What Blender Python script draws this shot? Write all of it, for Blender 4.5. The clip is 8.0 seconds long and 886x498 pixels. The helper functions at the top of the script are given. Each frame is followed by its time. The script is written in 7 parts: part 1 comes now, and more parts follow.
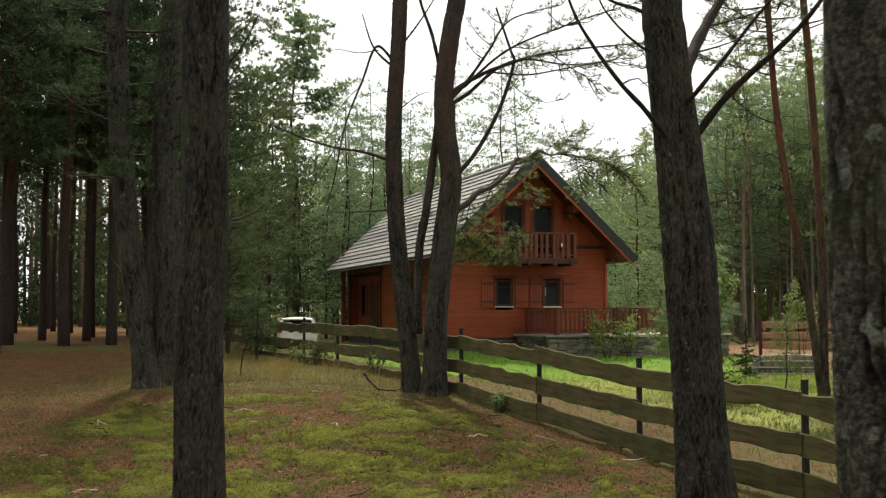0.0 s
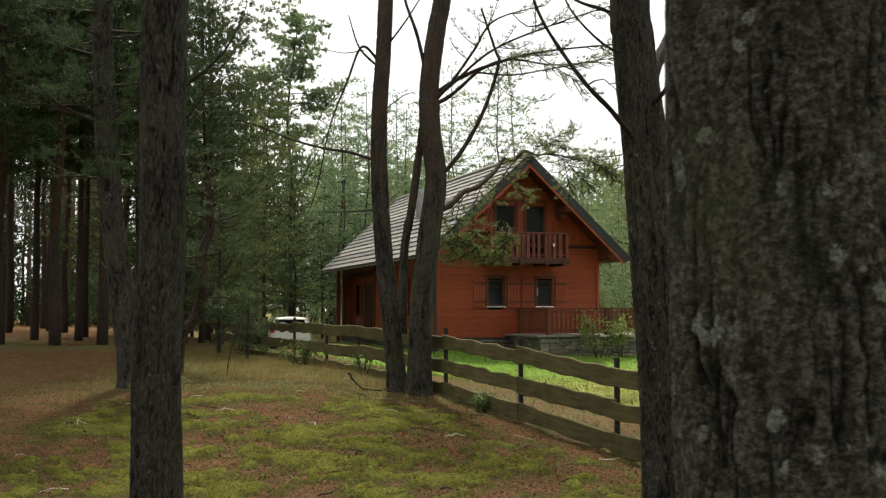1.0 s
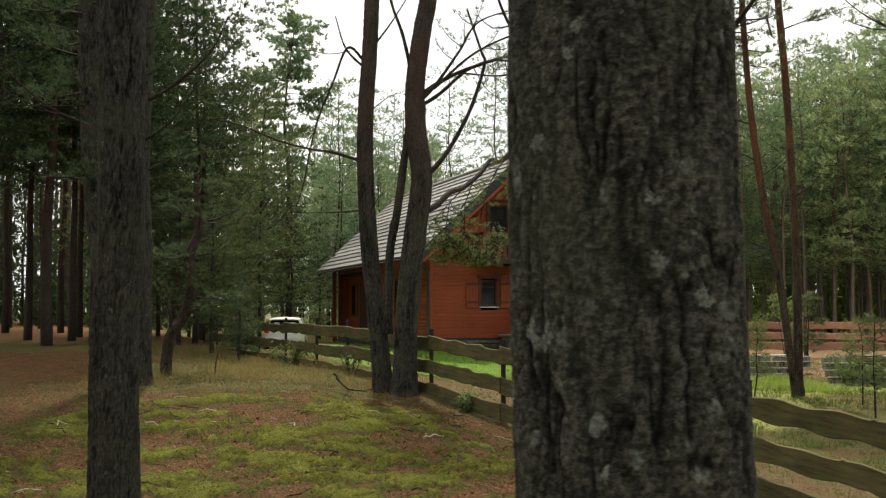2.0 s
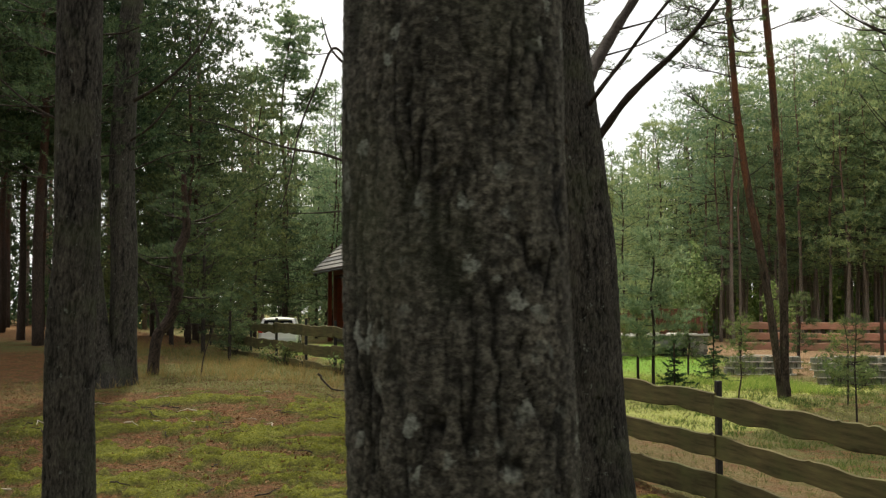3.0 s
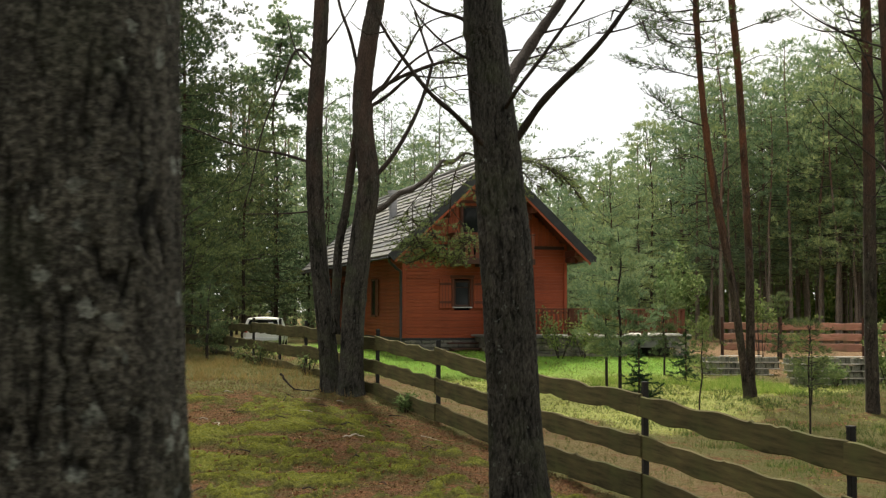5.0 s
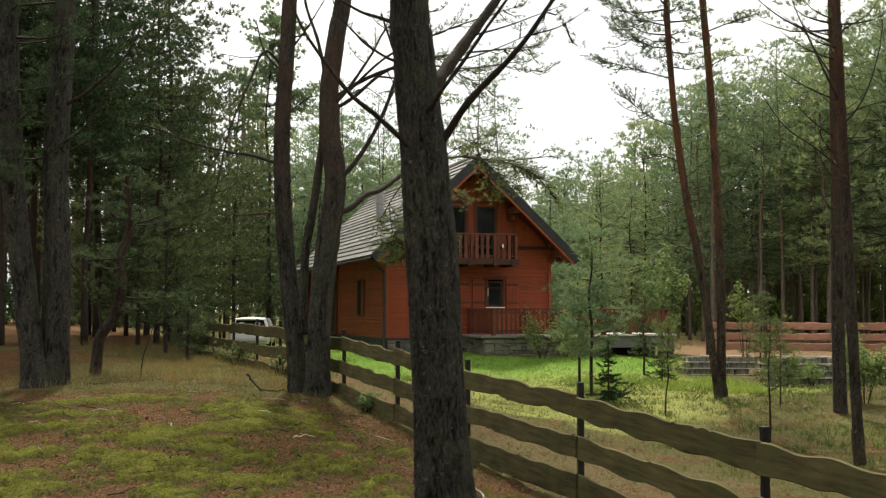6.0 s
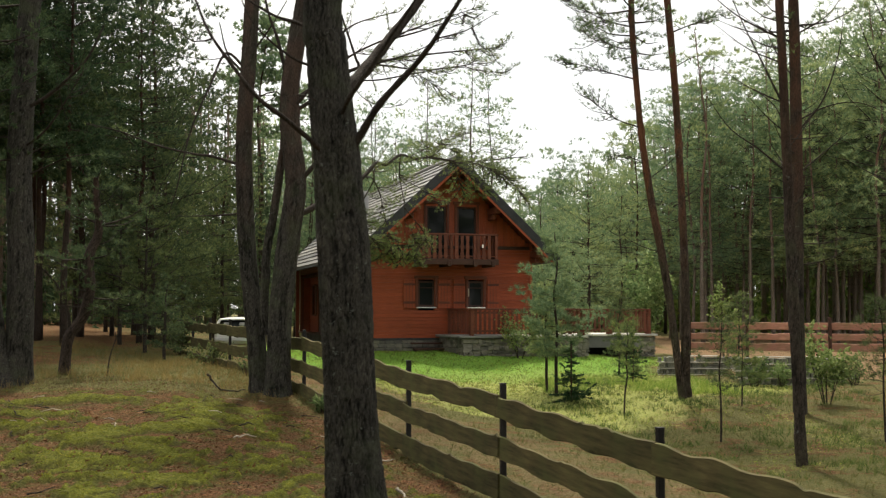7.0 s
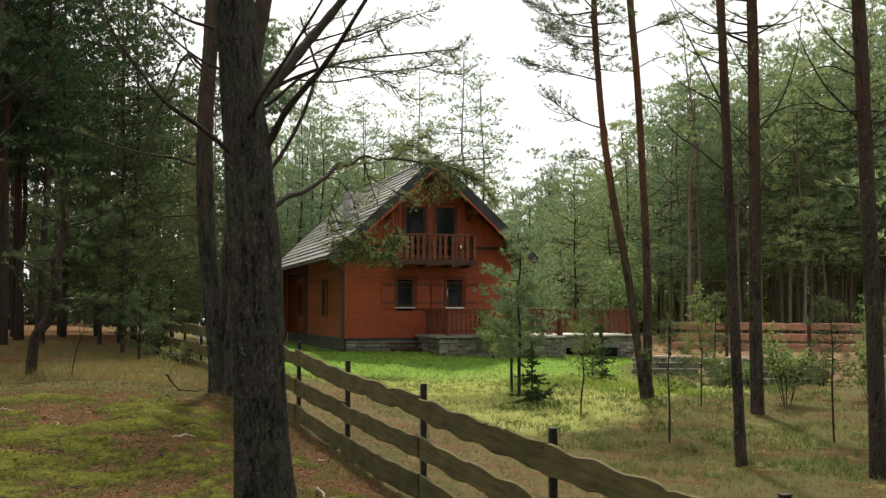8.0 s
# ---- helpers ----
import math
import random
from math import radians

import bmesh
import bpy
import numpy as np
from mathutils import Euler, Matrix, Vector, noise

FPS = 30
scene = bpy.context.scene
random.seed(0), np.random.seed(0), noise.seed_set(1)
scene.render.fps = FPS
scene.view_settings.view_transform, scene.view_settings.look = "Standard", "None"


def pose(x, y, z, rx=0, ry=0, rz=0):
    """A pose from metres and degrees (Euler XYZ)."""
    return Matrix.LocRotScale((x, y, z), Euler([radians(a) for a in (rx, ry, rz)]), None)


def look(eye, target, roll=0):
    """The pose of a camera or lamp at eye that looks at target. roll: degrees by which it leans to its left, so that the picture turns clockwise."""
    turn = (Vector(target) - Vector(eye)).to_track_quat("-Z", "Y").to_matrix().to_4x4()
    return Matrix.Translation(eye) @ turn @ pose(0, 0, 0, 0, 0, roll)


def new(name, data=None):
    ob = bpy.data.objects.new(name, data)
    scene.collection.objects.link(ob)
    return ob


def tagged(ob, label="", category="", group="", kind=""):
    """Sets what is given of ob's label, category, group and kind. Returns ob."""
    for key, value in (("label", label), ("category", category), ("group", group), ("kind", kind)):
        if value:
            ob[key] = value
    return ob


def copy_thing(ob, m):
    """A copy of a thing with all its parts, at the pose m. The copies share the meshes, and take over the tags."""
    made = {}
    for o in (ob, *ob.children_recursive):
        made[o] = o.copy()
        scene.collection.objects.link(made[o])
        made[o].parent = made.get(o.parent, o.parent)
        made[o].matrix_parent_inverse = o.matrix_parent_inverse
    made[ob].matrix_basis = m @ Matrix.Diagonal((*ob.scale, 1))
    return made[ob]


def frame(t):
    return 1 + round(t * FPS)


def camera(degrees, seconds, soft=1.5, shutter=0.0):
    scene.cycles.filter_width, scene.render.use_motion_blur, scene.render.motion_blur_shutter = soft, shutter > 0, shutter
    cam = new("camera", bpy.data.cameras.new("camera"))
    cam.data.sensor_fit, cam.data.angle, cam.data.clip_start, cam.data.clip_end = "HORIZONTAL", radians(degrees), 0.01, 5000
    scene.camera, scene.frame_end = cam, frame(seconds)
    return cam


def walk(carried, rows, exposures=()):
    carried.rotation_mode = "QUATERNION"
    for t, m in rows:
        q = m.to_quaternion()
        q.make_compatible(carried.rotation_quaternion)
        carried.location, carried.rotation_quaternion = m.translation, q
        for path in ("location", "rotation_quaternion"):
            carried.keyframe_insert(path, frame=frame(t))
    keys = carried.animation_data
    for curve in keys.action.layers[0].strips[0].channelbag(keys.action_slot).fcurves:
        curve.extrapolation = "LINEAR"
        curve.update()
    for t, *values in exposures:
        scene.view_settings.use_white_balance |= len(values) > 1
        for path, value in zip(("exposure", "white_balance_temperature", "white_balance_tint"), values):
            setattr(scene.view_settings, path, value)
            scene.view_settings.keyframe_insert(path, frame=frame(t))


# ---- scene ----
cam = camera(42.0, 8.0, soft=1.25, shutter=0.4)
METRES, EYE, TILT, LEAN, TURN = 5.0, 1.8, 3.2, 0.0, 0.0
ROWS = [
    (0.0, 0.0, 0.0, 0.0, 0.0, 0.0, -0.0),
    (0.5, 0.035, -0.0026, 0.0003, 0.07, -0.01, 0.01),
    (1.0, 0.0707, -0.0074, 0.0006, 0.13, -0.01, -0.03),
    (1.5, 0.1056, -0.0086, 0.0018, 0.22, -0.01, -0.02),
    (3.0, 0.2199, -0.0174, 0.0048, 0.51, -0.01, -0.04),
    (3.5, 0.257, -0.0205, 0.0049, 0.59, -0.01, -0.06),
    (4.0, 0.2994, -0.0261, 0.0065, 0.69, -0.02, -0.1),
    (4.5, 0.3441, -0.0336, 0.0082, 0.8, -0.03, -0.12),
    (6.0, 0.5789, -0.0456, 0.014, 1.41, -0.06, 0.0),
    (6.5, 0.6756, -0.0528, 0.0161, 1.67, -0.07, 0.02),
    (7.0, 0.7854, -0.0599, 0.0187, 1.95, -0.08, 0.04),
    (7.5, 0.8872, -0.0666, 0.0203, 2.19, -0.08, 0.06),
    (8.0, 0.9963, -0.0727, 0.0235, 2.43, -0.1, 0.03),
]
walk(cam, [(t, pose(0, 0, EYE, TILT, LEAN, TURN) @ pose(METRES * x, METRES * y, METRES * z, 90 + pitch, roll, yaw)) for t, x, y, z, yaw, pitch, roll in ROWS], ((0.0, 0.13), (8.0, 0.13)))

# ---- world and sun: thin bright overcast, a soft sun from behind the house ----
SUN_UP, SUN_AZ = 57.0, -8.0  # degrees; azimuth from +y towards +x
SKY_STRENGTH, CLOUD = 0.10, 12.0
world = bpy.data.worlds.new("overcast_sky")
scene.world = world
world.use_nodes = True
wn, wl = world.node_tree.nodes, world.node_tree.links
wn.clear()
w_out = wn.new("ShaderNodeOutputWorld")
w_bg = wn.new("ShaderNodeBackground")
w_sky = wn.new("ShaderNodeTexSky")
w_sky.sky_type, w_sky.sun_disc = "NISHITA", False
w_sky.sun_elevation, w_sky.sun_rotation = radians(SUN_UP), radians(SUN_AZ)
w_co = wn.new("ShaderNodeTexCoord")
w_noise = wn.new("ShaderNodeTexNoise")
w_noise.inputs["Scale"].default_value, w_noise.inputs["Detail"].default_value = 2.2, 5.0
w_ramp = wn.new("ShaderNodeMapRange")
w_ramp.inputs["From Min"].default_value, w_ramp.inputs["From Max"].default_value = 0.36, 0.52
w_ramp.inputs["To Min"].default_value, w_ramp.inputs["To Max"].default_value = 0.82, 1.0
w_mix = wn.new("ShaderNodeMix")
w_mix.data_type = "RGBA"
w_mix.inputs[7].default_value = (CLOUD, CLOUD * 0.99, CLOUD * 0.95, 1)
wl.new(w_co.outputs["Generated"], w_noise.inputs["Vector"])
wl.new(w_noise.outputs["Fac"], w_ramp.inputs["Value"])
wl.new(w_ramp.outputs["Result"], w_mix.inputs[0])
wl.new(w_sky.outputs["Color"], w_mix.inputs[6])
wl.new(w_mix.outputs[2], w_bg.inputs["Color"])
w_bg.inputs["Strength"].default_value = SKY_STRENGTH
wl.new(w_bg.outputs["Background"], w_out.inputs["Surface"])

sun = new("sun", bpy.data.lights.new("sun", "SUN"))
sun.data.energy, sun.data.angle, sun.data.color = 5.0, radians(4), (1.0, 0.93, 0.78)
_az, _up = radians(SUN_AZ), radians(SUN_UP)
sun.matrix_basis = look((0, 0, 60), Vector((0, 0, 60)) - Vector((math.sin(_az) * math.cos(_up), math.cos(_az) * math.cos(_up), math.sin(_up))))


# ---- materials ----
def shader(name, rough=0.8, metal=0.0, spec=0.3):
    mat = bpy.data.materials.new(name)
    mat.use_nodes = True
    nodes, links = mat.node_tree.nodes, mat.node_tree.links
    bsdf = nodes["Principled BSDF"]
    bsdf.inputs["Roughness"].default_value = rough
    bsdf.inputs["Metallic"].default_value = metal
    bsdf.inputs["Specular IOR Level"].default_value = spec
    return mat, nodes, links, bsdf


def tex(nodes, links, kind, scale, detail=4.0, vec=None, stretch=(1, 1, 1), coords="Object", rough=0.55):
    """A noise or voronoi texture on stretched coordinates."""
    if vec is None:
        vec = nodes.new("ShaderNodeTexCoord").outputs[coords]
    mp = nodes.new("ShaderNodeMapping")
    mp.inputs["Scale"].default_value = stretch
    links.new(vec, mp.inputs["Vector"])
    n = nodes.new("ShaderNodeTexNoise" if kind == "noise" else "ShaderNodeTexVoronoi")
    n.inputs["Scale"].default_value = scale
    if kind == "noise":
        n.inputs["Detail"].default_value = detail
        n.inputs["Roughness"].default_value = rough
    links.new(mp.outputs["Vector"], n.inputs["Vector"])
    return n.outputs["Fac"] if kind == "noise" else n.outputs["Distance"]


def ramp(nodes, links, fac, stops):
    r = nodes.new("ShaderNodeValToRGB")
    el = r.color_ramp.elements
    while len(el) < len(stops):
        el.new(0.5)
    for e, (p, c) in zip(el, stops):
        e.position, e.color = p, (*c, 1)
    links.new(fac, r.inputs["Fac"])
    return r.outputs["Color"]


def span(nodes, links, fac, a, b, c=0.0, d=1.0):
    r = nodes.new("ShaderNodeMapRange")
    for k, v in zip(("From Min", "From Max", "To Min", "To Max"), (a, b, c, d)):
        r.inputs[k].default_value = v
    links.new(fac, r.inputs["Value"])
    return r.outputs["Result"]


def blend(nodes, links, fac, a, b, mode="MIX"):
    m = nodes.new("ShaderNodeMix")
    m.data_type, m.blend_type = "RGBA", mode
    for k, v in ((0, fac), (6, a), (7, b)):
        if isinstance(v, (int, float)):
            m.inputs[k].default_value = v
        elif isinstance(v, tuple):
            m.inputs[k].default_value = (*v, 1)
        else:
            links.new(v, m.inputs[k])
    return m.outputs[2]


def bump(nodes, links, bsdf, height, strength=0.5, dist=0.01):
    b = nodes.new("ShaderNodeBump")
    b.inputs["Strength"].default_value, b.inputs["Distance"].default_value = strength, dist
    links.new(height, b.inputs["Height"])
    links.new(b.outputs["Normal"], bsdf.inputs["Normal"])


def bark_material(name, dark, pale, lichen=0.0, red_from=None, grain=1.0, lichen_size=9.0, long=0.3, flakes=((0.05, 0.022, 0.013), (0.17, 0.07, 0.036))):
    """Pine bark: furrows darker, plates paler; grey lichen; orange flaking bark above red_from metres."""
    mat, n, l, b = shader(name, 0.9, spec=0.15)
    big = tex(n, l, "noise", 5 * grain, 5, stretch=(1, 1, 0.35))
    fine = tex(n, l, "noise", 60 * grain, 6, stretch=(1, 1, long), rough=0.7)
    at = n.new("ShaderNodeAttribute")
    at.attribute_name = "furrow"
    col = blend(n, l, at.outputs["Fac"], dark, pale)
    tone = ramp(n, l, big, [(0.25, (0.62, 0.61, 0.60)), (0.55, (1.0, 0.98, 0.95)), (0.8, (1.2, 1.14, 1.07))])
    col = blend(n, l, 1.0, col, tone, "MULTIPLY")
    col = blend(n, l, 1.0, col, ramp(n, l, fine, [(0.36, (0.36, 0.36, 0.36)), (0.64, (1.55, 1.53, 1.5))]), "MULTIPLY")
    if long >= 1.0:  # small flakes and round lichens, seen close by
        chip = tex(n, l, "noise", 48, 3, stretch=(0.8, 0.8, 1.25), rough=0.6)
        col = blend(n, l, 1.0, col, ramp(n, l, chip, [(0.41, (0.6, 0.6, 0.6)), (0.5, (0.95, 0.95, 0.95)), (0.58, (1.4, 1.41, 1.39))]), "MULTIPLY")
        pink = tex(n, l, "noise", 6.5, 4)
        col = blend(n, l, span(n, l, pink, 0.5, 0.66, 0.0, 0.12), col, blend(n, l, 1.0, col, (1.1, 0.95, 0.9), "MULTIPLY"))
        warp = n.new("ShaderNodeMath")
        warp.operation = "MULTIPLY_ADD"
        l.new(tex(n, l, "noise", 38, 4), warp.inputs[0])
        warp.inputs[1].default_value = 0.75
        l.new(tex(n, l, "voronoi", 13), warp.inputs[2])
        gate = span(n, l, tex(n, l, "noise", 3.6, 3), 0.49, 0.56)
        spot = span(n, l, warp.outputs[0], 0.70, 0.62)
        both_ = n.new("ShaderNodeMath")
        both_.operation = "MULTIPLY"
        l.new(gate, both_.inputs[0])
        l.new(spot, both_.inputs[1])
        grey = ramp(n, l, tex(n, l, "noise", 90, 4), [(0.35, (0.11, 0.117, 0.10)), (0.65, (0.36, 0.38, 0.33))])
        col = blend(n, l, both_.outputs[0], col, grey)
    if lichen:
        sp = tex(n, l, "noise", lichen_size, 6, rough=0.65)
        f = span(n, l, sp, 0.66 - lichen * 0.1, 0.71 - lichen * 0.1, 0.0, 0.7)
        col = blend(n, l, f, col, (0.17, 0.185, 0.165))
        gr = tex(n, l, "noise", 2.3, 5)
        f2 = span(n, l, gr, 0.5, 0.75, 0.0, 0.45)
        col = blend(n, l, f2, col, (0.075, 0.09, 0.045))
    if red_from is not None:
        geo = n.new("ShaderNodeNewGeometry")
        sep = n.new("ShaderNodeSeparateXYZ")
        l.new(geo.outputs["Position"], sep.inputs["Vector"])
        add = n.new("ShaderNodeMath")
        add.operation = "MULTIPLY_ADD"
        add.inputs[1].default_value = 2.5
        l.new(big, add.inputs[0])
        l.new(sep.outputs["Z"], add.inputs[2])
        f = span(n, l, add.outputs[0], red_from + 0.6, red_from + 3.0)
        flake = ramp(n, l, fine, [(0.3, flakes[0]), (0.7, flakes[1])])
        flake = blend(n, l, 1.0, flake, tone, "MULTIPLY")
        flake = blend(n, l, span(n, l, tex(n, l, "noise", 3.2, 5, stretch=(1, 1, 0.45)), 0.47, 0.62, 0.0, 0.75), flake, col)
        col = blend(n, l, f, col, flake)
    l.new(col, b.inputs["Base Color"])
    grit = tex(n, l, "noise", 190 * grain, 4, stretch=(1, 1, 0.5), rough=0.75)
    both = n.new("ShaderNodeMath")
    both.operation = "MULTIPLY_ADD"
    both.inputs[1].default_value = 0.5
    l.new(grit, both.inputs[0])
    l.new(fine, both.inputs[2])
    bump(n, l, b, both.outputs[0], 1.0, 0.014 / grain)
    return mat


def leaf_material(name, a, b_, c, glow=0.35, clump=0.55, depth=(0.72, 1.2)):
    """Needles and leaves, each blade of its own tone, letting some light through."""
    mat, n, l, b = shader(name, 0.7, spec=0.08)
    geo = n.new("ShaderNodeNewGeometry")
    col = ramp(n, l, geo.outputs["Random Per Island"], [(0.0, a), (0.5, b_), (1.0, c)])
    patch = tex(n, l, "noise", clump, 3, vec=geo.outputs["Position"])
    col = blend(n, l, 1.0, col, ramp(n, l, patch, [(0.3, (depth[0], depth[0] * 1.08, depth[0] * 1.04)), (0.7, (depth[1], depth[1] * 0.94, depth[1] * 0.8))]), "MULTIPLY")
    info = n.new("ShaderNodeObjectInfo")
    col = blend(n, l, 1.0, col, ramp(n, l, info.outputs["Random"], [(0.0, (0.72, 0.80, 0.86)), (0.5, (1.0, 1.0, 1.0)), (1.0, (1.22, 1.12, 0.95))]), "MULTIPLY")
    l.new(col, b.inputs["Base Color"])
    tr = n.new("ShaderNodeBsdfTranslucent")
    l.new(col, tr.inputs["Color"])
    mx = n.new("ShaderNodeMixShader")
    mx.inputs[0].default_value = glow
    l.new(b.outputs[0], mx.inputs[1])
    l.new(tr.outputs[0], mx.inputs[2])
    l.new(mx.outputs[0], n["Material Output"].inputs["Surface"])
    return mat


def wood_material(name, a, b_, rough=0.6, grain=(1, 14, 14), spec=0.3, weather=0.0, scale=3.0, vary=(0.8, 1.18)):
    """Sawn or stained wood with grain along local x, and a tone of its own for each piece."""
    mat, n, l, b = shader(name, rough, spec=spec)
    g = tex(n, l, "noise", scale, 8, stretch=grain, rough=0.65)
    big = tex(n, l, "noise", 1.1, 3)
    info = n.new("ShaderNodeObjectInfo")
    col = ramp(n, l, g, [(0.28, a), (0.72, b_)])
    tone = ramp(n, l, info.outputs["Random"], [(0.0, (vary[0],) * 3), (1.0, (vary[1], vary[1] * 0.98, vary[1] * 0.95))])
    col = blend(n, l, 1.0, col, tone, "MULTIPLY")
    col = blend(n, l, 1.0, col, ramp(n, l, big, [(0.3, (0.82, 0.82, 0.82)), (0.75, (1.15, 1.12, 1.1))]), "MULTIPLY")
    if weather:
        knot = span(n, l, tex(n, l, "voronoi", 1.0, stretch=(1.3, 4.0, 4.0)), 0.10, 0.16, 0.75, 0.0)
        col = blend(n, l, knot, col, tuple(0.45 * q for q in a))
        f = span(n, l, tex(n, l, "noise", 2.6, 6), 0.45, 0.7, 0, weather)
        col = blend(n, l, f, col, (0.10, 0.11, 0.04))
    l.new(col, b.inputs["Base Color"])
    bump(n, l, b, g, 0.35, 0.006)
    return mat


def stone_material(name, a, b_, scale=2.5, rough=0.85):
    mat, n, l, b = shader(name, rough, spec=0.25)
    g = tex(n, l, "noise", scale, 8, rough=0.7)
    info = n.new("ShaderNodeObjectInfo")
    col = ramp(n, l, g, [(0.3, a), (0.7, b_)])
    col = blend(n, l, 1.0, col, ramp(n, l, info.outputs["Random"], [(0, (0.7, 0.7, 0.72)), (1, (1.25, 1.2, 1.12))]), "MULTIPLY")
    l.new(col, b.inputs["Base Color"])
    bump(n, l, b, tex(n, l, "noise", scale * 9, 6), 0.5, 0.01)
    return mat


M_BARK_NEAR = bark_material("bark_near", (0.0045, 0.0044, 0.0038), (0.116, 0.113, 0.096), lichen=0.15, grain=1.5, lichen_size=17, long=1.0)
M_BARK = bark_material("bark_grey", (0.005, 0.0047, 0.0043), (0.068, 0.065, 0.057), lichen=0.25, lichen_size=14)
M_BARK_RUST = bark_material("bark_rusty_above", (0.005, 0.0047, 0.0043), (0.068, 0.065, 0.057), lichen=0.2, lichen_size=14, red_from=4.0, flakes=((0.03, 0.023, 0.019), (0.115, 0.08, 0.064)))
M_BARK_RED = bark_material("bark_orange_above", (0.012, 0.010, 0.008), (0.085, 0.066, 0.053), lichen=0.1, red_from=3.3, flakes=((0.06, 0.028, 0.017), (0.215, 0.095, 0.05)))
M_BARK_BROWN = bark_material("bark_brown_above", (0.010, 0.009, 0.008), (0.07, 0.058, 0.048), lichen=0.1, red_from=3.6, flakes=((0.036, 0.022, 0.016), (0.125, 0.068, 0.045)))
M_BARK_FAR = bark_material("bark_far", (0.010, 0.008, 0.007), (0.07, 0.053, 0.043), red_from=4.5, flakes=((0.022, 0.013, 0.010), (0.09, 0.045, 0.03)))
# paler copy of the far bark: light among the stems put into its colour
M_BARK_LIT = bark_material("bark_lit_grey_brown", (0.04, 0.035, 0.03), (0.25, 0.21, 0.175), red_from=5.0, flakes=((0.07, 0.045, 0.034), (0.23, 0.145, 0.105)))
M_TWIG = bark_material("twig_bark", (0.02, 0.017, 0.015), (0.06, 0.05, 0.043))
M_NEEDLE = leaf_material("pine_needles", (0.07, 0.12, 0.052), (0.13, 0.18, 0.078), (0.24, 0.28, 0.115), 0.5)
M_SPRAY = leaf_material("light_needles", (0.085, 0.13, 0.055), (0.155, 0.20, 0.08), (0.29, 0.32, 0.125), 0.35)
# needle tones lightened for distance haze, darkened for shade inside the wood
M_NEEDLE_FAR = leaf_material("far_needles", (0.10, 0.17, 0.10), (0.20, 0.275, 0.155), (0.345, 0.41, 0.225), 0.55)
M_NEEDLE_DARK = leaf_material("deep_shade_needles", (0.026, 0.050, 0.028), (0.052, 0.086, 0.045), (0.105, 0.142, 0.068), 0.3)
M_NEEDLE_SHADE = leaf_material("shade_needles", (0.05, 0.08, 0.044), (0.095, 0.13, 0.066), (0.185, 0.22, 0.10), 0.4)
M_SPRUCE = leaf_material("spruce_needles", (0.018, 0.045, 0.026), (0.034, 0.075, 0.04), (0.07, 0.12, 0.055), 0.2)
M_LEAF = leaf_material("birch_leaves", (0.12, 0.18, 0.068), (0.22, 0.29, 0.11), (0.40, 0.45, 0.20), 0.5)
M_MOSS = leaf_material("moss_blades", (0.14, 0.155, 0.024), (0.22, 0.235, 0.034), (0.31, 0.32, 0.052), 0.4, 2.4, (0.42, 1.28))
M_LAWN = leaf_material("lawn_blades", (0.15, 0.26, 0.04), (0.29, 0.385, 0.075), (0.55, 0.53, 0.18), 0.5)
# richer grass by the house, its shadow put into the deeper green
M_LAWN_LUSH_SHADE = leaf_material("lush_shade_lawn_blades", (0.09, 0.24, 0.035), (0.20, 0.37, 0.06), (0.36, 0.46, 0.12), 0.5)
M_WEED = leaf_material("green_weeds", (0.06, 0.105, 0.03), (0.11, 0.165, 0.045), (0.21, 0.23, 0.08), 0.4)
M_STRAW = leaf_material("dry_grass", (0.12, 0.135, 0.043), (0.225, 0.19, 0.078), (0.12, 0.16, 0.047), 0.4)
M_BLOND = leaf_material("tall_blond_grass", (0.15, 0.11, 0.05), (0.31, 0.225, 0.105), (0.13, 0.135, 0.045), 0.4)
M_LITTER = leaf_material("needle_litter", (0.10, 0.045, 0.022), (0.19, 0.09, 0.042), (0.36, 0.23, 0.13), 0.1)
M_RED = wood_material("red_stained_boards", (0.22, 0.045, 0.017), (0.36, 0.083, 0.031), 0.55, vary=(0.9, 1.08))
M_RED_DARK = wood_material("dark_red_wood", (0.085, 0.026, 0.015), (0.165, 0.051, 0.026), 0.55)
M_BROWN = wood_material("dark_brown_trim", (0.035, 0.016, 0.011), (0.075, 0.033, 0.021), 0.55)
M_FENCE = wood_material("weathered_slab_wood", (0.036, 0.033, 0.016), (0.148, 0.127, 0.058), 0.85, weather=0.7, grain=(1, 9, 9), scale=2.0, spec=0.15)
M_FENCE_RED = wood_material("faded_red_fence", (0.30, 0.135, 0.09), (0.56, 0.30, 0.22), 0.85, weather=0.5)
M_DECK = wood_material("pale_deck_edge", (0.42, 0.40, 0.36), (0.62, 0.60, 0.55), 0.6)
M_DRY = wood_material("bleached_wood", (0.30, 0.26, 0.2), (0.5, 0.45, 0.37), 0.8)
M_STONE = stone_material("grey_fieldstone", (0.10, 0.098, 0.085), (0.25, 0.235, 0.2))
# plinth stone darkened to carry the shade at the house foot
M_PLINTH = stone_material("shade_dark_plinth", (0.05, 0.05, 0.048), (0.11, 0.107, 0.1), 2.0)
M_CONCRETE = stone_material("grey_concrete", (0.12, 0.12, 0.118), (0.22, 0.218, 0.21), 1.4)
M_PALE_TILE = stone_material("pale_grey_tile", (0.09, 0.10, 0.075), (0.30, 0.30, 0.25), 14.0)
M_STEEL = stone_material("black_painted_steel", (0.008, 0.008, 0.009), (0.02, 0.019, 0.019), 6, 0.5)
M_ROOF = stone_material("grey_roof_tile", (0.12, 0.12, 0.118), (0.26, 0.26, 0.25), 3.0, 0.42)
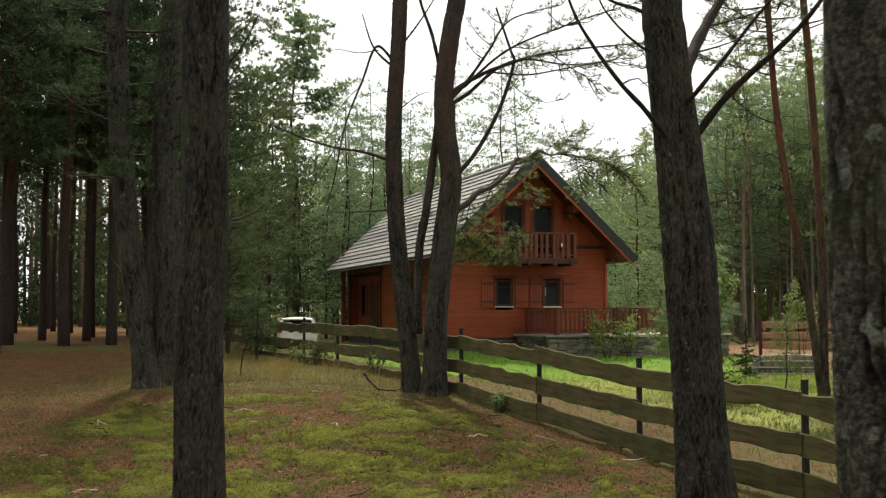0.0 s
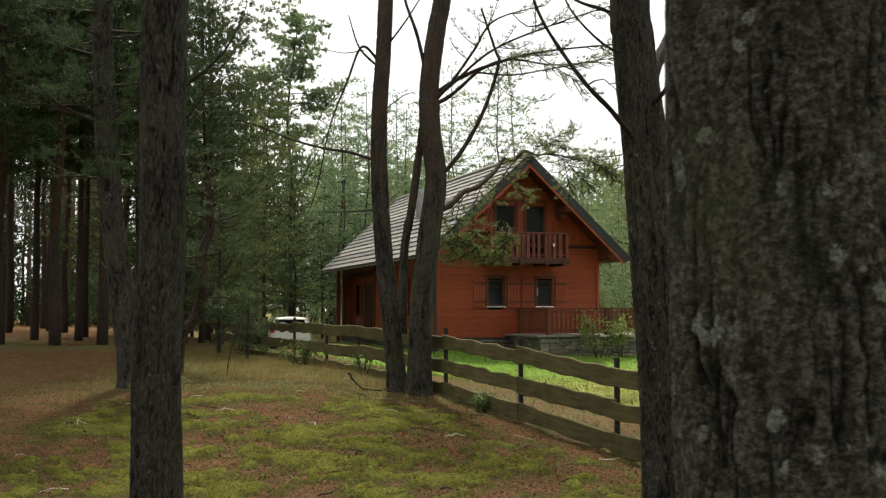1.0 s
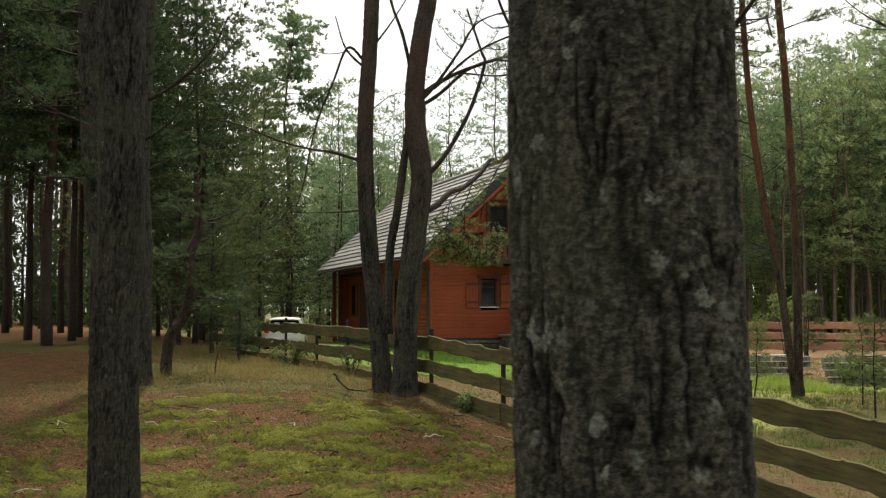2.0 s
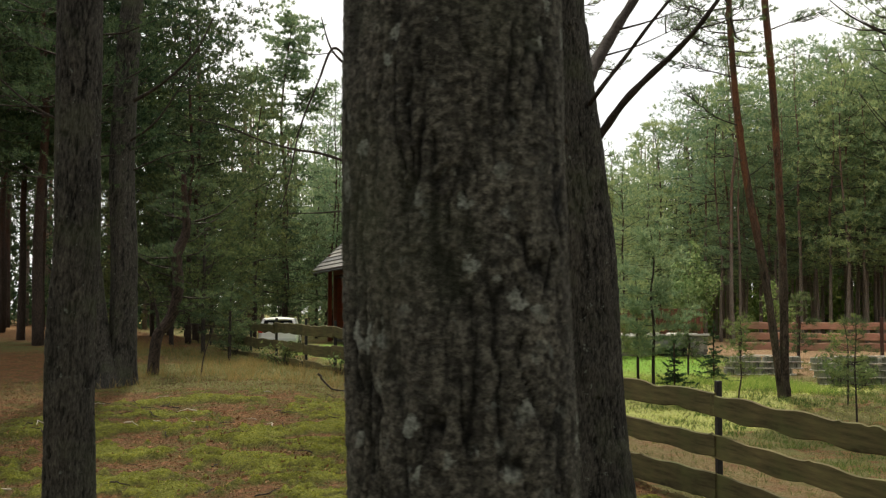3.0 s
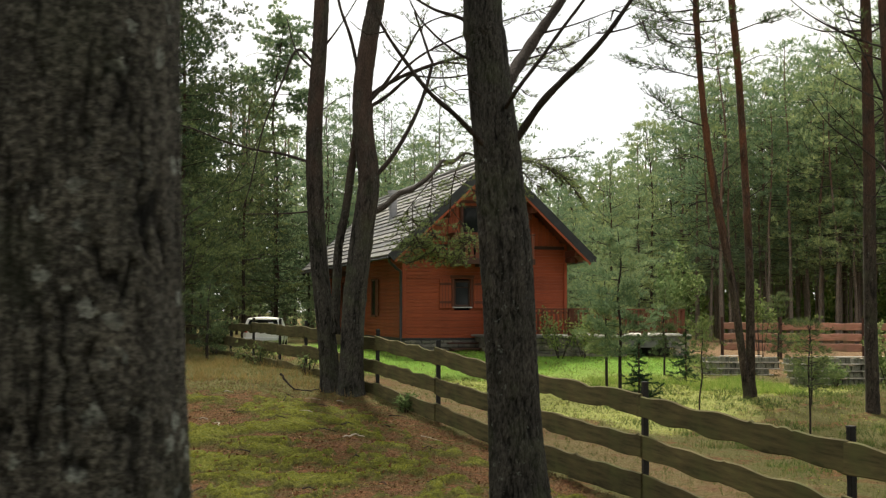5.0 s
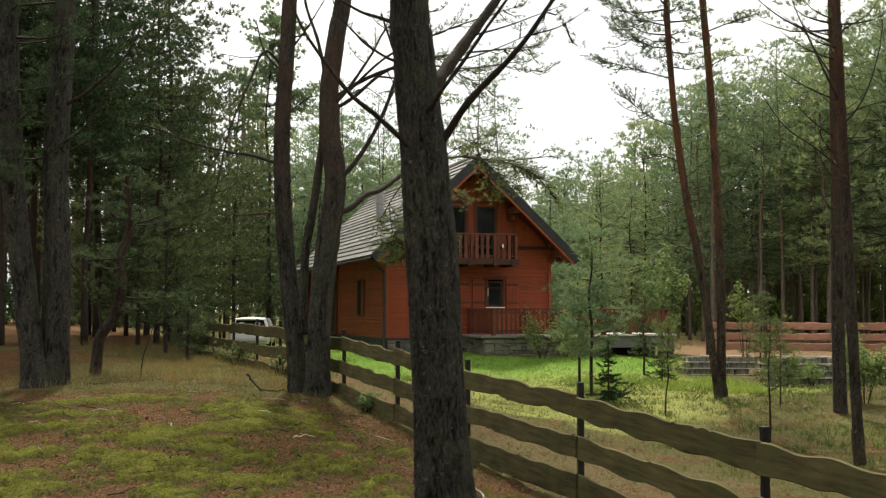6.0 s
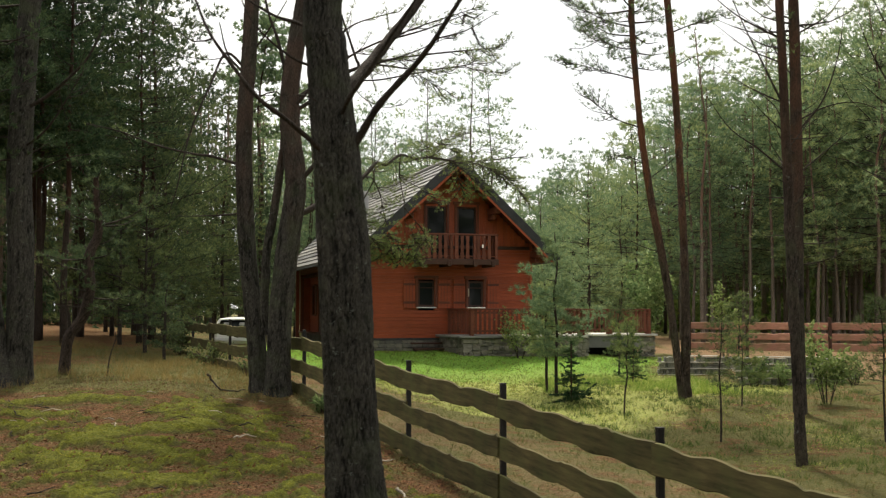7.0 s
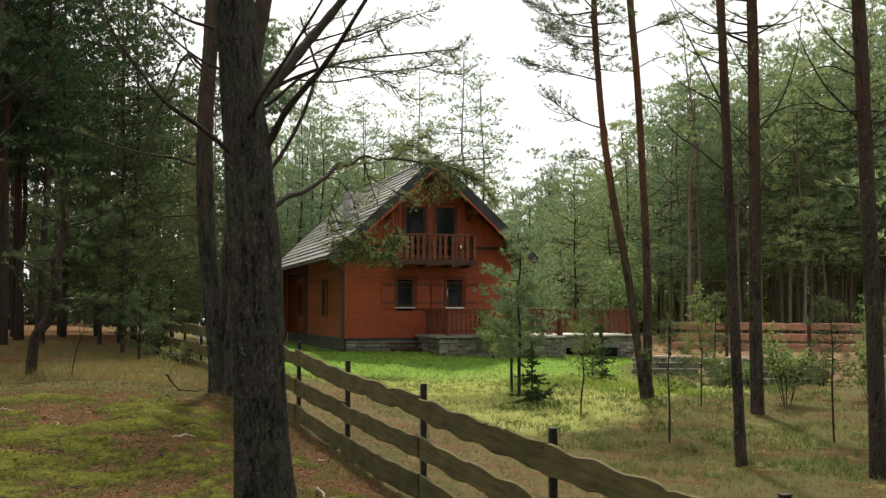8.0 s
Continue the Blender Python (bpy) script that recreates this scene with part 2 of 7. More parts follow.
M_ROOF_EDGE = stone_material("dark_roof_edge", (0.025, 0.027, 0.03), (0.05, 0.052, 0.055), 3.0, 0.5)
M_WHITE = stone_material("white_paint", (0.68, 0.68, 0.66), (0.8, 0.8, 0.79), 4, 0.4)
M_CAR = stone_material("white_car_paint", (0.70, 0.71, 0.72), (0.78, 0.79, 0.8), 2, 0.2)
M_RUBBER = stone_material("black_rubber", (0.012, 0.012, 0.012), (0.025, 0.025, 0.025), 8, 0.7)
M_METAL = stone_material("zinc_sheet", (0.35, 0.36, 0.37), (0.5, 0.5, 0.5), 5, 0.35)
M_TAIL = stone_material("red_lamp_plastic", (0.35, 0.02, 0.015), (0.42, 0.03, 0.02), 5, 0.2)
# near-black colour that stands for shade in room and niche
M_INNER_SHADE = stone_material("interior_shade", (0.012, 0.011, 0.010), (0.02, 0.018, 0.016), 5, 0.9)
mat, _n, _l, _b = shader("window_glass", 0.06, spec=0.2)
_b.inputs["Base Color"].default_value = (0.012, 0.014, 0.014, 1)
M_GLASS = mat


def ground_material():
    """Needle litter, moss, bare earth, straw and lawn, by where they grow."""
    mat, n, l, b = shader("forest_floor", 0.95, spec=0.1)
    at = n.new("ShaderNodeAttribute")
    at.attribute_name = "cover"
    sep = n.new("ShaderNodeSeparateColor")
    l.new(at.outputs["Color"], sep.inputs["Color"])
    at2 = n.new("ShaderNodeAttribute")
    at2.attribute_name = "mossy"
    fine = tex(n, l, "noise", 22, 8, rough=0.75)
    mid = tex(n, l, "noise", 2.6, 6)
    grit = tex(n, l, "noise", 90, 4, rough=0.8)
    litter = ramp(n, l, fine, [(0.3, (0.035, 0.021, 0.014)), (0.5, (0.175, 0.085, 0.04)), (0.7, (0.38, 0.21, 0.115))])
    litter = blend(n, l, 1.0, litter, ramp(n, l, mid, [(0.3, (0.7, 0.68, 0.66)), (0.7, (1.2, 1.1, 1.0))]), "MULTIPLY")
    moss = ramp(n, l, fine, [(0.3, (0.065, 0.07, 0.014)), (0.52, (0.175, 0.185, 0.028)), (0.72, (0.31, 0.315, 0.06))])
    moss = blend(n, l, 1.0, moss, ramp(n, l, mid, [(0.3, (0.6, 0.58, 0.56)), (0.65, (1.12, 1.12, 1.1))]), "MULTIPLY")
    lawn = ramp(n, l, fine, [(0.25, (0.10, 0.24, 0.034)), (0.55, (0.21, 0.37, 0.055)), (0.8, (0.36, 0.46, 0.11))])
    # rich grass and the house's shadow share this darker green
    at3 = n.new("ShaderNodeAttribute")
    at3.attribute_name = "lush_shade"
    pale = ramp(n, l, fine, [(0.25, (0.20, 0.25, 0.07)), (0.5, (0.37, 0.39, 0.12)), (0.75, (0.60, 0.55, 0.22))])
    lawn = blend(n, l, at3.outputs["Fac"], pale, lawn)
    straw = ramp(n, l, fine, [(0.25, (0.068, 0.073, 0.024)), (0.55, (0.158, 0.146, 0.053)), (0.8, (0.27, 0.23, 0.10))])
    dirt = ramp(n, l, fine, [(0.28, (0.10, 0.06, 0.032)), (0.55, (0.29, 0.185, 0.10)), (0.75, (0.50, 0.36, 0.21))])
    def ragged(fac, lo=0.75, hi=1.3):
        """Frays the edge of a patch."""
        m = n.new("ShaderNodeMath")
        m.operation = "MULTIPLY_ADD"
        l.new(fray, m.inputs[0])
        m.inputs[1].default_value = 1.1
        l.new(fac, m.inputs[2])
        return span(n, l, m.outputs[0], lo, hi)

    fray = tex(n, l, "noise", 7.0, 8, rough=0.75)
    old = ramp(n, l, fine, [(0.3, (0.04, 0.04, 0.012)), (0.55, (0.108, 0.105, 0.028)), (0.75, (0.20, 0.185, 0.055))])
    col = blend(n, l, span(n, l, fray, 0.46, 0.62, 0.0, 0.6), litter, old)
    col = blend(n, l, ragged(at2.outputs["Fac"], 0.6, 0.9), col, old)
    col = blend(n, l, ragged(at2.outputs["Fac"], 0.95, 1.3), col, moss)
    col = blend(n, l, ragged(sep.outputs["Blue"]), col, straw)
    col = blend(n, l, ragged(sep.outputs["Red"]), col, lawn)
    col = blend(n, l, ragged(sep.outputs["Green"]), col, dirt)
    l.new(col, b.inputs["Base Color"])
    hsum = n.new("ShaderNodeMath")
    hsum.operation = "ADD"
    l.new(fine, hsum.inputs[0])
    l.new(grit, hsum.inputs[1])
    bump(n, l, b, hsum.outputs[0], 1.0, 0.05)
    return mat


M_GROUND = ground_material()


# ---- mesh helpers ----
def np_mesh(name, V, F, mat, smooth=True, attrs=()):
    """A mesh from arrays of points and of faces with three or four corners."""
    me = bpy.data.meshes.new(name)
    V, F = np.asarray(V, dtype=np.float32), np.asarray(F, dtype=np.int32)
    k = F.shape[1]
    me.vertices.add(len(V))
    me.vertices.foreach_set("co", V.ravel())
    me.loops.add(F.size)
    me.loops.foreach_set("vertex_index", F.ravel())
    me.polygons.add(len(F))
    me.polygons.foreach_set("loop_start", np.arange(0, F.size, k, dtype=np.int32))
    me.polygons.foreach_set("use_smooth", np.full(len(F), smooth))
    for label, kind, data in attrs:
        at = me.attributes.new(label, kind, "POINT")
        at.data.foreach_set("value" if kind == "FLOAT" else "color", np.asarray(data, dtype=np.float32).ravel())
    me.update(calc_edges=True)
    me.validate()
    me.materials.append(mat)
    return me


def under(ob, parent):
    if parent is not None:
        ob.parent = parent
    return ob


def part_np(name, V, F, mat, parent=None, label="", smooth=True, attrs=()):
    ob = under(new(name, np_mesh(name, V, F, mat, smooth, attrs)), parent)
    return tagged(ob, label=label)


def part(name, bm, mat, parent=None, label="", smooth=False):
    me = bpy.data.meshes.new(name)
    bmesh.ops.recalc_face_normals(bm, faces=bm.faces)
    bm.to_mesh(me)
    bm.free()
    if smooth:
        for p in me.polygons:
            p.use_smooth = True
    me.materials.append(mat)
    return tagged(under(new(name, me), parent), label=label)


def empty(name, m, label, category, group="", kind=""):
    ob = new(name)
    ob.matrix_basis = m
    ob.empty_display_size = 0.2
    return tagged(ob, label, category, group, kind)


def add_box(bm, x0, x1, y0, y1, z0, z1, bev=0.0, m=None):
    vs = bmesh.ops.create_cube(bm, size=1.0)["verts"]
    for v in vs:
        v.co = Vector((x0 + (v.co.x + 0.5) * (x1 - x0), y0 + (v.co.y + 0.5) * (y1 - y0), z0 + (v.co.z + 0.5) * (z1 - z0)))
    if bev > 0:
        edges = list({e for v in vs for e in v.link_edges})
        out = bmesh.ops.bevel(bm, geom=edges, offset=bev, segments=1, affect="EDGES")
        vs = list({v for f in out["faces"] for v in f.verts} | {v for v in vs if v.is_valid})
    if m is not None:
        bmesh.ops.transform(bm, matrix=m, verts=vs)
    return vs


def box(name, x0, x1, y0, y1, z0, z1, mat, parent=None, label="", bev=0.008, m=None):
    bm = bmesh.new()
    add_box(bm, x0, x1, y0, y1, z0, z1, bev, m)
    return part(name, bm, mat, parent, label)


def rod(name, pts, radius, mat, parent=None, sides=8, label=""):
    V, F, _ = tube(np.array(pts, float), np.full(len(pts), radius), sides)
    return part_np(name, V, F, mat, parent, label)


def smooth_path(pts, step):
    """Catmull-Rom through the points, at about even steps. pts may carry a radius as last column."""
    P = np.asarray(pts, float)
    P = np.vstack([2 * P[0] - P[1], P, 2 * P[-1] - P[-2]])
    out = []
    for i in range(1, len(P) - 2):
        a, b, c, d = P[i - 1], P[i], P[i + 1], P[i + 2]
        k = max(1, int(round(np.linalg.norm((c - b)[:3]) / step)))
        t = (np.arange(k) / k)[:, None]
        out.append(0.5 * (2 * b + (c - a) * t + (2 * a - 5 * b + 4 * c - d) * t ** 2 + (3 * b - a - 3 * c + d) * t ** 3))
    out.append(P[-2][None])
    return np.vstack(out)


def tube(P, R, sides, cap=True):
    """Rings round a path. Returns points, quads and the (around, along) metres of each point."""
    n = len(P)
    T = np.gradient(P, axis=0)
    T /= np.linalg.norm(T, axis=1)[:, None] + 1e-9
    ref = np.array([1.0, 0, 0]) if abs(T[0][0]) < 0.7 else np.array([0, 1.0, 0])
    A = np.zeros_like(P)
    a = ref - T[0] * np.dot(ref, T[0])
    for i in range(n):
        a = a - T[i] * np.dot(a, T[i])
        a /= np.linalg.norm(a) + 1e-9
        A[i] = a
    B = np.cross(T, A)
    th = np.linspace(0, 2 * math.pi, sides, endpoint=False)
    N = A[:, None, :] * np.cos(th)[None, :, None] + B[:, None, :] * np.sin(th)[None, :, None]
    V = P[:, None, :] + N * R[:, None, None]
    i = np.arange(n - 1)[:, None] * sides
    j = np.arange(sides)[None, :]
    k = (j + 1) % sides
    F = np.stack([i + j, i + k, i + sides + k, i + sides + j], -1).reshape(-1, 4)
    V = V.reshape(-1, 3)
    if cap:
        V = np.vstack([V, P[:1], P[-1:]])
        c0, c1 = n * sides, n * sides + 1
        jj, kk = j.ravel(), k.ravel()
        F = np.vstack([F, np.stack([kk, jj, np.full(sides, c0), np.full(sides, c0)], -1) * 1, np.stack([jj + (n - 1) * sides, kk + (n - 1) * sides, np.full(sides, c1), np.full(sides, c1)], -1)])
    s = np.concatenate([[0], np.cumsum(np.linalg.norm(np.diff(P, axis=0), axis=1))])
    return V, F, (N, th, s)


def quads_to_tris(F):
    F = np.asarray(F)
    t = np.vstack([F[:, [0, 1, 2]], F[:, [0, 2, 3]]])
    return t[(t[:, 0] != t[:, 1]) & (t[:, 1] != t[:, 2]) & (t[:, 0] != t[:, 2])]


def join(parts_):
    Vs, Fs, off = [], [], 0
    for V, F in parts_:
        Vs.append(V)
        Fs.append(np.asarray(F) + off)
        off += len(V)
    return np.vstack(Vs), np.vstack(Fs)


def noise2(u, v, seed=0):
    """Smooth value noise on arrays, one lump to the unit."""
    G = np.random.default_rng(300 + seed).random((256, 256))
    u, v = u + 512.3, v + 512.7
    i, j = np.floor(u).astype(int), np.floor(v).astype(int)
    a, b = u - i, v - j
    a, b = a * a * (3 - 2 * a), b * b * (3 - 2 * b)
    i0, i1, j0, j1 = i % 256, (i + 1) % 256, j % 256, (j + 1) % 256
    return (G[i0, j0] * (1 - a) + G[i1, j0] * a) * (1 - b) + (G[i0, j1] * (1 - a) + G[i1, j1] * a) * b


def fbm(u, v, octaves=4, seed=0, gain=0.5):
    out, amp, tot = 0.0, 1.0, 0.0
    for k in range(octaves):
        out = out + amp * noise2(u * 2 ** k, v * 2 ** k, seed + 17 * k)
        tot += amp
        amp *= gain
    return out / tot


def bark_trunk(name, pts, parent, mat, step=0.03, sides=96, cw=0.05, ch=0.16, depth=0.014, seed=1, flare=0.0, label="", knots=0.025, dense=None, crack_w=0.075, flake=1.0, lift=1.1, fissure=0.35):
    """A trunk or limb along pts (x, y, z, radius) with scaly plates, wandering furrows, knots and a flared foot."""
    S = smooth_path(pts, step)
    if dense is not None:
        keep = ((S[:, 2] > dense[0]) & (S[:, 2] < dense[1])) | (np.arange(len(S)) % 16 == 0)
        keep[-1] = True
        S = S[keep]
    P, R = S[:, :3], S[:, 3].copy()
    s = np.concatenate([[0], np.cumsum(np.linalg.norm(np.diff(P, axis=0), axis=1))])
    if flare:
        R *= 1 + flare * np.exp(-s / 0.28)
    V, F, (N, th, s) = tube(P, R, sides)
    n = len(P)
    TH, SS = np.meshgrid(th, s)
    # around, in metres, counted from the back so that the seam faces away
    U = np.angle(np.exp(1j * (TH + math.pi / 2))) * float(np.mean(R))
    wu = 0.9 * (fbm(U / cw * 0.7, SS / ch * 1.2, 3, seed) - 0.5)
    a1 = fbm(U / cw * 0.85 + wu, SS / ch * 0.36, 3, seed + 1, 0.6)
    fur = np.clip(np.abs(a1 - 0.5) / crack_w, 0, 1)
    fur = fur * fur * (3 - 2 * fur)
    a2 = fbm(U / cw * 1.5 + wu + 40, SS / ch * 1.3, 3, seed + 2, 0.6)
    crack = np.clip(np.abs(a2 - 0.5) / 0.05, 0, 1)
    open_ = np.clip((noise2(U / cw * 0.5, SS / ch * 0.6, seed + 3) - 0.25) * 2.2, 0, 1)
    lay = fbm((U / cw * 2.1 + wu) * flake, SS / ch * 3.4 * flake, 4, seed + 4, 0.6) * 9
    scale_ = (np.floor(lay) + np.clip((lay - np.floor(lay)) * 4.0, 0, 1)) / 9
    grit = fbm(U / cw * 7, SS / ch * 9, 2, seed + 6) - 0.5
    rng = np.random.default_rng(seed + 5)
    low = sum(rng.uniform(-1, 1) * np.sin(k * TH + rng.uniform(0, 6) + SS * rng.uniform(-1.2, 1.2)) for k in (2, 3, 4, 5))
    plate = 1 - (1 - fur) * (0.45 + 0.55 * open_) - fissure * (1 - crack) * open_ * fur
    h = depth * (plate - 0.8 + lift * (scale_ - 0.5) + 0.4 * grit) + 0.012 * low * np.mean(R) / 0.2
    for _k in range(max(1, int(s[-1] / 1.3))):
        a0, s0, w0 = rng.uniform(0, 6.28), rng.uniform(0, s[-1]), rng.uniform(0.05, 0.11)
        dd = (np.angle(np.exp(1j * (TH - a0))) * np.mean(R)) ** 2 + (SS - s0) ** 2 * 0.6
        h += knots * np.exp(-dd / w0 ** 2)
    V[: n * sides] += (N * h[..., None]).reshape(-1, 3)
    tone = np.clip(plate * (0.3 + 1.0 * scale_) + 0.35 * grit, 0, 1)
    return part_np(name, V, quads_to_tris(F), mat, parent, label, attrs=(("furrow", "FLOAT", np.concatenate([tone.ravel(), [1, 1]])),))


def wood_np(name, polys, mat, parent, sides=5, step=0.12, label=""):
    """Thin limbs and twigs, joined. polys: lists of (x, y, z, radius)."""
    out = []
    for pts in polys:
        S = smooth_path(pts, step)
        V, F, _ = tube(S[:, :3], S[:, 3], sides, sides > 3)
        out.append((V, quads_to_tris(F)))
    V, F = join(out)
    ob = part_np(name, V, F, mat, parent, label, attrs=(("furrow", "FLOAT", np.full(len(V), 0.8)),))
    return tagged(ob, kind="stuff") if len(polys) > 1 else ob


def blades(C, D, length, width, n, spread, rng):
    """Fans of slender triangles: n at each place of C, about the ways D."""
    m = len(C)
    C, D = np.repeat(C, n, 0), np.repeat(D, n, 0)
    W = D + spread * rng.normal(size=(m * n, 3))
    W /= np.linalg.norm(W, axis=1)[:, None] + 1e-9
    side = np.cross(W, rng.normal(size=W.shape))
    side /= np.linalg.norm(side, axis=1)[:, None] + 1e-9
    ln = length * rng.uniform(0.6, 1.25, (m * n, 1))
    wd = width * rng.uniform(0.7, 1.3, (m * n, 1))
    b = C + 0.12 * length * rng.normal(size=C.shape)
    V = np.stack([b - side * wd * 0.5, b + side * wd * 0.5, b + W * ln], 1).reshape(-1, 3)
    return V, np.arange(m * n * 3).reshape(-1, 3)


def twig_spray(path, rng, per_m=7, reach=0.55, droop=-0.05, start=0.3):
    """Side twigs along a limb: returns twig lines and tuft places with their ways."""
    S = smooth_path([(*p[:3], 0) for p in path], 0.1)[:, :3]
    s = np.concatenate([[0], np.cumsum(np.linalg.norm(np.diff(S, axis=0), axis=1))])
    total = s[-1]
    lines, C, D = [], [], []
    k = max(2, int(total * per_m))
    for q in np.sort(rng.uniform(start, 1.0, k)):
        i = min(len(S) - 2, int(np.searchsorted(s, q * total)))
        p, t = S[i], S[i + 1] - S[i]
        t = t / (np.linalg.norm(t) + 1e-9)
        sd = np.cross(t, (0, 0, 1.0)) * rng.choice([-1, 1]) + 0.45 * rng.normal(size=3)
        w = 0.75 * t + 0.7 * sd + np.array((0, 0, droop))
        w /= np.linalg.norm(w)
        ln = reach * rng.uniform(0.45, 1.15) * (1.15 - 0.5 * q)
        mid = p + w * ln * 0.55 + np.array((0, 0, -0.04))
        tip = p + w * ln + np.array((0, 0, 0.1 * ln))
        lines.append([(*p, 0.011), (*mid, 0.008), (*tip, 0.004)])
        for f in np.linspace(0.25, 1.0, max(2, int(ln / 0.065))):
            C.append(p + (tip - p) * f + 0.03 * rng.normal(size=3))
            D.append(w + np.array((0, 0, 0.5)))
    C.append(S[-1])
    D.append(S[-1] - S[-2])
    D = np.array(D)
    D /= np.linalg.norm(D, axis=1)[:, None] + 1e-9
    return lines, np.array(C), D


# ---- lie of the land ----
FENCE_A, FENCE_B = 9.9, 0.42  # the fence runs along x = FENCE_A - FENCE_B * y


def fence_x(y):
    return FENCE_A - FENCE_B * y


def fence_z(y):
    return np.interp(y, (0, 8, 13.4, 16.8, 19.6, 22.8, 28, 45), (-0.8, -0.62, -0.42, -0.24, -0.02, 0.22, 0.42, 0.5))


def ease(x):
    x = np.clip(x, 0, 1)
    return x * x * (3 - 2 * x)


H_X, H_Y, H_TURN = 0.085, 38.0, 18.0  # the house's near left corner and turn
H_W, H_L, H_MID = 5.8, 13.9, 2.85


def house_uv(x, y):
    c, s = math.cos(radians(H_TURN)), math.sin(radians(H_TURN))
    return (x - H_X) * c + (y - H_Y) * s, -(x - H_X) * s + (y - H_Y) * c


def land(x, y):
    """Height of the ground, without its small unevenness."""
    x, y = np.asarray(x, float), np.asarray(y, float)
    d = (x - fence_x(y)) / math.hypot(1, FENCE_B)
    zf = fence_z(y)
    bank = np.interp(y, (8, 13, 17, 23, 28), (0.36, 0.32, 0.28, 0.12, 0.04))
    left = zf + bank * ease((-d - 0.2) / 2.6)
    right_far = np.interp(y, (0, 8, 17.6, 20, 24, 26, 32, 40, 60, 120), (-0.85, -0.7, -0.42, -0.38, -0.12, 0.0, 0.02, 0.26, 0.42, 0.5))
    right = zf + (right_far - zf) * ease((d - 0.2) / 4.0)
    left = left + 0.42 * ease((y - 25.5) / 8) * ease((-5.0 - x) / 5.0)
    z = np.where(d < 0, left, right)
    u, v = house_uv(x, y)
    du = np.maximum(np.maximum(-0.5 - u, u - 4.5), 0)
    dv = np.maximum(np.maximum(-1.0 - v, v - 13), 0)
    pad = 1 - ease(np.hypot(du, dv) / 6.0)
    return z + (np.maximum(z, 0.56) - z) * pad


def covers(x, y):
    """How much lawn, bare earth, straw and moss grows at a place."""
    d = (x - fence_x(y)) / math.hypot(1, FENCE_B)
    n1 = noise2(x / 2.2, y / 2.2, 1)
    mixn = fbm(x / 1.5, y / 1.5, 5, 2, 0.62)
    patch = 0.64 * fbm(x / 0.62 + 2.0 * mixn, y / 0.62, 4, 31, 0.6) + 0.36 * fbm(x / 0.2, y / 0.2, 3, 33, 0.6)
    left = ease((-d - 0.1) / 0.5)
    lawn = (1 - left) * ease((d - 1.5 + 3.0 * (mixn - 0.5)) / 1.8) * ease((y - 19.5 + 7 * (mixn - 0.5)) / 4.5) * ease((50 - y) / 8) * ease((9.5 + 0.12 * (y - 24) + 3.2 * ease((y - 25.5) / 2.5) * ease((33 - y) / 3) - x + 3 * (n1 - 0.5)) / 3.5)
    dirt = (1 - left) * ease((2.6 - np.abs(d - 1.4) * 1.5 + 5.0 * (mixn - 0.5)) / 1.4) * ease((30 - y) / 6) * 0.42
    sand = ease((x - 9.5 + 2 * (n1 - 0.5)) / 2) * ease((y - 31.0) / 2.0) * ease((76 - y) / 8) * ease((mixn - 0.25) / 0.25)
    dirt = np.maximum(dirt, sand)
    edge = np.maximum(ease((x + 7.0 + 3 * mixn) / 3.0), ease((y - 29) / 4) * ease((patch - 0.35) / 0.2))
    straw = (1 - left) * (0.35 + 0.5 * ease((patch - 0.36) / 0.2)) + left * ease((y - 20.0 + 6 * (mixn - 0.5)) / 4) * ease((46 - y) / 14) * edge * 0.85
    lawn = np.maximum(lawn, (1 - left) * 0.3 * ease((mixn - 0.52) / 0.12) * ease((d - 2.5) / 2) * ease((27 - y) / 5) * ease((y - 12) / 3))
    moss = left * ease((patch - 0.478) / 0.14) * (1 - 0.75 * ease((y - 17.5) / 7)) * (0.25 + 0.75 * ease((x + 6.0 + 2 * n1) / 3.0))
    moss = np.maximum(moss * (0.12 + 0.88 * ease((-d - 0.25) / 1.1)), left * 0.2 * ease((patch - 0.38) / 0.1) * (1 - ease((y - 22) / 6)))
    return lawn, dirt, straw, moss


def lush_shade_mask(x, y):
    """Where the lawn is rich green, with the house's shade put into its colour, rather than pale."""
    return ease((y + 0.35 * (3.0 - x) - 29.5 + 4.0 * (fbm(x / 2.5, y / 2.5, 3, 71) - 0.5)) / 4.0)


def mounded(moss):
    """How far a patch of moss swells into a cushion."""
    return ease((moss - 0.25) / 0.5)


def cushion(x, y):
    return 0.05 + 0.13 * (fbm(x / 0.34, y / 0.34, 4, 8, 0.6) - 0.3)


def surface(x, y):
    """Height of the ground with its small unevenness and moss."""
    moss = covers(x, y)[3]
    z = land(x, y) + 0.16 * (fbm(x / 3.0, y / 3.0, 5, 5, 0.5) - 0.5) + 0.05 * (noise2(x / 0.3, y / 0.3, 7) - 0.5)
    return z + mounded(moss) * cushion(x, y)


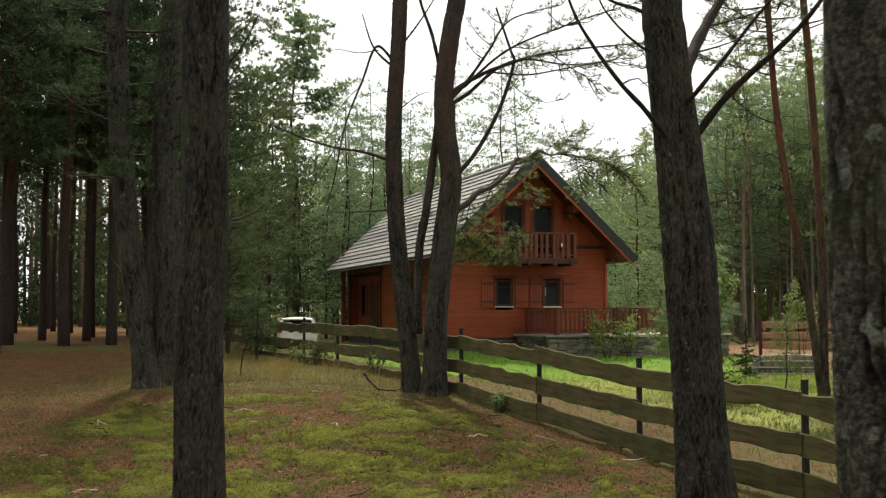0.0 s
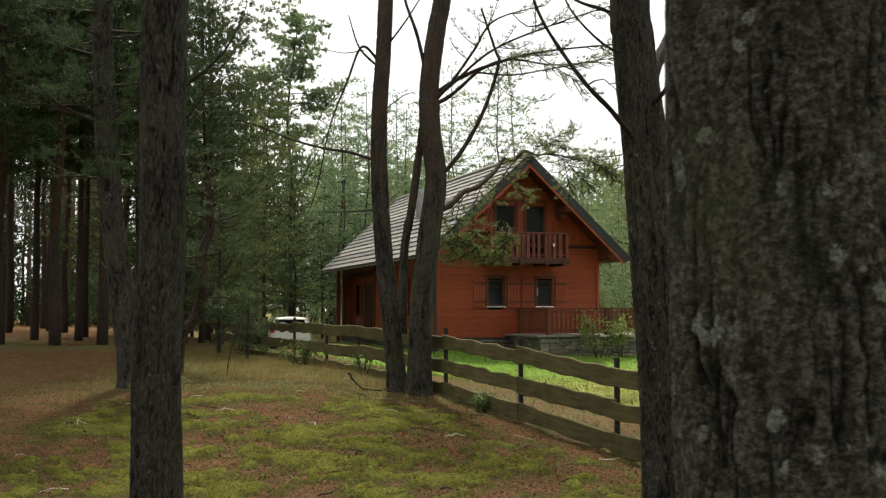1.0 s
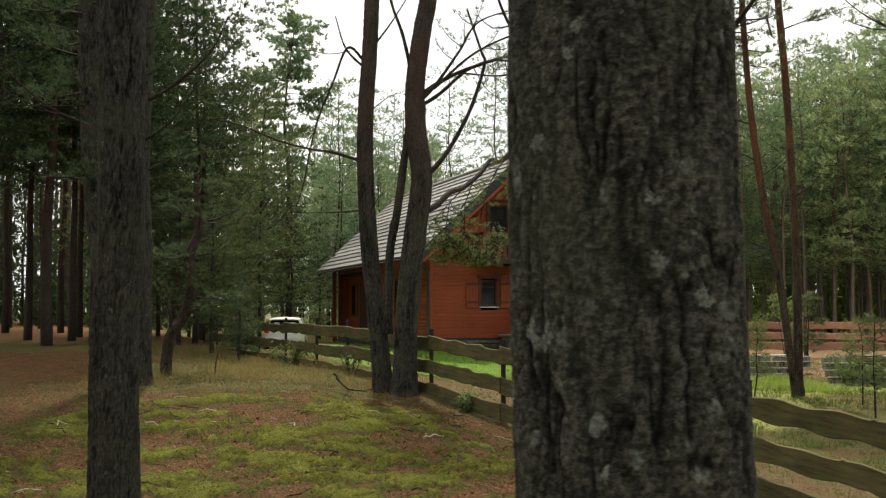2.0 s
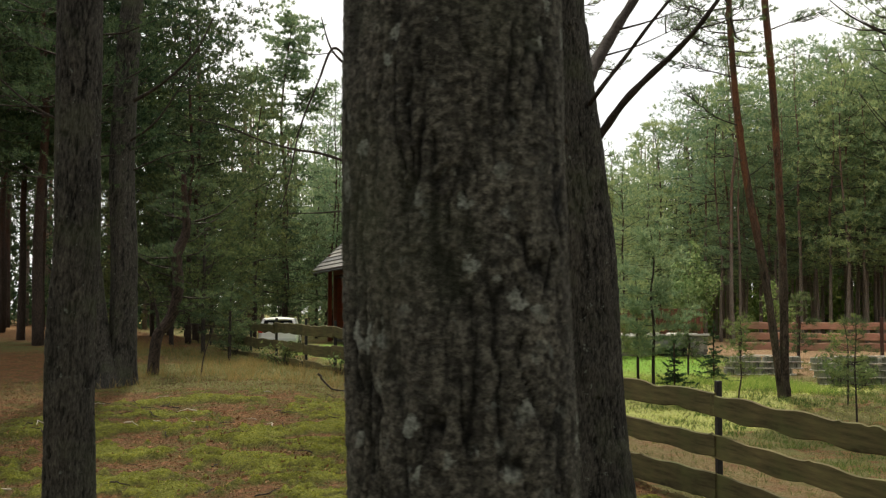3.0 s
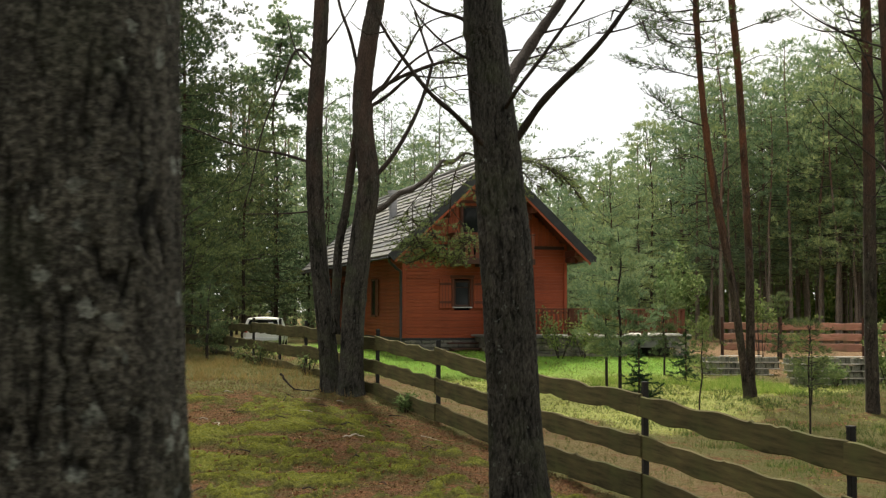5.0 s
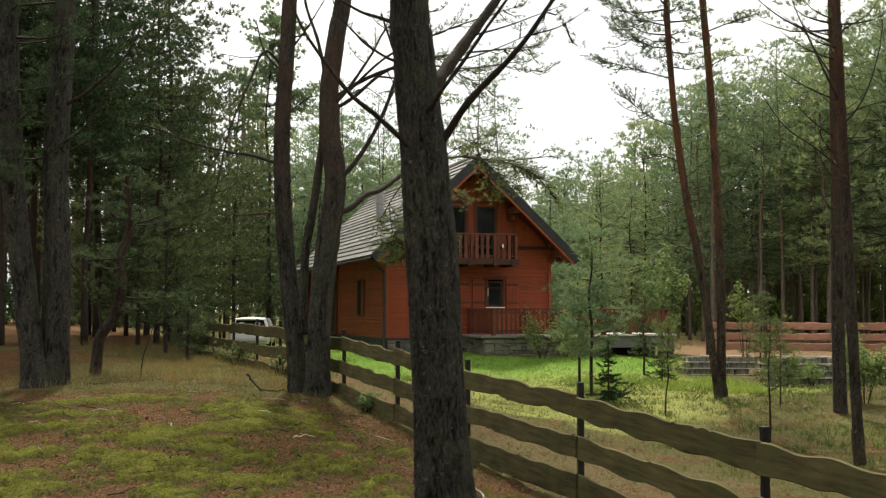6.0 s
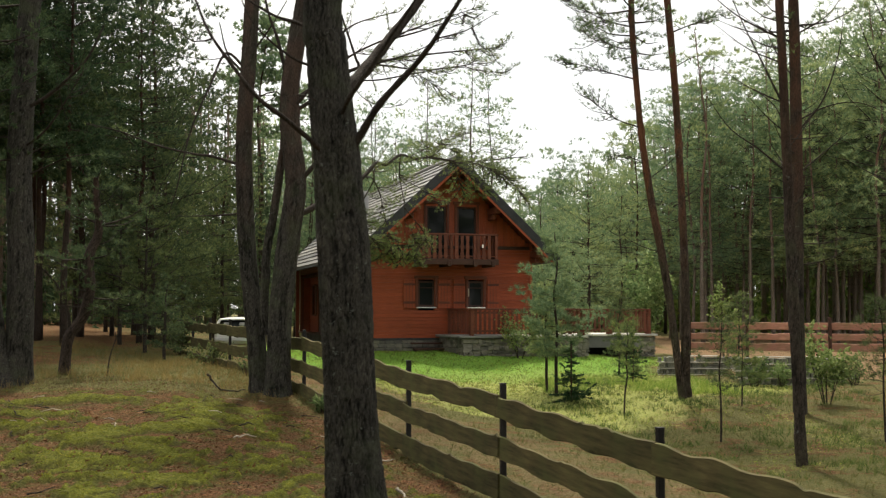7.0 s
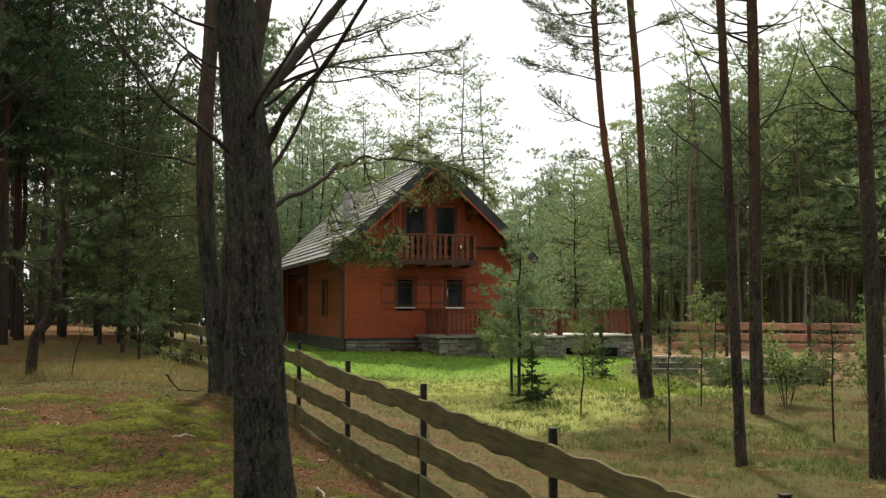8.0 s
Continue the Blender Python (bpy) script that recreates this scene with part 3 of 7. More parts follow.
def build_ground():
    def axis(lo, fine_lo, fine_hi, hi, step):
        a = list(np.arange(fine_lo, fine_hi, step))
        s = step
        while a[-1] < hi:
            s *= 1.3
            a.append(a[-1] + s)
        s = step
        b = []
        x = fine_lo
        while x > lo:
            s *= 1.3
            x -= s
            b.append(x)
        return np.array(b[::-1] + a)

    far = axis(-300, 9.5, 31, 1500, 0.072)
    near = axis(-300, -5.5, 9.4, 9.3, 0.15)
    rows = np.concatenate([near[near < 9.45], far[far >= 9.5]])
    X, Y = np.meshgrid(axis(-900, -8, 12.5, 900, 0.072), rows)
    lawn, dirt, straw, moss = covers(X, Y)
    Z = land(X, Y) + 0.16 * (fbm(X / 3.0, Y / 3.0, 5, 5, 0.5) - 0.5) + 0.05 * (noise2(X / 0.3, Y / 0.3, 7) - 0.5)
    Z += mounded(moss) * cushion(X, Y)
    ny, nx = X.shape
    i, j = np.arange(ny - 1)[:, None] * nx, np.arange(nx - 1)[None, :]
    F = np.stack([i + j, i + j + 1, i + nx + j + 1, i + nx + j], -1).reshape(-1, 4)
    V = np.stack([X, Y, Z], -1).reshape(-1, 3)
    cover = np.stack([lawn, dirt, straw, np.ones_like(lawn)], -1).reshape(-1, 4)
    ob = part_np("ground", V, F, M_GROUND, attrs=(("cover", "FLOAT_COLOR", cover), ("mossy", "FLOAT", moss.ravel()), ("lush_shade", "FLOAT", lush_shade_mask(X, Y).ravel())))
    tagged(ob, "forest floor of needles and moss turning to lawn", "ground", kind="structure")


build_ground()


# ---- the house ----
def gable_top(u):
    """Underside height of the roof over the gable at u."""
    return 6.94 - abs(u - H_MID) * 0.93


def build_house():
    house = empty("house", pose(H_X, H_Y, 0, 0, 0, H_TURN), "red-stained timber cabin with grey tiled gable roof and a balcony", "house")
    base = 1.0
    # plinth
    bm = bmesh.new()
    add_box(bm, 0.03, H_W - 0.03, 0.03, H_L - 0.03, -0.3, base - 0.05, 0.02)
    part("plinth", bm, M_PLINTH, house, "grey plinth darkened for shade")
    bm = bmesh.new()
    for a in ((-0.03, H_W + 0.03, -0.03, 0.03), (-0.03, 0.03, 0.03, H_L), (H_W - 0.03, H_W + 0.03, 0.03, H_L)):
        add_box(bm, a[0], a[1], a[2], a[3], base - 0.06, base, 0.0)
    part("drip_rail", bm, M_ROOF_EDGE, house, "blue-grey drip rail over the plinth")
    rng = np.random.default_rng(19)
    face = new("plinth_stones")
    face.parent = house
    z = 0.42
    while z < base - 0.1:
        h = min(rng.uniform(0.10, 0.17), base - 0.07 - z)
        a = 0.04
        while a < H_W - 0.06:
            w = min(rng.uniform(0.16, 0.4), H_W - 0.04 - a)
            bm = bmesh.new()
            add_box(bm, a + 0.005, a + w - 0.005, 0.0 - rng.uniform(0.0, 0.022), 0.05, z + 0.005, z + h - 0.005, 0.018)
            for v in bm.verts:
                v.co += Vector(rng.normal(size=3) * 0.005)
            part("stone", bm, M_STONE, face)
            a += w
        z += h

    # gable wall with its openings: (u0, u1, z0, z1)
    win_a, win_b = (1.77, 2.34, 2.05, 2.92), (3.53, 4.07, 2.05, 2.92)
    door_a, door_b = (2.06, 2.75, 3.66, 5.46), (3.14, 3.82, 3.66, 5.46)
    openings = (win_a, win_b, door_a, door_b)
    for side, v0, v1 in (("front", 0.0, 0.16), ("back", H_L - 0.16, H_L)):
        wall = new("gable_wall")
        wall.parent = house
        wall.location = (0, v0, 0)
        z, h = base, 0.116
        while z < 4.05:
            z1 = z + h - 0.004
            half = max(0.0, (6.94 - (z1 + 0.02)) / 0.93)
            lo, hi = max(0.0, H_MID - half), min(H_W, H_MID + half)
            cuts = [(lo, hi)]
            if side == "front":
                for a, b, c, d in openings:
                    if c - 0.01 < z1 and z < d + 0.01:
                        cuts = [q for p, r in cuts for q in ((p, min(r, a)), (max(p, b), r)) if q[1] - q[0] > 0.01]
            for a, b in cuts:
                if b - a > 0.06:
                    box("board", a, b, 0.0, v1 - v0, z, z1, M_RED, wall, bev=0.006)
            z += h
        # upright boards in the peak
        za = z + 0.003
        for k in range(45):
            a, b = k * 0.13, min(H_W, k * 0.13 + 0.126)
            top = min(gable_top(a), gable_top(b)) - 0.02
            low = za
            if side == "front":
                for q in (door_a, door_b):
                    if a < q[1] and b > q[0]:
                        low = q[3]
                        if a < q[0] - 0.01 or b > q[1] + 0.01:
                            aa, bb = (a, q[0]) if a < q[0] - 0.01 else (q[1], b)
                            if bb - aa > 0.02:
                                box("upright_board", aa, bb, 0.0, v1 - v0, za, low - 0.002, M_RED, wall, bev=0.004)
            if a < H_W - 0.03 and top - low > 0.08:
                box("upright_board", a, b, 0.0, v1 - v0, low, top, M_RED, wall, bev=0.004)
    # near-black panel standing in for the unlit room behind the openings
    bm = bmesh.new()
    add_box(bm, 1.6, 4.15, 0.9, 1.0, base, 5.6, 0.0)
    part("room_partition", bm, M_INNER_SHADE, house, "near-black panel standing in for the shade inside the cabin")
    bm = bmesh.new()
    add_box(bm, 0.2, H_W - 0.2, 0.17, H_L - 0.2, 3.4, 3.6, 0.0)
    part("upper_floor", bm, M_RED_DARK, house)

    # long side walls; the near one steps back behind a roofed porch
    for u0, u1, va, vb in ((0.0, 0.14, 0.17, 8.0), (0.4, 0.54, 8.15, H_L - 0.17), (H_W - 0.14, H_W, 0.17, H_L - 0.17)):
        wall = new("side_wall")
        wall.parent = house
        z, h = base, 0.12
        while z < (4.3 if u0 != 0.4 else 3.38):
            bm = bmesh.new()
            add_box(bm, u0, u1, va, vb, z, z + h - 0.006, 0.012)
            part("board", bm, M_RED, wall)
            z += h
    wall = new("return_wall")
    wall.parent = house
    for k in range(17):
        box("board", 0.0, 0.54, 8.01, 8.14, base + k * 0.145, base + k * 0.145 + 0.139, M_RED, wall, bev=0.006)
    box("porch_floor", -0.1, 0.39, 8.16, H_L, base - 0.06, base, M_BROWN, house, "dark plank porch floor")
    box("porch_ceiling", 0.0, 0.39, 8.16, H_L, 3.37, 3.395, M_BROWN, house)
    for u in (-0.045, H_W - 0.065):
        box("corner_post", u, u + 0.11, -0.05, 0.06, base, gable_top(0) - 0.02, M_RED, house, bev=0.01)
    for v in (8.16, 13.6):
        box("porch_post", -0.06, 0.1, v, v + 0.16, base + 0.002, 4.1, M_RED_DARK, house)
    box("porch_plate", -0.061, 0.101, 8.34, 13.58, 3.5, 3.7, M_RED_DARK, house)
    # door and windows of the long side
    door = box("side_door", 0.355, 0.4, 10.2, 11.2, base + 0.02, 3.0, M_BROWN, house, "dark brown plank door")
    box("door_frame", 0.33, 0.4, 10.1, 10.198, base + 0.01, 3.1, M_RED_DARK, door)
    box("door_frame", 0.33, 0.4, 11.202, 11.3, base + 0.01, 3.1, M_RED_DARK, door)
    for v, uw in ((3.7, 0.0), (12.2, 0.4)):
        w = box("side_window", uw - 0.03, uw, v, v + 0.6, 1.75, 3.0, M_GLASS, house, "narrow dark side window")
        for a, b in ((v - 0.08, v), (v + 0.6, v + 0.68)):
            box("window_frame", uw - 0.06, uw, a, b, 1.68, 3.07, M_RED_DARK, w)
        for a, b in ((1.68, 1.75), (3.0, 3.07)):
            box("window_frame", uw - 0.06, uw, v, v + 0.6, a, b, M_RED_DARK, w)
        box("shutter", uw - 0.05, uw - 0.01, v - 0.42, v - 0.09, 1.72, 3.03, M_RED_DARK, w)

    # windows of the gable
    def window(o, shutters, sill):
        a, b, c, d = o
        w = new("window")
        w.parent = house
        w.location = ((a + b) / 2, 0, c)
        hw, hh = (b - a) / 2, d - c
        for x0, x1, z0, z1 in ((-hw, -hw + 0.06, 0, hh), (hw - 0.06, hw, 0, hh), (-hw + 0.06, hw - 0.06, 0, 0.06), (-hw + 0.06, hw - 0.06, hh - 0.06, hh)):
            box("window_frame", x0, x1, 0.02, 0.1, z0, z1, M_BROWN, w, bev=0.004)
        box("pane", -hw + 0.06, hw - 0.06, 0.06, 0.075, 0.06, hh - 0.06, M_GLASS, w, bev=0)
        if sill:
            box("window_sill", -hw - 0.06, hw + 0.06, -0.07, 0.03, -0.05, -0.01, M_WHITE, w, "white window sill")
            box("transom", -hw + 0.06, hw - 0.06, 0.045, 0.06, hh * 0.72, hh * 0.72 + 0.03, M_BROWN, w)
        for x0, x1 in ((-hw - 0.1, -hw - 0.01), (hw + 0.01, hw + 0.1)):
            box("casing", x0, x1, -0.028, 0.0, -0.01, hh + 0.08, M_RED_DARK, w)
        box("casing", -hw - 0.14, hw + 0.14, -0.032, 0.0, hh + 0.08, hh + 0.18, M_RED_DARK, w)
        for x0, x1 in shutters:
            s = box("shutter", x0, x1, -0.06, -0.03, -0.06, hh + 0.05, M_RED, w, "red plank shutter folded open")
            for q in range(1, 4):
                xx = x0 + (x1 - x0) * q / 4
                box("batten", xx - 0.006, xx + 0.006, -0.066, -0.06, -0.05, hh + 0.04, M_RED_DARK, s, bev=0)
            for zz in (0.1, hh - 0.16):
                box("ledge", x0 + 0.01, x1 - 0.01, -0.08, -0.066, zz, zz + 0.08, M_RED_DARK, s, bev=0.003)
        return w

    window(win_a, ((-0.82, -0.4), (0.4, 0.82)), True)
    wb = window(win_b, ((-0.82, -0.4), (0.4, 0.82)), True)
    box("thermometer", -0.3, -0.26, -0.09, -0.08, 0.35, 0.62, M_DRY, wb, "pale thermometer strip", bev=0.003)
    for o in (door_a, door_b):
        window(o, (), False)
    box("beam", 0.0, H_W, -0.05, 0.0, 4.02, 4.13, M_BROWN, house, "dark tie beam across the gable")

    # balcony
    balc = new("balcony")
    balc.parent = house
    b0, b1, bv = 1.5, 4.27, -0.98
    z0 = 3.58
    for k in range(7):
        v0 = bv + k * 0.14
        box("floor_plank", b0, b1, v0, v0 + 0.134, z0, z0 + 0.04, M_BROWN, balc, bev=0.004)
    for u in (b0 + 0.12, b0 + 1.0, b0 + 1.9, b1 - 0.25):
        box("joist", u, u + 0.13, bv - 0.08, 0.0, z0 - 0.2, z0 - 0.004, M_BROWN, balc)
    box("fascia", b0 - 0.02, b1 + 0.02, bv - 0.045, bv - 0.004, z0 - 0.14, z0 + 0.05, M_BROWN, balc)
    for u0, u1, v0, v1 in ((b0, b1, bv, bv + 0.09), (b0, b0 + 0.09, bv + 0.095, -0.01), (b1 - 0.09, b1, bv + 0.095, -0.01)):
        box("handrail", u0 - 0.02, u1 + 0.02, v0 - 0.02, v1, z0 + 0.84, z0 + 0.9, M_RED_DARK, balc)
        box("bottom_rail", u0, u1, v0 + 0.02, v1, z0 + 0.12, z0 + 0.17, M_RED_DARK, balc)

    def baluster(u, v, along):
        bm = bmesh.new()
        w = 0.062
        prof = [(w, 0.06), (w, 0.2), (w * 0.72, 0.32), (w, 0.48), (w * 0.7, 0.62), (w, 0.75), (w, 0.84)]
        ring = [(-a, z) for a, z in prof] + [(a, z) for a, z in prof[::-1]]
        f = [bm.verts.new((u + a, v, z0 + z) if along else (u, v + a, z0 + z)) for a, z in ring]
        k = [bm.verts.new((u + a, v + 0.025, z0 + z) if along else (u + 0.025, v + a, z0 + z)) for a, z in ring]
        m = len(prof)
        for q in range(m - 1):
            for s, flip in ((f, False), (k, True)):
                face = (s[q], s[q + 1], s[2 * m - 2 - q], s[2 * m - 1 - q])
                bm.faces.new(face[::-1] if flip else face)
        for q in range(2 * m):
            bm.faces.new((f[q], k[q], k[(q + 1) % (2 * m)], f[(q + 1) % (2 * m)]))
        part("baluster", bm, M_RED_DARK, balc)

    for q in range(13):
        if q not in (5, 9):
            baluster(b0 + 0.19 + q * 0.19, bv - 0.006, True)
    for u in (b0 + 0.0, b0 + 1.11, b0 + 1.92, b1 - 0.1):
        box("newel", u, u + 0.1, bv, bv + 0.08, z0 + 0.04, z0 + 0.84, M_RED_DARK, balc)
    for q in range(4):
        for u in (b0 + 0.02, b1 - 0.06):
            baluster(u, bv + 0.25 + q * 0.2, False)
    box("balcony_lamp", b0 + 2.2, b0 + 2.25, bv - 0.05, bv - 0.02, z0 + 0.42, z0 + 0.54, M_WHITE, balc, "small white lamp")

    # roof: deck, courses of tiles, barge boards, rafters, purlins
    v0, v1, run = -1.05, 15.1, 3.6
    slope = math.atan(0.93)
    ln = run / math.cos(slope)
    for sgn in (-1, 1):
        roof = new("roof_slope")
        roof.parent = house
        # local: x along the ridge, y down the slope, z out of it
        turn = Matrix.Translation((H_MID, v0, 7.02)) @ Matrix(((0, sgn * math.cos(slope), sgn * math.sin(slope), 0), (1, 0, 0, 0), (0, -math.sin(slope), math.cos(slope), 0), (0, 0, 0, 1)))
        roof.matrix_basis = turn
        length = v1 - v0
        box("roof_deck", 0, length, 0.02, ln, -0.07, 0.0, M_RED_DARK, roof, bev=0)
        rows = 17
        pitch = ln / rows
        for k in range(rows):
            seg = 84
            xs = np.linspace(-0.02, length + 0.02, seg + 1)
            wave = 0.012 * np.abs(np.sin(xs / 0.3 * math.pi)) + 0.004 * np.random.default_rng(k + 50).normal(size=seg + 1)
            y0, y1 = k * pitch - 0.03, (k + 1) * pitch
            rowz = [(y0, 0.012), (y1, 0.055), (y1, 0.004)]
            V = np.concatenate([np.stack([xs, np.full(seg + 1, y), z_ + wave * (1 if z_ > 0.01 else 0)], -1) for y, z_ in rowz])
            i = np.arange(seg)
            F = np.concatenate([np.stack([i + r * (seg + 1), i + 1 + r * (seg + 1), i + 1 + (r + 1) * (seg + 1), i + (r + 1) * (seg + 1)], -1) for r in range(2)])
            part_np("tile_course", V, F, M_ROOF, roof, smooth=False)
        for x in (-0.05, length):
            box("barge_board", x, x + 0.05, 0.0, ln + 0.02, -0.22, 0.06, M_ROOF_EDGE, roof, bev=0.006)
        box("verge_trim", -0.045, -0.02, 0.05, ln, -0.3, -0.225, M_RED, roof)
        for k in range(16):
            x = 0.2 + k * (length - 0.4) / 15
            box("rafter", x - 0.04, x + 0.04, 0.1, ln - 0.05, -0.19, -0.072, M_RED_DARK, roof)
        box("gutter", 0, length, ln + 0.01, ln + 0.11, -0.06, 0.0, M_ROOF_EDGE, roof, "dark grey eaves gutter", bev=0.02)
    rod("ridge_cap", [(H_MID, v0 - 0.02, 7.05), (H_MID, 4, 7.055), (H_MID, v1 + 0.02, 7.05)], 0.09, M_ROOF, house, 10)
    for u in (-0.05, 1.4, H_MID, 4.3, H_W + 0.05):
        zt = gable_top(u) - 0.18 if abs(u - H_MID) > 0.1 else 6.68
        box("purlin", u - 0.09, u + 0.09, v0 + 0.12, 0.0, zt - 0.22, zt, M_RED_DARK, house, bev=0.015)
        box("purlin_knee", u - 0.08, u + 0.08, v0 + 0.5, 0.0, zt - 0.42, zt - 0.225, M_RED_DARK, house, bev=0.04)
    # downpipe from the eaves to the corner
    rod("downpipe", [(-0.72, -0.9, 3.58), (-0.66, -0.7, 3.5), (-0.25, -0.12, 3.28), (-0.11, -0.08, 3.2), (-0.1, -0.08, 2.0), (-0.1, -0.08, 0.75), (-0.16, -0.16, 0.62)], 0.05, M_ROOF_EDGE, house, 10, "dark grey downpipe")
    # vent pipe and roof window on the lit slope
    rod("flue", [(1.2, 6.0, 5.3), (1.2, 6.0, 5.9), (1.2, 6.0, 6.42)], 0.16, M_METAL, house, 14, "pale metal flue")
    rod("flue_cap", [(1.2, 6.0, 6.45), (1.2, 6.0, 6.49), (1.2, 6.0, 6.53)], 0.22, M_METAL, house, 14)
    skylight = new("roof_window")
    skylight.parent = house
    cs, sn = math.cos(slope), math.sin(slope)
    skylight.matrix_basis = Matrix.Translation((H_MID, v0, 7.02)) @ Matrix(((0, -cs, -sn, 0), (1, 0, 0, 0), (0, -sn, cs, 0), (0, 0, 0, 1)))
    box("pane", 4.7, 5.1, 1.6, 2.2, 0.08, 0.11, M_GLASS, skylight, bev=0)
    for a, b, c, d in ((4.62, 4.7, 1.52, 2.28), (5.1, 5.18, 1.52, 2.28), (4.7, 5.1, 1.52, 1.6), (4.7, 5.1, 2.2, 2.28)):
        box("window_frame", a, b, c, d, 0.03, 0.13, M_METAL, skylight)
    for v in (14.6,):
        for u in (-0.1, H_W - 0.1):
            box("porch_post", u, u + 0.16, v, v + 0.16, 0.2, gable_top(0) - 0.02, M_RED_DARK, house)
        box("porch_beam", -0.1, H_W + 0.06, v, v + 0.16, gable_top(0) - 0.018, gable_top(0) + 0.16, M_RED_DARK, house)
    # plank step by the wall
    steps = empty("wooden_step", house.matrix_basis @ pose(1.45, -0.75, 0), "dark plank step standing on the lawn at the plinth", "step")
    for k, z_ in ((0, 0.62), (1, 0.8)):
        for q in range(2):
            box("plank", 0.0, 1.1, k * 0.3 + q * 0.14, k * 0.3 + q * 0.14 + 0.13, z_, z_ + 0.06, M_BROWN, steps)
    for u in (0.06, 0.98):
        box("stringer", u, u + 0.05, 0.02, 0.56, 0.45, 0.618, M_BROWN, steps)
    return house


def build_terrace():
    u0, um, u1, v0, vb, z = 2.9, 6.8, 9.95, -2.75, -0.95, 1.12
    m = pose(H_X, H_Y, 0, 0, 0, H_TURN)
    t = empty("terrace", m, "raised stone terrace with pale slab edge beside the cabin", "terrace")
    slab = new("slab")
    slab.parent = t
    for k in range(6):
        a = u0 - 0.55 + k * 0.73
        box("paving_slab", a, a + 0.72, v0 - 0.1, -0.06, z - 0.07, z, M_CONCRETE if k < 3 else M_DECK, slab, bev=0.01)
    for k in range(4):
        a = um + 0.03 + k * 0.82
        box("paving_slab", a, a + 0.81, vb - 0.1, 1.8, z - 0.07, z, M_DECK, slab, bev=0.01)
    wall = new("stone_wall")
    wall.parent = t
    rng = np.random.default_rng(4)

    def course(ua, ub, za, zb, along_u, fixed):
        zz = za
        while zz < zb - 0.03:
            h = min(rng.uniform(0.09, 0.17), zb - zz)
            a = ua
            while a < ub - 0.02:
                w = min(rng.uniform(0.12, 0.34), ub - a)
                d = rng.uniform(0.0, 0.035)
                bm = bmesh.new()
                if along_u:
                    add_box(bm, a + 0.003, a + w - 0.003, fixed - d, fixed + 0.2, zz + 0.003, zz + h - 0.003, 0.016)
                else:
                    add_box(bm, fixed - d, fixed + 0.2, a + 0.003, a + w - 0.003, zz + 0.003, zz + h - 0.003, 0.016)
                for v in bm.verts:
                    v.co += Vector(rng.normal(size=3) * 0.011)
                part("stone", bm, M_STONE, wall)
                a += w
            zz += h

    course(u0 - 0.4, um, -0.1, z - 0.07, True, v0)
    course(v0 + 0.22, -0.06, 0.1, z - 0.07, False, u0 - 0.4)
    course(v0 + 0.22, vb, -0.1, z - 0.07, False, um - 0.2)
    course(um + 0.02, 7.3, -0.2, z - 0.07, True, vb)
    course(u1 - 0.45, u1 + 0.1, -0.25, z - 0.07, True, vb)
    box("lintel", 7.31, u1 - 0.46, vb - 0.03, vb + 0.22, 0.66, z - 0.075, M_CONCRETE, t, "grey concrete lintel over the niche")
    # the niche's shade is put into its near-black back wall
    box("niche_back", 7.2, u1 + 0.05, vb + 1.3, vb + 1.45, -0.3, z - 0.075, M_INNER_SHADE, t, "back wall of the niche, near-black for its shade")
    box("mortar_core", u0, um - 0.22, v0 + 0.21, v0 + 0.4, -0.3, z - 0.08, M_CONCRETE, t)
    box("niche_ledge", 7.0, u1 + 0.9, vb - 0.6, vb - 0.12, -0.15, 0.14, M_DECK, t, "pale concrete ledge at the ground")
    # railing
    def bay(a, b, fixed, along_u):
        rail = empty("railing", m, "dark red board railing standing on the terrace", "railing", "terrace railings")
        def bx(name, p, q, off, th, za, zb, mat=M_RED_DARK):
            if along_u:
                box(name, p, q, fixed + off, fixed + off + th, za, zb, mat, rail, bev=0.005)
            else:
                box(name, fixed + off, fixed + off + th, p, q, za, zb, mat, rail, bev=0.005)
        bx("handrail", a, b, -0.03, 0.13, z + 0.82, z + 0.87)
        bx("bottom_rail", a + 0.1, b - 0.1, 0.02, 0.05, z + 0.12, z + 0.18)
        bx("middle_rail", a + 0.1, b - 0.1, 0.02, 0.05, z + 0.7, z + 0.75)
        for p in (a, b - 0.1):
            bx("post", p, p + 0.1, 0.0, 0.1, z, z + 0.82)
        k = max(2, int((b - a - 0.2) / 0.15))
        for q in range(k):
            p = a + 0.11 + q * (b - a - 0.22) / k
            bx("board", p, p + 0.085, -0.006, 0.019, z + 0.06, z + 0.81)
    bay(v0 + 0.14, -0.08, u0 - 0.12, False)
    for a, b in ((u0 - 0.12, 4.85), (4.86, um - 0.12)):
        bay(a, b, v0 + 0.02, True)
    bay(v0 + 0.14, vb - 0.04, um - 0.24, False)
    for a, b in ((um + 0.05, 8.35), (8.36, u1 - 0.05)):
        bay(a, b, vb + 0.02, True)
    bay(vb + 0.14, 1.6, u1 - 0.16, False)
    return t


build_house()
build_terrace()


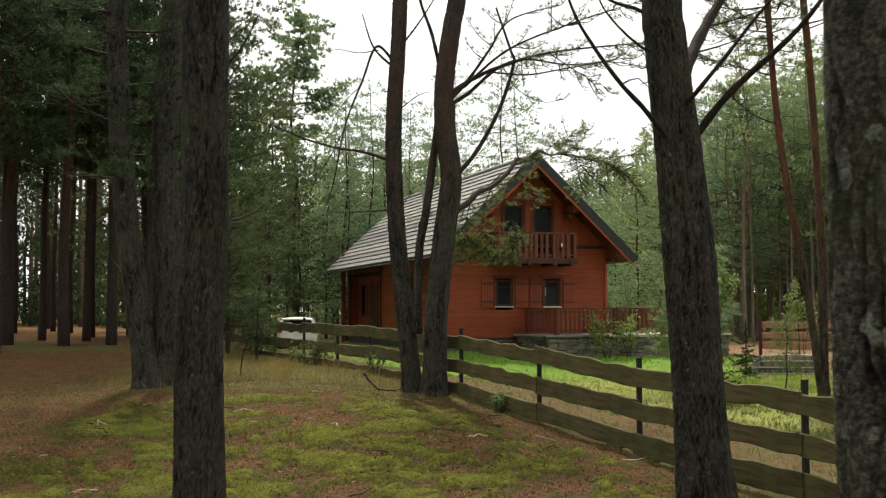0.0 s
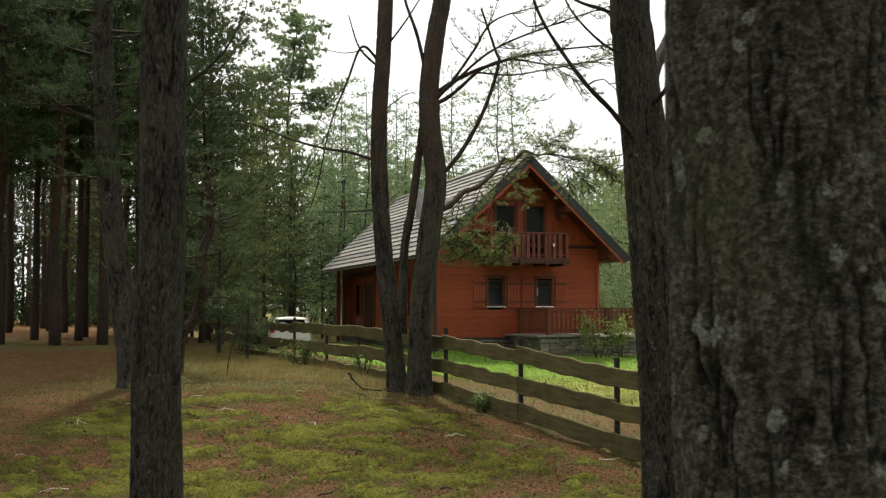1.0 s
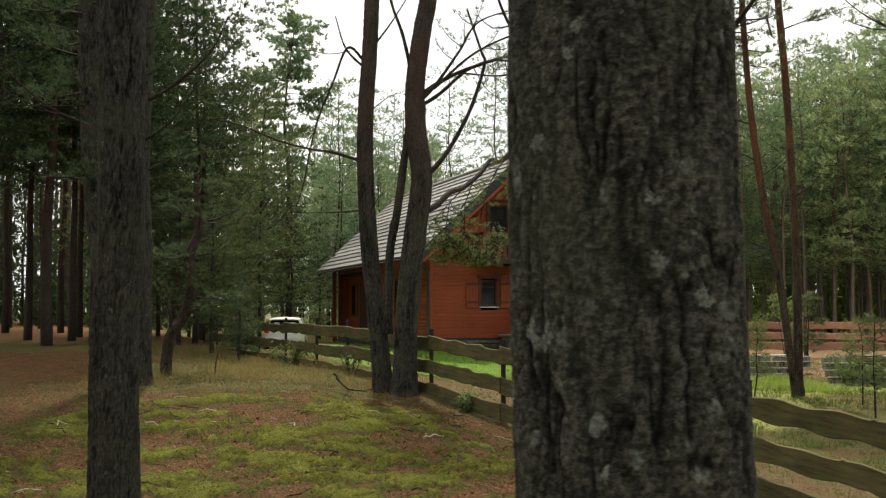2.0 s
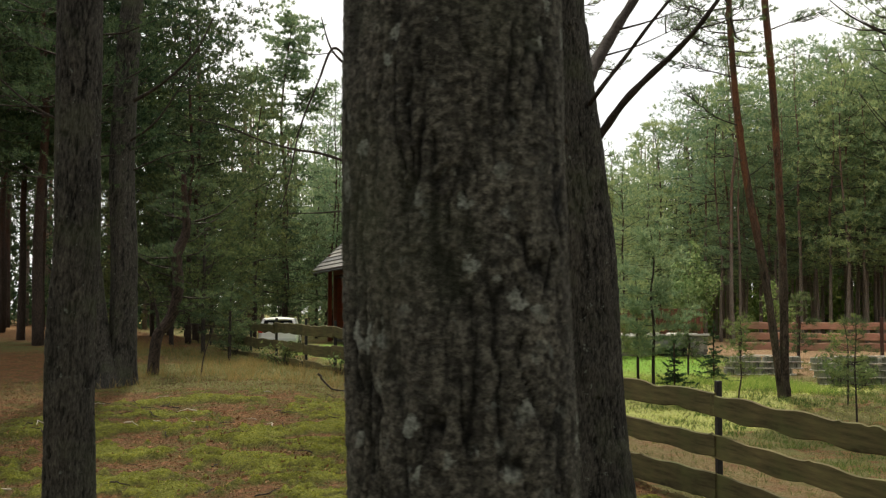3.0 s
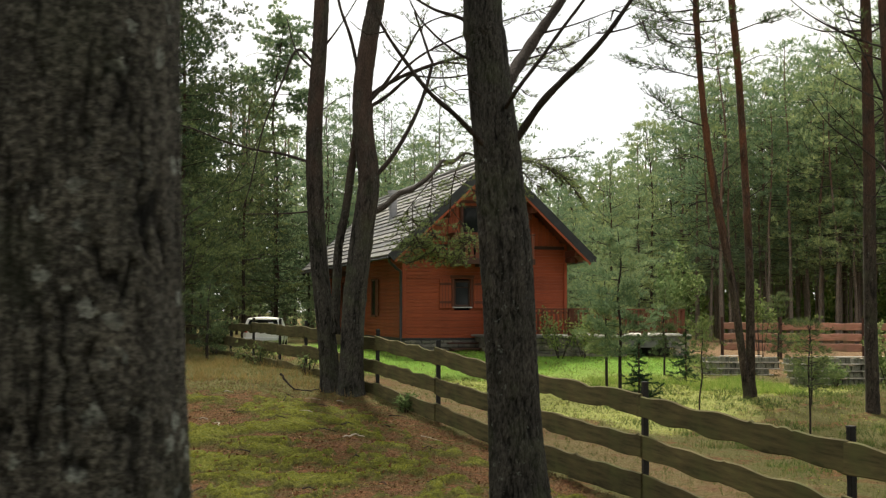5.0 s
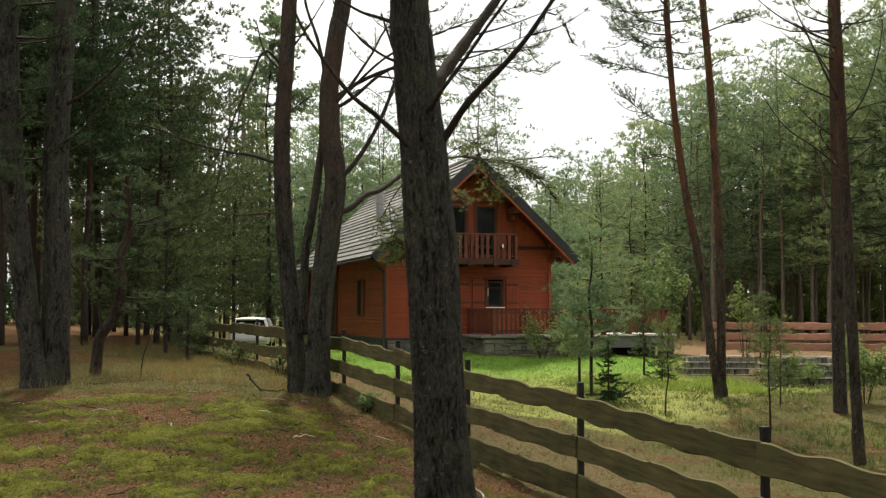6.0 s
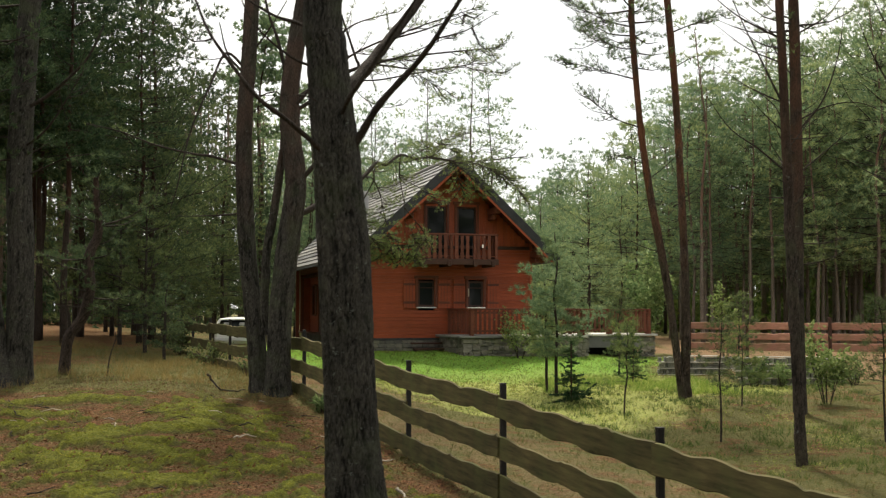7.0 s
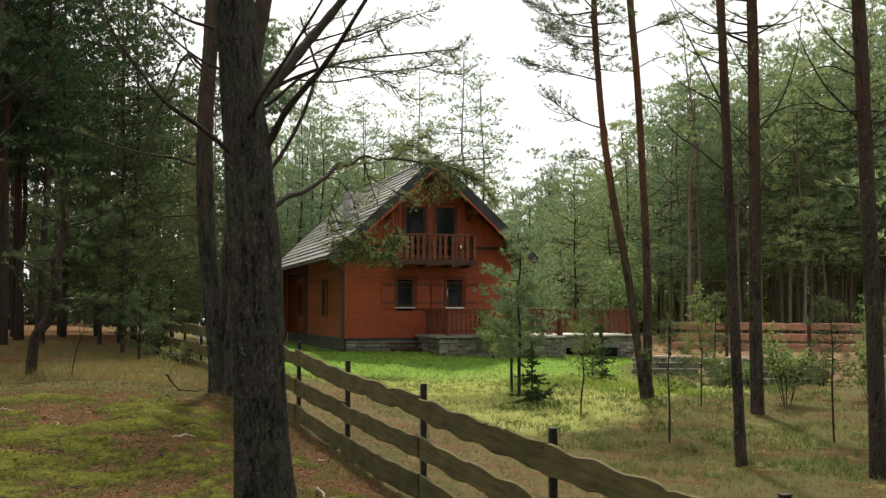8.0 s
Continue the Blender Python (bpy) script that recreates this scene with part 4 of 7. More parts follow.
# ---- live-edge fence along the wood ----
def slab_plank(name, length, h, rng, parent, at_, mat=M_FENCE, thick=0.035, rough=1.25):
    """A long plank with wavy untrimmed edges, along local x."""
    n = 110
    xs = np.linspace(0, length, n)
    def wob(k):
        w = sum(rng.uniform(0.002, 0.007) * rough * np.sin(xs * rng.uniform(1.0, 9.0) + rng.uniform(0, 6)) for _ in range(k))
        for _ in range(rng.integers(1, 4)):
            w = w - rng.uniform(-0.016, 0.024) * rough * np.exp(-((xs - rng.uniform(0, length)) / rng.uniform(0.05, 0.16)) ** 2)
        return w
    lo, hi = -h / 2 - wob(4), h / 2 + wob(4)
    for edge, way in ((lo, 1), (hi, -1)):
        for _ in range(rng.integers(1, 4)):
            edge += way * rng.uniform(-0.022, 0.016) * rough * np.exp(-((xs - rng.uniform(0, length)) / rng.uniform(0.025, 0.05)) ** 2)
    bow = 0.02 * np.sin(xs / length * math.pi)
    A = np.stack([xs, bow, lo], -1)
    B = np.stack([xs, bow, hi], -1)
    M1 = np.stack([xs, bow - thick * 0.5, lo + 0.012], -1)
    M2 = np.stack([xs, bow - thick * 0.5, hi - 0.012], -1)
    N1 = np.stack([xs, bow + thick * 0.5, lo + 0.012], -1)
    N2 = np.stack([xs, bow + thick * 0.5, hi - 0.012], -1)
    ringv = np.stack([A, M1, M2, B, N2, N1], 1).reshape(-1, 3)
    i, j = np.arange(n - 1)[:, None] * 6, np.arange(6)[None]
    k = (j + 1) % 6
    F = np.stack([i + j, i + k, i + 6 + k, i + 6 + j], -1).reshape(-1, 4)
    e = (n - 1) * 6
    F = np.vstack([F, [[0, 1, 2, 3], [0, 3, 4, 5], [e + 3, e + 2, e + 1, e], [e + 5, e + 4, e + 3, e]]])
    ob = part_np(name, ringv, F, mat, parent, smooth=False)
    ob.matrix_basis = at_
    return ob


def build_fence():
    fence = empty("fence", Matrix.Identity(4), "weathered live-edge plank fence on thin black steel posts", "fence")
    rng = np.random.default_rng(11)
    ys = [4.0, 7.2, 10.33, 13.38, 16.79, 19.64, 22.8, 25.4, 27.7, 30.1, 33.0, 36.0, 39.0, 42.0, 45.0]
    tops = [0.62, 0.72, 0.82, 1.03, 1.15, 1.36, 1.50, 1.58, 1.63, 1.66, 1.67, 1.68, 1.68, 1.68, 1.68]
    xs = [8.2, 6.86, 5.54, 4.17, 2.84, 1.63, 0.36] + [fence_x(y) for y in ys[7:]]
    for x, y, top in zip(xs, ys, tops):
        gz = float(land(x, y))
        post = empty("fence_post", Matrix.Identity(4), "", "")
        post.parent = fence
        bm = bmesh.new()
        add_box(bm, -0.033, 0.033, -0.033, 0.033, gz - 0.3, top, 0.005, pose(x, y, 0, 0, 0, math.degrees(math.atan(FENCE_B))))
        part("tube", bm, M_STEEL, post)
        bm = bmesh.new()
        add_box(bm, -0.037, 0.037, -0.037, 0.037, top, top + 0.012, 0.004, pose(x, y, 0, 0, 0, math.degrees(math.atan(FENCE_B))))
        part("cap", bm, M_STEEL, post)
    for (xa0, ya, ta), (xb0, yb, tb) in zip(zip(xs, ys, tops), list(zip(xs, ys, tops))[1:]):
        for off, h in ((-0.27, 0.275), (-0.745, 0.275), (-1.21, 0.30)):
            a = Vector((xa0 - 0.055, ya - 0.02, ta + off + rng.normal() * 0.012))
            b = Vector((xb0 - 0.055, yb - 0.02, tb + off + rng.normal() * 0.012))
            d = (b - a)
            length = d.length + 0.08
            xa = d.normalized()
            side = Vector((0, 0, 1)).cross(xa).normalized()
            up = xa.cross(side)
            start = a - xa * 0.04 + side * (0.012 * rng.choice([-1, 1]))
            mt = Matrix((xa, side, up)).transposed().to_4x4()
            mt.translation = start
            slab_plank("slab_board", length, h * rng.uniform(0.9, 1.08), rng, fence, mt)


build_fence()


# ---- trees ----
def ground_at(x, y):
    return float(land(x, y))


def raise_pts(pts, z_top, lean=(0, 0), r_top=0.05, steps=3):
    """Carry a trunk on upwards from its last point."""
    x, y, z, r = pts[-1]
    out = list(pts)
    for k in range(1, steps + 1):
        f = k / steps
        out.append((x + lean[0] * f + 0.12 * math.sin(3 * f + x), y + lean[1] * f + 0.1 * math.sin(4 * f + y), z + (z_top - z) * f, r + (r_top - r) * f))
    return out


def crown(rng, pts_top, c0, c1, reach, clumps, young=False, tufts=9, size=0.3):
    """Limbs of a pine crown round the trunk line pts_top (x, y, z, r), and the tuft places of its flat pads of needles."""
    T = np.array([(p[0], p[1], p[2]) for p in pts_top])
    lines, C, D = [], [], []
    thin = 1.0 if reach > 1.6 else 0.4
    up = np.array((0, 0, 1.0))
    z = c0
    while z < c1 - 0.1:
        f = (z - c0) / max(0.1, c1 - c0)
        x, y = np.interp(z, T[:, 2], T[:, 0]), np.interp(z, T[:, 2], T[:, 1])
        prof = (1 - f) ** 0.5 * (0.7 + 0.4 * min(1, f * 4)) if young else (0.45 + 1.0 * f if f < 0.4 else (1.0 - f) ** 0.55 * 1.1)
        a0 = rng.uniform(0, 6.28)
        for k in range(rng.integers(3, 6)):
            a = a0 + k * 6.28 / 4.5 + rng.normal() * 0.35
            ln = max(0.2 * min(1, reach), reach * prof * rng.uniform(0.4, 1.3))
            el = rng.uniform(-0.2, 0.5) + 0.55 * f
            h = np.array((math.cos(a), math.sin(a), 0))
            aside = np.cross(h, up)
            p0 = np.array((x, y, z + rng.normal() * 0.12 * min(1, reach)))
            p1 = p0 + h * ln * 0.55 + np.array((0, 0, ln * 0.55 * math.tan(el) * 0.7 - 0.06 * ln))
            p2 = p0 + h * ln + np.array((0, 0, ln * math.tan(el) * 0.85 + 0.05 * ln))
            lines.append([(*p0, thin * (0.01 + 0.011 * ln)), (*p1, thin * (0.006 + 0.006 * ln)), (*p2, 0.004 * thin)])
            many = max(1, int(round(clumps * ln)))
            for c in range(many):
                q = 1.02 - 0.75 * (c + rng.uniform(0, 0.7)) / max(2, many)
                mid = p0 + (p1 - p0) * q / 0.55 if q < 0.55 else p1 + (p2 - p1) * (q - 0.55) / 0.45
                mid = mid + aside * rng.normal() * 0.3 * ln * (1.15 - q) + up * rng.normal() * 0.05 * ln
                rad = size * rng.uniform(0.5, 1.5)
                r, th = np.sqrt(rng.random(tufts)), rng.uniform(0, 6.28, tufts)
                out = np.stack([np.cos(th), np.sin(th), np.zeros(tufts)], -1) * r[:, None]
                C.append(mid + out * rad + up * rad * (0.28 * (1 - r ** 2) + 0.1 * rng.normal(size=tufts))[:, None])
                D.append(out * 0.9 + h * 0.35 + up * (0.75 - 0.35 * r)[:, None])
        z += (0.5 if young else 0.62) * rng.uniform(0.7, 1.3) * (min(1, reach * 0.45) if reach < 2 else 1)
    C.append(np.array([pts_top[-1][:3]]))
    D.append(np.array([(0, 0, 1.0)]))
    C, D = np.vstack(C), np.vstack(D)
    D /= np.linalg.norm(D, axis=1)[:, None] + 1e-9
    return lines, C, D


def dead_twigs(rng, pts, z0, z1, n, reach):
    T = np.array([(p[0], p[1], p[2]) for p in pts])
    out = []
    for _ in range(n):
        z = rng.uniform(z0, z1)
        x, y = np.interp(z, T[:, 2], T[:, 0]), np.interp(z, T[:, 2], T[:, 1])
        a = rng.uniform(0, 6.28)
        ln = reach * rng.uniform(0.35, 1.0)
        h = np.array((math.cos(a), math.sin(a), rng.uniform(-0.1, 0.75)))
        p0 = np.array((x, y, z))
        p1 = p0 + h * ln * 0.5 + np.array((0, 0, rng.normal() * 0.06))
        p2 = p0 + h * ln + np.array((0, 0, rng.normal() * 0.12 + 0.06))
        out.append([(*p0, 0.006 + 0.009 * ln), (*p1, 0.004 + 0.005 * ln), (*p2, 0.003)])
        if ln > 0.8:
            s = np.cross(h, (0, 0, 1.0)) * rng.choice([-1, 1])
            out.append([(*p1, 0.005), (*(p1 + (h * 0.5 + s * 0.5) * ln * 0.25), 0.004), (*(p1 + (h * 0.8 + s * 0.7) * ln * 0.45), 0.002)])
    return out


def big_tree(label, pts, limbs, seed, mat, z_top, c0, reach, detail, dead=(0, 0, 0, 0), needle=M_NEEDLE_DARK, lean=(0.2, 0.2), extra=(), crown_n=1.6, flare=0.45, group="near pines", needles=(0.2, 0.036, 6)):
    """A pine whose trunk pts (x, y, z, r) start at the ground; limbs: (points with radius, foliage per metre, twig reach)."""
    rng = np.random.default_rng(seed)
    x0, y0 = pts[0][0], pts[0][1]
    tree = empty("pine_tree", Matrix.Identity(4), label, "tree", group)
    full = raise_pts(pts, z_top, lean)
    bark_trunk("trunk", full, tree, mat, seed=seed, flare=flare, **detail)
    for e in extra:
        bark_trunk("trunk", e, tree, mat, seed=seed + 3, flare=0.45 if e[0][2] < 0.6 else 0.0, **detail)
    bare, leafy_c, leafy_d, twigs = [], [], [], []
    for line, leafy, r in limbs:
        if leafy:
            ls, C, D = twig_spray(line, rng, per_m=leafy * 1.7, reach=r)
            twigs += ls
            leafy_c.append(C)
            leafy_d.append(D)
        if line[0][3] > 0.025:
            S = smooth_path(line, 0.05)
            V, F, _ = tube(S[:, :3], S[:, 3] * (1 + 0.06 * np.sin(np.arange(len(S)) * 0.9)), 12)
            part_np("limb", V, quads_to_tris(F), M_TWIG, tree, attrs=(("furrow", "FLOAT", np.full(len(V), 0.75)),))
        else:
            bare.append(line)
    if dead[0]:
        bare += dead_twigs(rng, full, dead[1], dead[2], dead[0], dead[3])
    for line in bare[:40]:
        wood_np("branch", [line], M_TWIG, tree)
    if twigs:
        wood_np("twigwork", twigs, M_TWIG, tree, sides=4)
        V, F = blades(np.vstack(leafy_c), np.vstack(leafy_d), 0.085, 0.007, 14, 0.6, rng)
        tagged(part_np("foliage", V, F, needle, tree, smooth=False), kind="stuff")
    lines, C, D = crown(rng, full, c0, z_top, reach, crown_n)
    wood_np("crown_branchwork", lines, M_TWIG, tree, sides=4, step=0.4)
    V, F = blades(C, D, needles[0], needles[1], needles[2], 0.6, rng)
    part_np("crown", V, F, needle, tree, smooth=False)
    return tree


def on_ground(pts, r):
    """Radii along the points, tapering from r; the first point set into the ground."""
    z0 = ground_at(pts[0][0], pts[0][1]) - 0.12
    h = pts[-1][2] - z0
    out = [(p[0], p[1], p[2], r * (1 - 0.028 * (p[2] - z0))) for p in pts if p[2] > z0 + 0.25]
    return [(pts[0][0], pts[0][1], z0, r * 1.02)] + out


def limb(pts, r0, r1):
    n = len(pts) - 1
    return [(*p, r0 + (r1 - r0) * k / n) for k, p in enumerate(pts)]


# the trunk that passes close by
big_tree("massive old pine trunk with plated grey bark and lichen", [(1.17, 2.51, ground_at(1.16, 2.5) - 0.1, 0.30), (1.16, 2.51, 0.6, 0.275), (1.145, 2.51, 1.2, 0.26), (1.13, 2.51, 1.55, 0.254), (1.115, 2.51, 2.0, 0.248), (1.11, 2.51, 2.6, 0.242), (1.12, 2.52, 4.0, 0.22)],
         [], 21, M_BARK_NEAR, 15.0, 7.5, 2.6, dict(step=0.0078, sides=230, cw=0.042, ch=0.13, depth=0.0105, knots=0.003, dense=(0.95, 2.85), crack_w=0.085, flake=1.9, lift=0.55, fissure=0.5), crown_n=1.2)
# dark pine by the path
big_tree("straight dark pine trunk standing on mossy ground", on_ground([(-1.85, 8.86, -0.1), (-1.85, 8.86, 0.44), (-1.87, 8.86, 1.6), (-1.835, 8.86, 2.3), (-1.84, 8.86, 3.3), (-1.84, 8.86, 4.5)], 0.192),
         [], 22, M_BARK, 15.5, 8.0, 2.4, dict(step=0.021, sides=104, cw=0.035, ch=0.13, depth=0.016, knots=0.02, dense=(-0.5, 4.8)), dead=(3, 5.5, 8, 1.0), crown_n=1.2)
# pine with the great side limbs
B_LIMBS = [
    (limb([(2.48, 11.69, 3.45), (2.63, 11.66, 3.68), (2.83, 11.47, 3.96), (3.06, 11.32, 4.19), (3.25, 11.2, 4.36), (3.46, 11.0, 4.58), (3.68, 10.85, 4.88), (4.1, 10.6, 5.45), (4.5, 10.4, 5.9)], 0.046, 0.012), 0, 0),
    (limb([(2.42, 11.69, 3.85), (2.57, 11.34, 4.06), (2.8, 11.22, 4.35), (3.01, 11.1, 4.63), (3.3, 10.9, 5.0), (3.7, 10.6, 5.6)], 0.0255, 0.010), 0, 0),
    (limb([(2.38, 11.75, 4.0), (2.5, 11.95, 4.27), (2.68, 12.28, 4.6), (2.89, 12.54, 4.96), (3.13, 12.76, 5.34), (3.6, 13.1, 6.1)], 0.088, 0.04), 0, 0),
    (limb([(2.32, 11.6, 3.5), (1.98, 11.21, 3.79), (1.71, 10.95, 3.99), (1.45, 10.88, 4.32), (1.25, 10.78, 4.62), (1.1, 10.7, 5.0)], 0.029, 0.010), 0, 0),
    (limb([(2.26, 11.69, 4.72), (2.03, 11.69, 4.9), (1.74, 11.69, 5.0), (1.44, 11.69, 5.18)], 0.026, 0.010), 0, 0),
    (limb([(2.9, 12.5, 4.94), (3.3, 12.5, 5.05), (3.9, 12.6, 5.3)], 0.014, 0.003), 1.2, 0.4),
    (limb([(2.7, 12.3, 4.6), (3.1, 12.3, 4.72), (3.6, 12.5, 4.98)], 0.012, 0.003), 1.2, 0.4),
    (limb([(3.46, 11.0, 4.58), (3.75, 11.1, 4.68), (4.05, 11.3, 4.9)], 0.010, 0.003), 1.5, 0.35),
    (limb([(2.35, 11.6, 3.98), (2.1, 11.4, 4.1), (1.95, 11.3, 4.06)], 0.012, 0.003), 0, 0),
    (limb([(1.71, 10.95, 3.99), (1.88, 11.0, 4.06), (2.08, 11.1, 3.9)], 0.009, 0.003), 0, 0),
    (limb([(1.3, 10.8, 4.55), (1.12, 10.7, 4.5), (0.97, 10.6, 4.6)], 0.010, 0.003), 0, 0),
    (limb([(2.3, 11.69, 4.4), (1.94, 11.48, 4.52), (1.59, 11.28, 4.82), (1.43, 11.18, 5.18)], 0.018, 0.005), 0, 0),
]


B_TRUNK = [(2.70, 11.69, -0.62, 0.42), (2.68, 11.69, -0.4, 0.37), (2.64, 11.69, -0.06, 0.315), (2.59, 11.69, 0.6, 0.268), (2.553, 11.69, 1.31, 0.252), (2.485, 11.69, 2.46, 0.258), (2.43, 11.69, 3.05, 0.238), (2.387, 11.69, 3.55, 0.228), (2.32, 11.69, 4.1, 0.212), (2.267, 11.69, 4.69, 0.2), (2.23, 11.69, 5.1, 0.19)]
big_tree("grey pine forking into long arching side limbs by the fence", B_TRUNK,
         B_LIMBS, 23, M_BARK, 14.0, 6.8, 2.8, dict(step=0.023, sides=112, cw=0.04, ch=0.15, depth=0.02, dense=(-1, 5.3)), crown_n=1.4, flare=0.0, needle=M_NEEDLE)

# the pines that stand together at the fence
E_LIMBS = [
    (limb([(0.14, 22.8, 3.8), (0.45, 23.05, 3.98), (0.72, 23.4, 4.27), (1.0, 23.8, 4.42), (1.39, 24.4, 4.81), (1.6, 24.8, 5.13), (1.8, 25.0, 5.12), (2.09, 25.4, 5.39), (2.4, 25.8, 5.36), (2.75, 26.2, 5.44), (3.6, 27.0, 5.45), (5.0, 28.0, 5.7)], 0.068, 0.01), 2.0, 0.7),
    (limb([(0.18, 22.8, 4.43), (0.68, 22.8, 5.04), (1.13, 22.8, 5.88), (1.41, 22.8, 6.77), (1.35, 22.8, 7.05), (1.07, 22.8, 7.89)], 0.05, 0.02), 1.0, 0.6),
    (limb([(0.02, 22.8, 6.1), (0.74, 22.8, 6.55), (1.63, 22.8, 6.88), (2.46, 23.3, 7.16), (4.27, 23.8, 7.45)], 0.05, 0.012), 3.5, 0.8),
    (limb([(0.4, 22.8, 6.3), (1.3, 22.5, 7.0), (2.6, 22.3, 7.5), (3.9, 22.2, 7.9)], 0.03, 0.006), 3.0, 0.8),
    (limb([(-0.99, 23.3, 4.88), (-1.64, 23.3, 5.08), (-2.1, 23.3, 5.15), (-2.72, 22.8, 5.26), (-3.35, 22.5, 5.49), (-3.98, 22.3, 5.62)], 0.034, 0.008), 1.0, 0.5),
    (limb([(-1.0, 23.3, 6.94), (-1.34, 23.0, 7.17), (-1.6, 22.7, 6.42), (-1.92, 22.5, 5.49), (-2.12, 22.3, 4.37), (-2.28, 22.3, 3.82)], 0.03, 0.008), 0, 0),
    (limb([(-0.96, 23.3, 3.91), (-1.62, 23.0, 3.83), (-2.32, 22.7, 3.8)], 0.022, 0.006), 0, 0),
    (limb([(0.01, 22.8, 6.32), (-0.21, 22.8, 7.33), (-0.44, 22.8, 8.0), (-0.55, 22.8, 8.6)], 0.04, 0.02), 0, 0),
    (limb([(-0.96, 23.3, 6.77), (-1.43, 23.6, 7.29), (-1.69, 23.9, 8.06)], 0.03, 0.01), 0, 0),
    (limb([(0.05, 22.8, 5.9), (0.5, 22.9, 6.2), (1.1, 23.1, 6.75), (1.7, 23.4, 7.0), (2.7, 23.9, 7.0), (3.9, 24.4, 7.25)], 0.045, 0.008), 2.5, 0.8),
    (limb([(0.05, 22.8, 5.95), (0.45, 22.6, 6.35), (0.9, 22.4, 6.95), (1.3, 22.2, 7.5), (2.2, 22.0, 7.75)], 0.04, 0.008), 1.5, 0.7),
    (limb([(1.0, 23.0, 6.65), (1.7, 23.0, 6.6), (2.5, 23.1, 6.75), (3.4, 23.2, 6.9), (4.4, 23.4, 6.8)], 0.022, 0.005), 2.5, 0.8),
    (limb([(2.2, 23.2, 7.05), (2.8, 23.0, 6.6), (3.3, 22.9, 6.3)], 0.012, 0.004), 4, 0.7),
    (limb([(1.2, 22.8, 6.7), (1.5, 22.6, 6.2), (2.0, 22.5, 5.95), (2.3, 22.4, 6.0)], 0.012, 0.004), 1.5, 0.5),
    (limb([(-0.95, 23.3, 5.9), (-0.5, 23.1, 6.2), (-0.25, 23.0, 6.25)], 0.014, 0.004), 0, 0),
    (limb([(-0.9, 23.3, 7.2), (-0.5, 23.2, 7.7), (-0.1, 23.1, 8.3)], 0.025, 0.01), 0, 0),
    (limb([(-1.3, 23.0, 7.1), (-1.7, 22.8, 7.0), (-2.1, 22.7, 7.05), (-2.3, 22.6, 6.95)], 0.012, 0.004), 0, 0),
    (limb([(-1.9, 22.5, 5.5), (-2.2, 22.5, 4.9), (-2.55, 22.5, 4.3), (-2.6, 22.5, 4.0)], 0.010, 0.004), 0, 0),
    (limb([(-1.65, 22.7, 6.3), (-2.0, 22.6, 5.9), (-2.3, 22.5, 5.3)], 0.010, 0.003), 0, 0),
    # sprays that reach back and hang before the gable
    (limb([(1.386, 24.4, 4.79), (1.3, 27.0, 5.0), (1.1, 30.0, 4.7), (0.7, 32.0, 4.2)], 0.022, 0.005), 1.0, 0.75),
    (limb([(2.09, 25.4, 5.37), (1.8, 28.0, 5.2), (1.6, 31.0, 4.7), (1.5, 32.5, 4.1)], 0.022, 0.005), 1.0, 0.75),
    (limb([(1.3, 27.0, 5.0), (0.7, 29.0, 4.6), (0.2, 31.0, 4.2), (0.1, 32.0, 3.8)], 0.016, 0.004), 1.5, 0.75),
    (limb([(1.1, 30.0, 4.7), (1.1, 31.5, 4.1), (1.1, 32.6, 3.5)], 0.014, 0.004), 4, 0.75),
    (limb([(1.6, 31.0, 4.7), (2.0, 32.0, 4.2), (2.1, 32.8, 3.9)], 0.014, 0.004), 3, 0.7),
    (limb([(0.7, 29.0, 4.6), (0.6, 31.0, 4.0), (0.7, 32.0, 3.5)], 0.014, 0.004), 4, 0.7),
    (limb([(1.8, 28.0, 5.2), (2.3, 30.0, 5.0), (2.6, 31.5, 4.7)], 0.014, 0.004), 2, 0.6),
    (limb([(2.75, 26.2, 5.42), (3.2, 27.6, 5.5), (3.6, 28.6, 5.3), (4.2, 29.2, 4.9)], 0.016, 0.004), 6, 0.7),
    (limb([(3.6, 27.0, 5.45), (4.1, 28.0, 5.4), (4.6, 28.8, 5.1)], 0.014, 0.004), 7, 0.6),
    (limb([(2.3, 25.7, 5.4), (2.7, 27.0, 5.8), (3.4, 28.4, 5.9)], 0.014, 0.004), 7, 0.6),
    (limb([(3.6, 27.0, 5.45), (4.4, 28.3, 5.3), (5.1, 29.0, 4.7)], 0.014, 0.004), 8, 0.6),
    (limb([(3.2, 27.6, 5.5), (4.0, 28.8, 5.6), (4.7, 29.3, 5.3)], 0.012, 0.004), 8, 0.6),
    (limb([(3.2, 27.6, 5.5), (3.4, 28.4, 5.0), (3.5, 28.9, 4.7)], 0.012, 0.004), 6, 0.6),
    (limb([(2.75, 26.2, 5.42), (3.0, 27.2, 6.0), (3.6, 28.0, 6.3)], 0.012, 0.004), 6, 0.6),
]
_rng = np.random.default_rng(77)
for _k in range(16):
    _x, _z = 0.35 + 1.8 * _k / 15, _rng.uniform(3.35, 3.95)
    E_LIMBS.append((limb([(_x, 30.8, _z + 0.3), (_x + 0.1 * _rng.normal(), 31.5, _z), (_x + 0.25 * _rng.normal(), 32.2, _z - 0.2)], 0.008, 0.003), 7, 0.5))


def further(p):
    """Carries the tips of the long sprays on towards the gable."""
    f = 1 + 0.065 * min(1.0, max(0.0, (p[1] - 26.0) / 5.0)) * (p[0] < 2.75)
    return (0.35 + (p[0] - 0.35) * f, p[1] * f, 1.8 + (p[2] - 1.8) * f, p[3])


